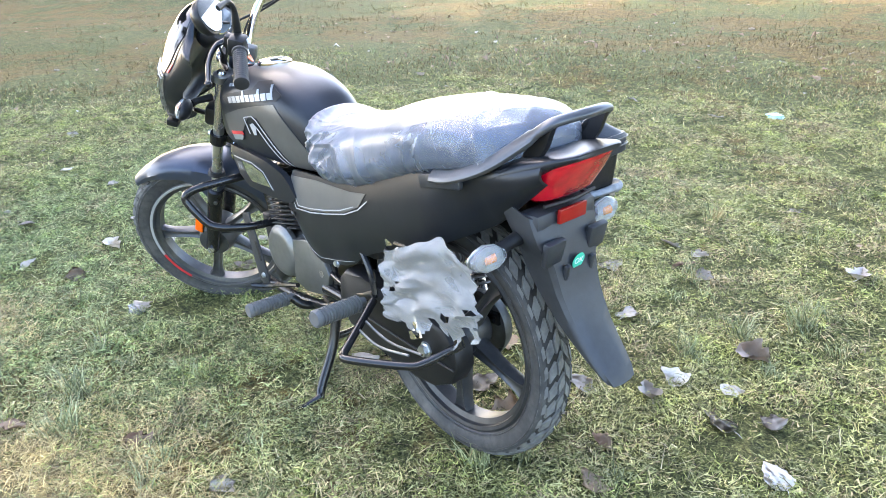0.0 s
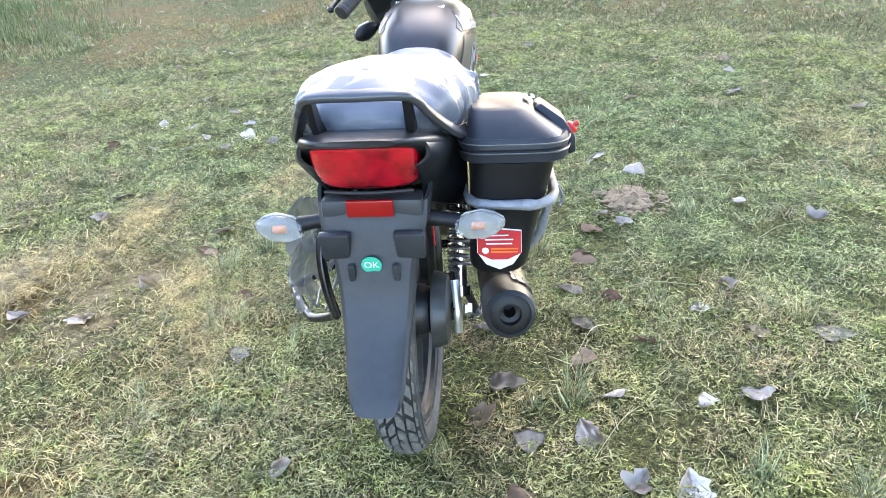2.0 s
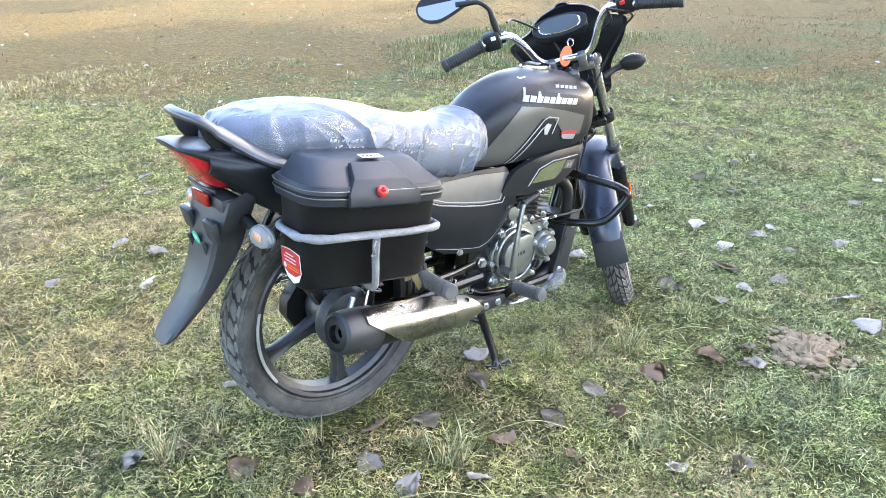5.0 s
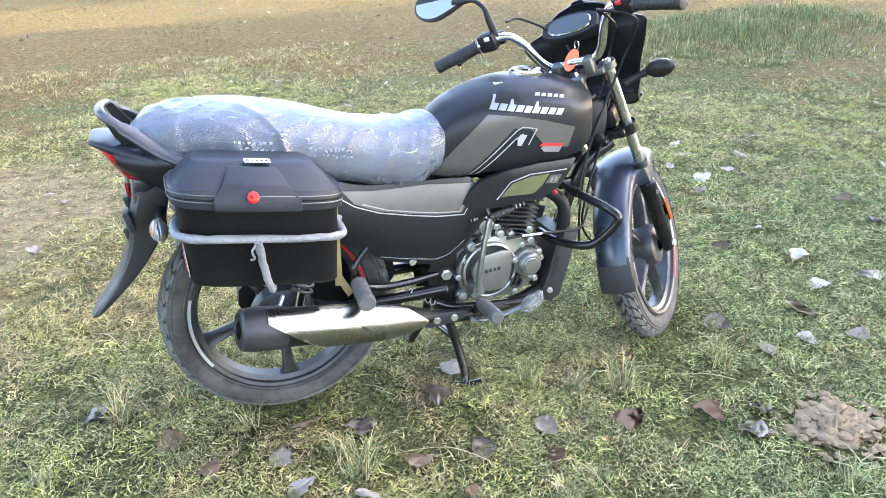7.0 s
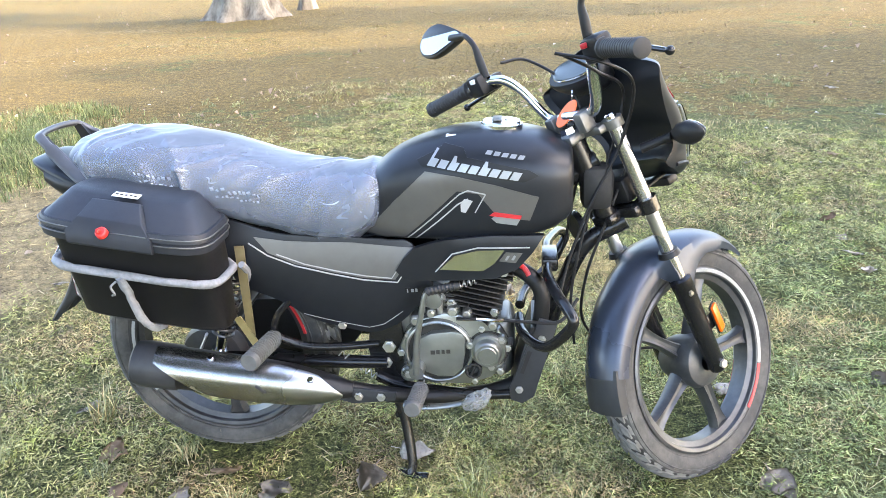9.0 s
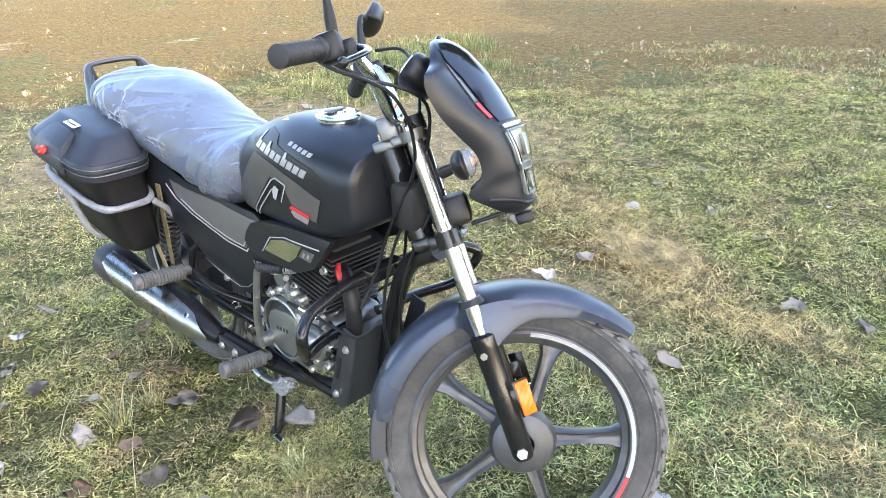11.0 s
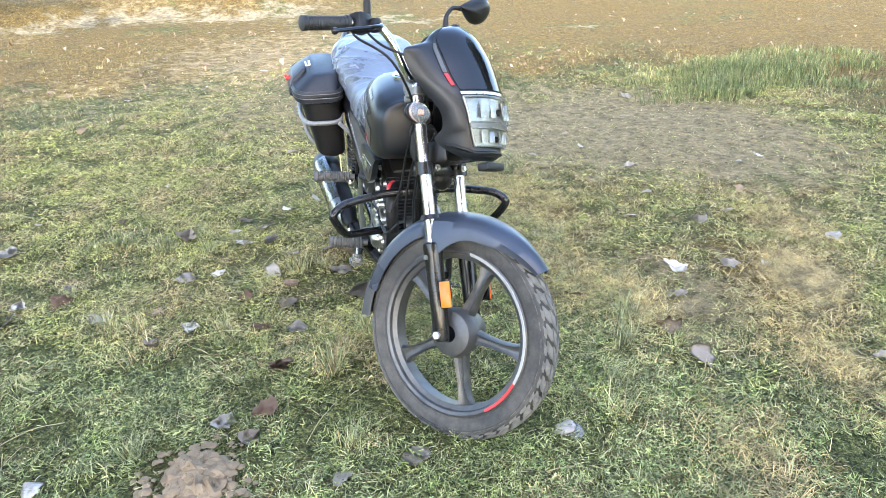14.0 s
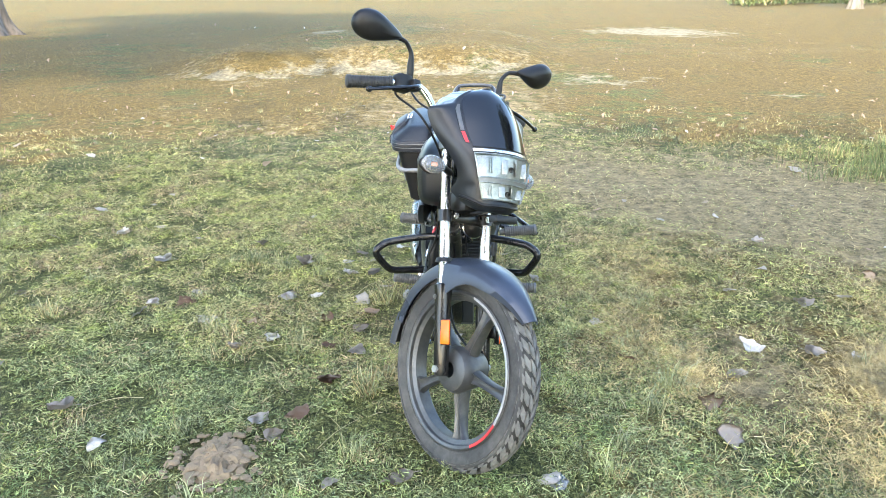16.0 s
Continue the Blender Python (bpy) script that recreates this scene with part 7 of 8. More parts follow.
def leaflets(name, P, size, material, label):
    """Low creeping ground cover: many small pointed leaflets at all angles, as one mesh."""
    n = len(P)
    d = rng.normal(size=(n, 3)) * np.array([1, 1, 0.45])
    d /= np.linalg.norm(d, axis=1)[:, None]
    e = np.cross(d, rng.normal(size=(n, 3)) * np.array([0.5, 0.5, 1.0]))
    e /= np.linalg.norm(e, axis=1)[:, None]
    d, e = d * size[:, None], e * (size * (0.10 + 0.09 * rng.random(n)))[:, None]
    co = np.stack([P - d - e, P + d, P - d + e], 1).astype(np.float32)
    me = bpy.data.meshes.new(name)
    me.vertices.add(n * 3)
    me.vertices.foreach_set("co", co.ravel())
    me.loops.add(n * 3)
    me.loops.foreach_set("vertex_index", np.arange(n * 3, dtype=np.int32))
    me.polygons.add(n)
    me.polygons.foreach_set("loop_start", (np.arange(n) * 3).astype(np.int32))
    me.update()
    me.materials.append(material)
    return tagged(new(name, me), label, "grass", kind="stuff")


P = sward(3000000, 5.2, 23)
out_r = np.hypot(P[:, 0] - 0.75, P[:, 1]) / 5.2
P[:, 2] += 0.003 + 0.020 * rng.random(len(P)) * (0.4 + 1.2 * value_noise(P[:, 0], P[:, 1], 4.0, 53))
big = (0.0042 + 0.0080 * rng.random(len(P)) ** 2.0) * (1 + 0.7 * out_r)
lush = lushness(P[:, 0], P[:, 1]) > rng.random(len(P))
leaflets("ground_cover", P[~lush], big[~lush], COVER, "dense low green and brown ground cover")
leaflets("lush_ground_cover", P[lush], big[lush], LUSH, "dense low bluish green ground cover")
P = sward(90000, 6.0, 22)
P[:, 2] += 0.004 + 0.012 * rng.random(len(P))
blades("straw_litter", P, 0.030 + 0.055 * rng.random(len(P)) ** 1.5, 0.9 + 0.3 * rng.random(len(P)), 0.0008 + 0.0006 * rng.random(len(P)), STRAW_LITTER, "loose pale straw lying in the turf", "grass", 0.12)


def clump_places(centres, per, spread, seed):
    g = np.random.default_rng(seed)
    out = []
    for (x, y) in centres:
        k = int(per * (0.6 + 0.8 * g.random()))
        out.append(np.stack([x + g.normal(0, spread, k), y + g.normal(0, spread, k)], 1))
    Q = np.concatenate(out)
    return np.stack([Q[:, 0], Q[:, 1], rise(Q[:, 0], Q[:, 1]) - 0.003], 1)


TUFTS = [(0.18, -0.24), (0.74, -0.14), (3.08, 2.34), (0.62, -0.6), (0.2, -0.34), (-0.35, 0.1), (-0.2, -1.07), (-0.11, -0.88), (0.55, -0.97), (0.84, 0.73), (1.32, -0.23), (0.85, -0.22), (1.34, 0.49), (1.25, -0.79), (1.0, 0.66), (0.58, -0.88), (0.84, -1.15), (-0.03, -0.05), (-0.05, -0.7), (3.4, 1.03), (1.88, -1.91), (1.2, 0.54), (1.56, -2.98), (0.47, -1.7), (0.02, 0.06), (-0.2, 0.14), (0.97, -0.27)]
g2 = np.random.default_rng(5)
more = []
while len(more) < 480:
    r_, a_ = 6.0 * g2.random() ** 0.7, 2 * math.pi * g2.random()
    x_, y_ = 0.7 + r_ * math.cos(a_), r_ * math.sin(a_)
    if bareness(x_, y_) < 0.5 and not (-0.2 < x_ < 1.6 and -0.3 < y_ < 0.35):
        more.append((x_, y_))


def fountain(name, centres, per, spread, low, high, label, seed):
    """Grass tufts whose blades rise from a narrow foot and arch outwards."""
    g = np.random.default_rng(seed)
    P, tall = [], []
    for x, y in centres:
        k = int(per * (0.5 + g.random()))
        P.append(np.stack([x + g.normal(0, spread, k), y + g.normal(0, spread, k)], 1))
        tall.append((low + (high - low) * g.random(k) ** 1.4) * (0.6 + 0.6 * g.random()))
    P, tall = np.concatenate(P), np.concatenate(tall)
    P = np.stack([P[:, 0], P[:, 1], rise(P[:, 0], P[:, 1]) - 0.003], 1)
    return blades(name, P, tall, 0.45 + 0.75 * g.random(len(P)), 0.0009 + 0.0008 * g.random(len(P)), TUFT, label, "grass", 0.62)


fountain("tall_tufts", TUFTS, 95, 0.016, 0.03, 0.125, "thin pale green grass tufts arching outwards", 31)
fountain("small_tufts", more, 42, 0.018, 0.02, 0.075, "small pale grass tufts", 32)


def bed(cx, cy, rx, ry, turn, count, seed):
    g = np.random.default_rng(seed)
    r, a = np.sqrt(g.random(count)), g.random(count) * 2 * np.pi
    r = r * (0.72 + 0.5 * value_noise(3 * np.cos(a), 3 * np.sin(a), 0.7, seed))
    u, v = r * np.cos(a) * rx, r * np.sin(a) * ry
    c, s_ = math.cos(turn), math.sin(turn)
    x, y = cx + u * c - v * s_, cy + u * s_ + v * c
    return np.stack([x, y, rise(x, y) - 0.004], 1), r


for args in ((-2.95, 3.55, 1.7, 0.80, radians(118), 30000, 41), (5.7, 5.0, 2.6, 1.3, radians(25), 30000, 42)):
    P, r = bed(*args)
    keep = rng.random(len(P)) < np.clip((value_noise(P[:, 0], P[:, 1], 3.0, 44) * 0.6 + value_noise(P[:, 0], P[:, 1], 9.0, 45) * 0.4 - 0.12 - 0.35 * np.clip(r, 0, 1) ** 2) * 1.7, 0.02, 1)
    P, r = P[keep], r[keep]
    blades("tall_grass_bed", P, (0.035 + 0.095 * rng.random(len(P))) * (1.15 - 0.5 * np.clip(r, 0, 1)), 0.3 + 0.7 * rng.random(len(P)), np.full(len(P), 0.0023), TALL_GREEN, "bed of taller fresh green grass", "grass", 0.75)

# bleached dry patch
q_ = np.random.default_rng(58)
u_ = 0.085 * q_.normal(size=12000)
x_, y_ = 0.70 + 0.11 * q_.normal(size=12000) - 0.4 * u_, 1.48 + 0.8 * u_
for cx_, cy_, rx_, ry_, k_ in ((0.95, 1.22, 0.16, 0.07, 1200), (0.52, 0.66, 0.20, 0.09, 3500), (0.74, 0.82, 0.12, 0.06, 2500), (1.32, 1.22, 0.15, 0.08, 2500), (0.25, 1.75, 0.25, 0.10, 3500), (1.6, 0.75, 0.15, 0.08, 1800), (-0.35, 0.75, 0.3, 0.12, 3000), (2.1, -1.6, 0.25, 0.12, 2000)):
    x_, y_ = np.concatenate([x_, cx_ + rx_ * q_.normal(size=k_)]), np.concatenate([y_, cy_ + ry_ * q_.normal(size=k_)])
P = np.stack([x_, y_, rise(x_, y_) + 0.004 + 0.012 * q_.random(len(x_))], 1)
blades("dry_grass_patch", P, 0.018 + 0.04 * rng.random(len(P)), 0.8 + 0.5 * rng.random(len(P)), np.full(len(P), 0.0011), YELLOW_DRY, "patches of bleached yellow dry grass", "grass", 0.25)

# coarse tussocks further out
g6 = np.random.default_rng(66)
cen = []
while len(cen) < 1500:
    r_, a_ = 4.2 + 14.0 * g6.random() ** 1.5, 2 * math.pi * g6.random()
    x_, y_ = 0.7 + r_ * math.cos(a_), r_ * math.sin(a_)
    if value_noise(x_, y_, 0.35, 67) > 0.42:
        cen.append((x_, y_))
P = clump_places(cen, 34, 0.17, 68)
blades("field_tussocks", P, 0.015 + 0.040 * rng.random(len(P)) ** 1.5, 0.4 + 0.9 * rng.random(len(P)), np.full(len(P), 0.0030), DRY_TUFT, "coarse dry tussocks across the field", "grass", 0.6)

# long dry stalks lying over the turf
b = bmesh.new()
g3 = np.random.default_rng(77)
for k in range(95):
    r_, a_ = 3.6 * g3.random() ** 0.6, 2 * math.pi * g3.random()
    x_, y_ = 0.75 + r_ * math.cos(a_), r_ * math.sin(a_)
    if abs(y_) < 0.25 and -0.2 < x_ < 1.6:
        continue
    th, ln = 2 * math.pi * g3.random(), 0.08 + 0.20 * g3.random()
    dx, dy, up_ = math.cos(th) * ln, math.sin(th) * ln, 0.012 + 0.045 * g3.random()
    z_ = float(rise(np.array([x_]), np.array([y_]))[0])
    tube([(x_, y_, z_ + 0.005), (x_ + dx * 0.45, y_ + dy * 0.45, z_ + up_), (x_ + dx, y_ + dy, z_ + up_ * 0.5)], [0.0012, 0.0009, 0.0005], 4, b, per=4)
me = bpy.data.meshes.new("dry_stalks")
b.to_mesh(me)
b.free()
STALK = surface("dry_stalk", (0.46, 0.40, 0.22), 0.7, 0.0, 0.3, 30, 0.0)
me.materials.append(STALK)
tagged(new("dry_stalks", me), "long bent straw stalks in the turf", "grass", kind="stuff")

# fallen leaves
def leaf_mesh(seed, curl, fold=0.0):
    """A broad heart-shaped leaf, cupped and crumpled, with a midrib and a stalk."""
    noise.seed_set(seed)
    b = bmesh.new()
    n, m_ = 11, 9
    rows = []
    for j in range(n + 1):
        v = j / n
        w = 0.48 * (math.sin(math.pi * min(1, v ** 0.62)) ** 0.8) * (1 - 0.25 * v) + 0.004
        row = []
        for i in range(m_):
            u = -1 + 2 * i / (m_ - 1)
            jag = 1 + 0.85 * noise.noise(Vector((v * 4.5, u * 2, seed))) * abs(u) ** 3
            x, y = (v - 0.5) + 0.10 * abs(u) ** 2 * (-1 if v < 0.3 else 0.0), u * w * jag
            z = curl * (u * u) * 0.13 + fold * abs(u) * 0.20 + curl * 0.34 * (v - 0.45) ** 2 + 0.13 * noise.noise(Vector((x * 2.9, y * 2.9, seed * 1.7))) + 0.035 * noise.noise(Vector((x * 8, y * 8, seed)))
            z -= 0.018 * max(0, 1 - abs(u) * 5)
            row.append(b.verts.new((x, y, z)))
        rows.append(row)
    for r0, r1 in zip(rows, rows[1:]):
        for i in range(m_ - 1):
            b.faces.new((r0[i], r0[i + 1], r1[i + 1], r1[i]))
    bmesh.ops.solidify(b, geom=b.faces[:], thickness=0.008)
    tube([(-0.5, 0, 0.02), (-0.68, 0.03, 0.03), (-0.85, 0.10, 0.02)], 0.012, 5, b, per=3)
    low = min(v.co.z for v in b.verts)
    for v in b.verts:
        v.co.z -= low
    bmesh.ops.recalc_face_normals(b, faces=b.faces)
    me = bpy.data.meshes.new("fallen_leaf")
    b.to_mesh(me)
    b.free()
    me.polygons.foreach_set("use_smooth", [True] * len(me.polygons))
    return me


PALE_MESHES = [leaf_mesh(k, c) for k, c in ((1, 0.4), (2, 0.9), (3, -0.5), (4, 0.1))] + [leaf_mesh(11, 0.6, 1.0), leaf_mesh(12, 1.3, -0.7), leaf_mesh(13, -0.9, 0.8)]
for me in PALE_MESHES:
    me.materials.append(LEAF_PALE)
BROWN_MESHES = [leaf_mesh(k, c) for k, c in ((6, 1.1), (7, -0.8), (8, 0.6))]
for me in BROWN_MESHES:
    me.materials.append(LEAF_BROWN)
g4 = np.random.default_rng(9)


def drop_leaf(x, y, brown, size):
    me = (BROWN_MESHES if brown else PALE_MESHES)[int(g4.integers(3 if brown else 7))]
    ob = new("fallen_leaf", me)
    z = float(rise(np.array([x]), np.array([y]))[0])
    ob.matrix_basis = pose(x, y, z + 0.012, 13 * g4.normal(), 13 * g4.normal(), 360 * g4.random()) @ Matrix.Diagonal((size, size, size, 1))
    return tagged(ob, "dry brown curled leaf fallen on the grass" if brown else "bleached grey dry leaf fallen on the grass", "leaf", "fallen leaves")


BESIDE_REAR_WHEEL = [(0.47, -0.13), (0.58, -0.01), (0.04, -0.24), (0.25, -0.19), (0.61, -0.71), (0.47, -1.03), (0.50, -0.39), (0.07, -0.36), (0.18, -0.64), (-0.47, -0.38), (-0.61, -0.24), (-0.38, -0.57), (-0.28, -0.47), (-0.24, -0.61), (-0.09, -0.56), (-0.09, -0.45), (0.21, -0.77), (-1.50, -0.35), (0.30, -1.33), (-0.18, -1.51), (-1.05, -2.31), (-0.52, -2.29), (0.27, -1.95), (0.19, -1.18), (-0.47, -1.11), (0.20, -0.44), (-0.20, -0.80), (0.43, -1.33)]
BEFORE_RIGHT_SIDE = [(0.70, -0.35), (0.71, -0.81), (1.47, -0.26), (1.25, -0.49), (1.17, -0.56), (1.78, -0.30), (1.82, -0.52), (2.33, -0.27), (2.12, -0.17), (1.68, -0.66), (2.72, -0.31), (2.87, -0.08), (2.76, -0.78), (4.12, -0.25), (1.44, -0.09), (1.62, -0.27), (1.74, -0.12), (1.36, -1.00), (1.18, -1.21), (0.94, -1.60), (1.23, -1.78), (2.81, -1.32), (2.48, -1.83), (2.63, -2.47), (1.54, -1.74), (1.78, -1.69)]
ON_LEFT_SIDE = [(2.28, 0.01), (1.94, 0.01), (-0.02, 1.14), (0.09, 1.40), (-0.08, 0.29), (0.55, 1.30), (0.40, 1.86), (1.04, 3.37), (0.96, 1.85), (0.68, 2.03), (2.60, 0.39), (5.11, 0.46), (3.33, 0.02), (-0.42, 0.13), (2.09, 0.51), (1.84, 0.42), (2.02, 0.21), (2.65, 0.62), (2.14, 0.00), (2.32, 1.16), (2.17, 0.99), (3.04, 1.65), (2.50, 1.22), (-0.75, 2.22), (-0.30, 1.35), (0.52, 1.07), (0.75, 0.98), (1.15, 0.86), (0.18, 2.40), (0.34, 2.17), (0.40, 2.45), (1.27, 1.39), (1.39, 0.33), (0.02, 1.59), (0.57, 1.43), (-1.07, 1.01), (-2.41, 2.15), (3.24, 0.94), (3.06, 0.67), (1.49, 1.41), (2.12, 1.58), (2.10, 1.38), (2.45, 1.51), (2.09, 1.20), (2.55, 1.71), (0.35, 0.53)]
BROWN_LEAVES = [(0.12, -0.13), (0.43, -0.54), (0.66, -0.48), (1.13, -0.46), (0.48, -0.83), (-0.21, -0.07), (-0.13, -0.22), (0.34, -0.37), (0.90, -0.40), (0.95, 0.84), (-0.62, 2.60), (-0.22, 1.79), (0.66, 0.62), (0.29, -1.20)]
PALE_LEAVES = BESIDE_REAR_WHEEL + BEFORE_RIGHT_SIDE + ON_LEFT_SIDE
for x_, y_ in PALE_LEAVES:
    drop_leaf(x_, y_, False, 0.050 + 0.038 * g4.random())
for x_, y_ in BROWN_LEAVES:
    drop_leaf(x_, y_, True, 0.050 + 0.035 * g4.random())
count = 0
while count < 230:
    r_, a_ = 1.9 + 6.0 * g4.random(), 2 * math.pi * g4.random()
    x_, y_ = 0.7 + r_ * math.cos(a_), r_ * math.sin(a_)
    if any(math.hypot(x_ - p, y_ - q) < 0.12 for p, q in PALE_LEAVES) or (x_ < 0 and y_ > 1 and g4.random() < 0.6):
        continue
    drop_leaf(x_, y_, g4.random() < 0.25, 0.020 + 0.055 * g4.random() ** 2.0)
    count += 1
# leaf litter too small and far to tell apart
for name, mat, amount, label in (("brown_leaf_litter", LEAF_BROWN, 2600, "scattered small brown leaf litter far out"), ("pale_leaf_litter", LEAF_PALE, 90, "scattered small bleached leaf litter far out")):
    b = bmesh.new()
    for k in range(amount):
        r_, a_ = 4.6 + 22 * g4.random() ** 1.5, 2 * math.pi * g4.random()
        x_, y_ = 0.7 + r_ * math.cos(a_), r_ * math.sin(a_)
        z_ = float(rise(np.array([x_]), np.array([y_]))[0]) + 0.012
        sz, th, tl_ = 0.012 + 0.034 * g4.random() ** 2, 2 * math.pi * g4.random(), 0.03 * g4.normal()
        c_, s_ = math.cos(th) * sz, math.sin(th) * sz
        b.faces.new([b.verts.new(p) for p in ((x_ - c_, y_ - s_, z_), (x_ + s_ * 0.6, y_ - c_ * 0.6, z_ + abs(tl_)), (x_ + c_, y_ + s_, z_ + 0.01), (x_ - s_ * 0.6, y_ + c_ * 0.6, z_ + abs(tl_) * 0.7))])
    tagged(part(name, b, mat, None, label, smooth=False), category="leaves", kind="stuff")

# heap of dug clay beside the machine
noise.seed_set(12)
base = bmesh.new()
bmesh.ops.create_uvsphere(base, u_segments=40, v_segments=18, radius=1.0)
for v in base.verts:
    k_ = 1 + 0.22 * noise.noise(v.co * 2.0) + 0.16 * noise.noise(v.co * 6.0)
    v.co = Vector((v.co.x * 0.105 * k_, v.co.y * 0.085 * k_, v.co.z * 0.030 * k_ * (1 + 0.9 * noise.noise(v.co * 11.0))))
heap = part("clay_mound", base, CLOD, None, "")
heap.location = (1.385, -0.61, 0.0)
tagged(heap, "crumbled heap of dry tan clay clods on the grass", "soil heap")
clod_meshes = []
for k in range(5):
    ico = bmesh.new()
    bmesh.ops.create_icosphere(ico, subdivisions=2, radius=1.0)
    off = Vector((k * 3.1, k * 1.7, 0))
    for v in ico.verts:
        v.co *= 1 + 0.45 * noise.noise(v.co * 1.4 + off) + 0.25 * noise.noise(v.co * 4 + off)
        v.co.z *= 0.42
    first = part("clod", ico, CLOD, heap)
    clod_meshes.append(first.data)
    first.location = (0.02 * k - 0.04, 0.03 * (k % 3) - 0.03, 0.018)
    first.scale = (0.022, 0.022, 0.022)
for k in range(170):
    r_, a_ = 0.16 * g4.random() ** 0.7, 2 * math.pi * g4.random()
    clod = new("clod", clod_meshes[k % 5])
    clod.parent = heap
    clod.location = (r_ * math.cos(a_) * 1.15, r_ * math.sin(a_), max(0.005, 0.028 - 0.15 * r_))
    s_ = (0.005 + 0.018 * g4.random() ** 1.8) * (1.15 - r_ / 0.25)
    clod.scale = (s_, s_, s_)
    clod.rotation_euler = (0, 0, 6.28 * g4.random())

# a few scraps of pale litter seen in the grass
for x_, y_, sz in ((1.40, 0.345, 0.035), (2.6, -2.3, 0.05), (1.1, -3.4, 0.05)):
    b = bmesh.new()
    bmesh.ops.create_icosphere(b, subdivisions=3, radius=1.0)
    noise.seed_set(int(sz * 1000))
    for v in b.verts:
        v.co = v.co * (1 + 0.5 * noise.noise(v.co * 2.2) + 0.2 * noise.noise(v.co * 6))
        v.co = Vector((v.co.x * sz, v.co.y * sz * 0.7, v.co.z * sz * 0.35))
    scrap = part("plastic_scrap", b, WHITE_FILM if sz < 0.04 else lens("aqua_film_%d" % int(x_ * 10), (0.45, 0.72, 0.66), 0.3, 0.2), None)
    scrap.location = (x_, y_, 0.012)
    tagged(scrap, "crumpled scrap of thin plastic lying in the grass", "litter")


# ---- trees ----
def tree(base, girth, height, crown_c, crown_r, bark, leaves, leaf, seed, label, flare=2.0):
    g = np.random.default_rng(seed)
    noise.seed_set(seed)
    z0 = float(rise(np.array([base[0]]), np.array([base[1]]))[0]) - 0.05
    root = new("tree")
    root.location = (base[0], base[1], z0)
    tagged(root, label, "tree")
    rings = []
    for q in np.linspace(0, 1, 26):
        z = height * q ** 1.6
        ring = []
        for k in range(48):
            a = 2 * math.pi * k / 48
            wide = 1 + (flare - 1) * math.exp(-z / (girth * 0.9))
            flute = 1 + 0.17 * math.exp(-z / (girth * 2.2)) * math.cos(7 * a + 0.6 * math.sin(2 * a)) + 0.08 * noise.noise(Vector((math.cos(a) * 2, math.sin(a) * 2, z * 0.4 + seed)))
            r = girth * (1 - 0.5 * q) * wide * flute
            ring.append(V(r * math.cos(a) + 0.25 * q * q, r * math.sin(a), z))
        rings.append(ring)
    part("trunk", loft(rings), bark, root)
    cc, cr = Vector(crown_c), Vector(crown_r)
    for k in range(8):
        a = 2 * math.pi * k / 8 + g.random() * 0.5
        end = cc + V(cr.x * 0.62 * math.cos(a), cr.y * 0.62 * math.sin(a), cr.z * (g.random() - 0.35))
        start = V(0.2, 0, height * (0.72 + 0.25 * g.random()))
        mid = start.lerp(end, 0.5) + V(0, 0, 0.5 * cr.z * g.random())
        part("limb", tube([start, mid, end], [girth * 0.32, girth * 0.2, girth * 0.06], 8), bark, root)
    n_c = 70
    cen = []
    while len(cen) < n_c:
        p = g.uniform(-1, 1, 3)
        if 0.15 < np.linalg.norm(p) < 1:
            cen.append(p)
    cen = np.array(cen)
    which = g.integers(n_c, size=leaves)
    pos = cen[which] + g.normal(0, 0.17, (leaves, 3))
    pos = pos * np.array(cr)[None] + np.array(cc)[None]
    d1 = g.normal(size=(leaves, 3))
    d1 /= np.linalg.norm(d1, axis=1)[:, None]
    d2 = np.cross(d1, g.normal(size=(leaves, 3)))
    d2 /= np.linalg.norm(d2, axis=1)[:, None]
    sz = (leaf * (0.6 + 0.8 * g.random(leaves)))[:, None]
    co = np.stack([pos - d1 * sz, pos - d2 * sz * 0.55, pos + d1 * sz, pos + d2 * sz * 0.55], 1).astype(np.float32)
    me = bpy.data.meshes.new("crown")
    me.vertices.add(leaves * 4)
    me.vertices.foreach_set("co", co.ravel())
    me.loops.add(leaves * 4)
    me.loops.foreach_set("vertex_index", np.arange(leaves * 4, dtype=np.int32))
    me.polygons.add(leaves)
    me.polygons.foreach_set("loop_start", (np.arange(leaves) * 4).astype(np.int32))
    me.update()
    me.materials.append(FOLIAGE)
    crown = new("crown", me)
    crown.parent = root
    return root


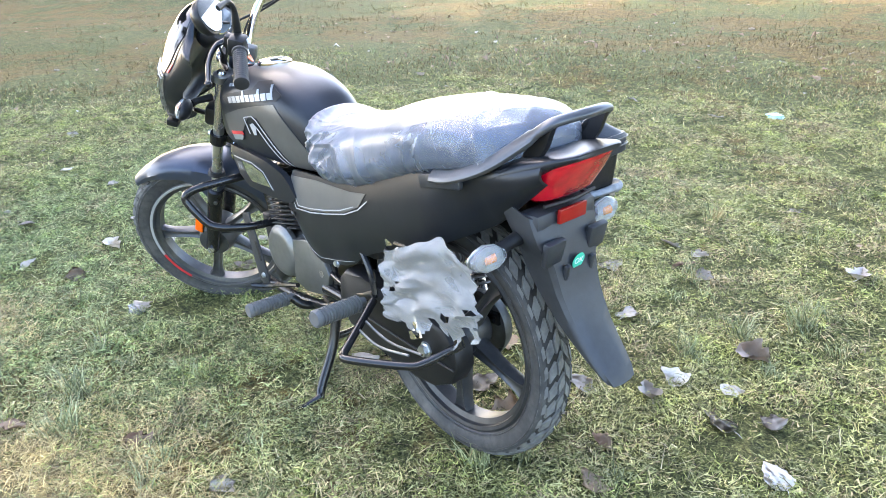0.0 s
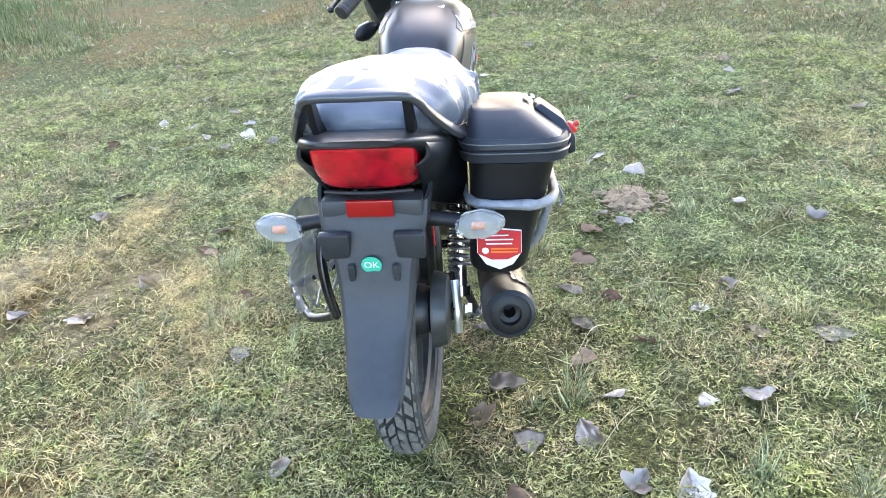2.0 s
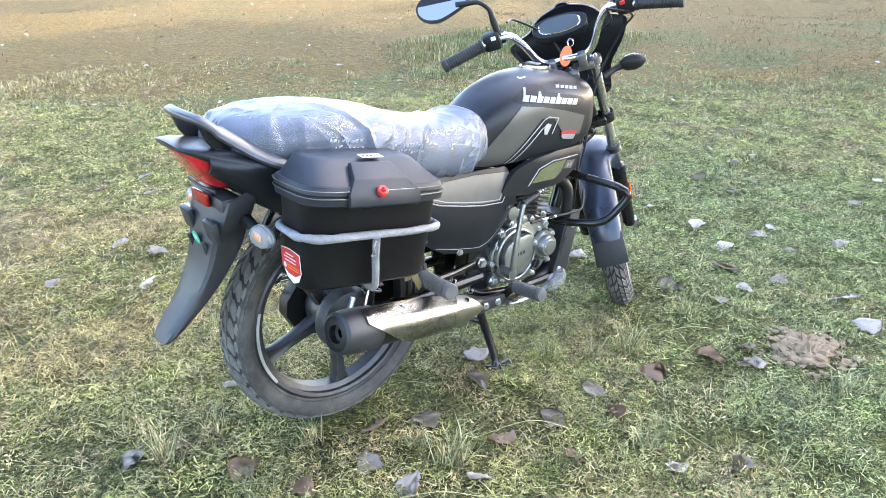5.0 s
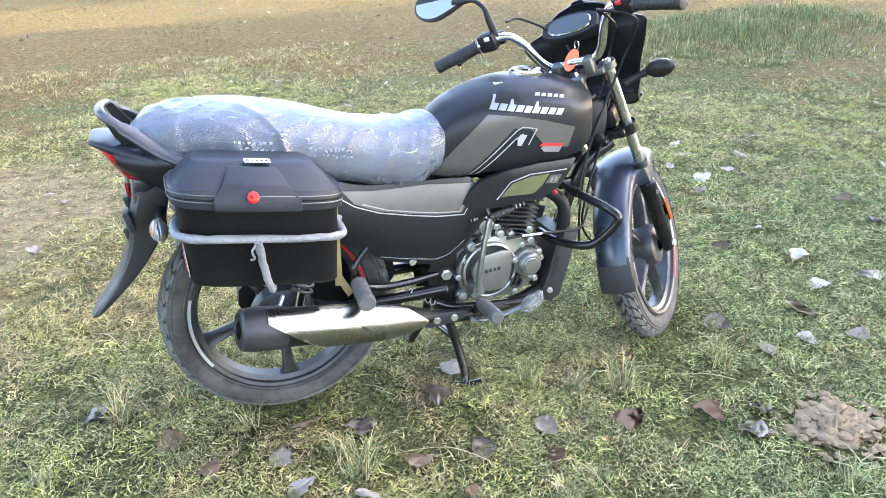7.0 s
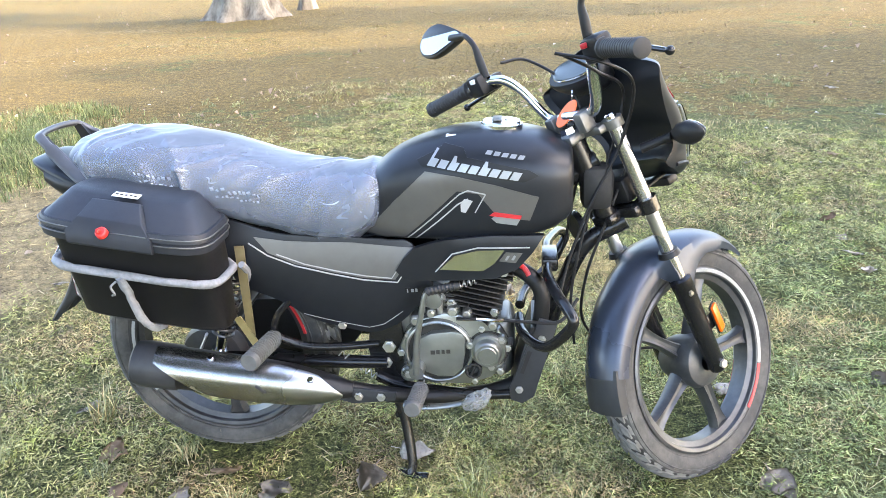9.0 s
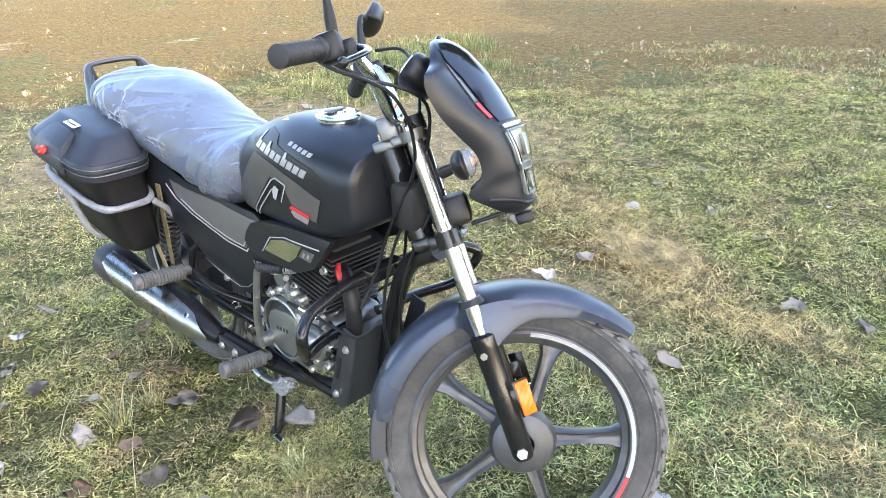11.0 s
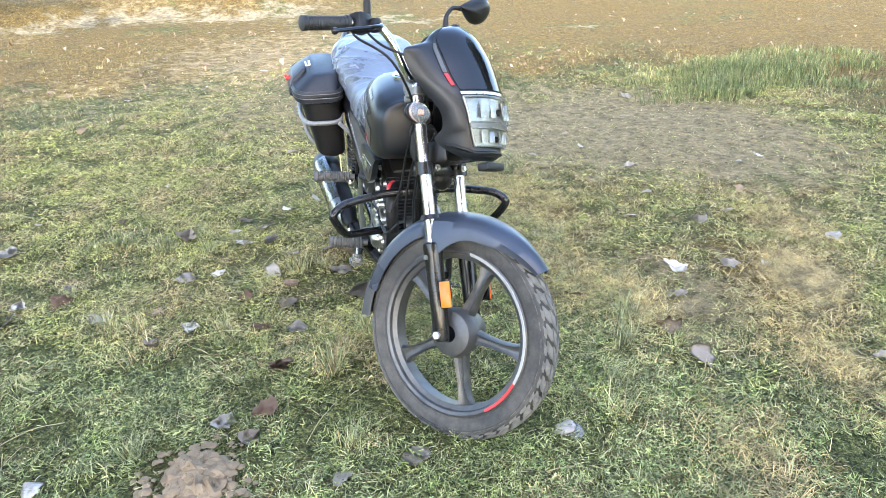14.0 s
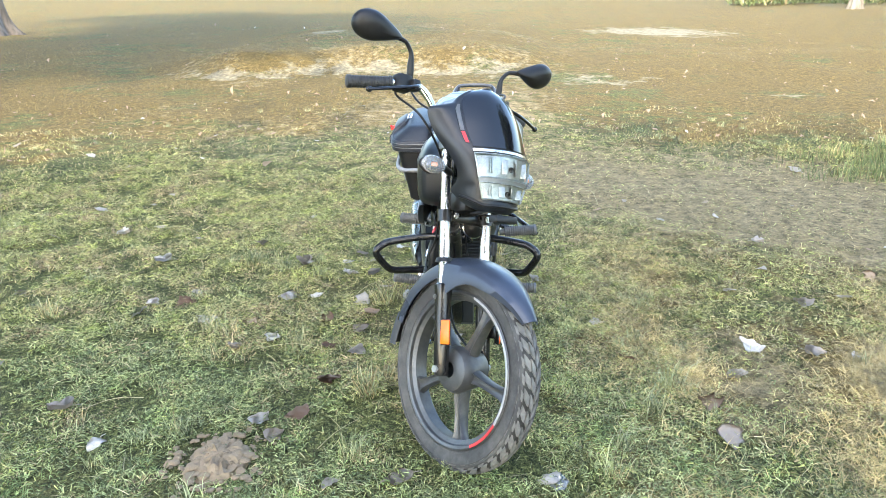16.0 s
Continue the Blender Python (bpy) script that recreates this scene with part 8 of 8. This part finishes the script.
# added out of view: its crown lengthens the shade ahead of the machine
tree((29.5, -2.5), 0.36, 7.0, (0.0, 0.0, 10.0), (5.2, 10.5, 2.4), BARK_DARK, 15000, 0.30, 66, "unseen second broad dark-barked tree added to extend the shade", 1.5)
tree((21.0, 5.0), 0.34, 7.0, (-3.1, -6.3, 10.0), (4.2, 7.8, 2.4), BARK_DARK, 15000, 0.30, 61, "broad dark-barked tree whose crown shades the motorcycle", 1.5)
# another unseen tree, added to carry the shade further out
tree((45.0, -7.5), 0.36, 7.0, (0.0, 0.0, 10.0), (7.5, 10.0, 2.4), BARK_DARK, 14000, 0.34, 68, "unseen broad dark-barked tree added far beyond the motorcycle for shade", 1.5)
# two unseen shade casters, crowns set where their shadows must fall
tree((24.0, 10.0), 0.30, 7.0, (-9.0, -4.4, 10.0), (3.4, 1.7, 1.6), BARK_DARK, 3500, 0.30, 69, "unseen dark-barked tree added to shade a strip of grass", 1.5)
tree((24.0, 15.0), 0.30, 7.0, (-11.5, -1.6, 10.0), (5.5, 2.2, 1.8), BARK_DARK, 4500, 0.30, 70, "unseen dark-barked tree added to shade the farther grass", 1.5)
# kept out of view, added for the shadow its crown throws far off
tree((1.5, -15.5), 0.34, 7.0, (-1.5, 6.0, 10.0), (6.0, 5.0, 2.2), BARK_DARK, 9000, 0.30, 67, "unseen dark-barked tree added to shade the far field", 1.5)
tree((-6.05, 16.0), 0.56, 7.5, (0, 0, 10.5), (5.0, 5.5, 3.2), BARK_PALE, 6000, 0.30, 62, "old pale-barked tree with flared roots", 1.75)
tree((-5.3, 18.2), 0.20, 6.5, (0, 0, 9.0), (3.6, 3.6, 2.6), BARK_PALE, 4000, 0.30, 63, "slim pale-barked tree behind the old one", 1.5)
# trunk set outside the view; added to throw the far band of shade
tree((-12.0, -12.9), 0.42, 6.5, (0.5, 2.0, 9.0), (4.6, 5.2, 2.8), BARK_DARK, 6000, 0.30, 64, "unseen dark-barked tree in dry grass added for the far shade band", 1.9)
tree((-18.75, -15.5), 0.42, 6.5, (0, -2.5, 9.0), (4.0, 4.0, 2.6), BARK_DARK, 5000, 0.30, 71, "dark-barked tree with flared roots beyond the dry grass", 1.9)
tree((-36.1, 15.5), 0.30, 6.0, (0, 0, 9.0), (4.6, 5.0, 2.8), BARK_PALE, 4000, 0.32, 65, "distant pale-trunked tree at the field's edge", 1.3)

# scrub along the far edge of the field
g5 = np.random.default_rng(88)
n = 12000
t_ = g5.random(n)
y_ = 12 + 44 * t_
x_ = -43 - 6 * g5.random(n) + 3.0 * np.sin(y_ * 0.21)
hh = (0.15 + 0.9 * value_noise(x_, y_, 0.22, 15)) * g5.random(n) ** 0.7
P = np.stack([x_, y_, rise(x_, y_) + hh * 0.6], 1)
blades("far_scrub", P, 0.25 + 0.35 * g5.random(n), 0.5 + 0.6 * g5.random(n), np.full(n, 0.035), TALL_GREEN, "low green scrub along the field's edge", "shrubs", 0.5)
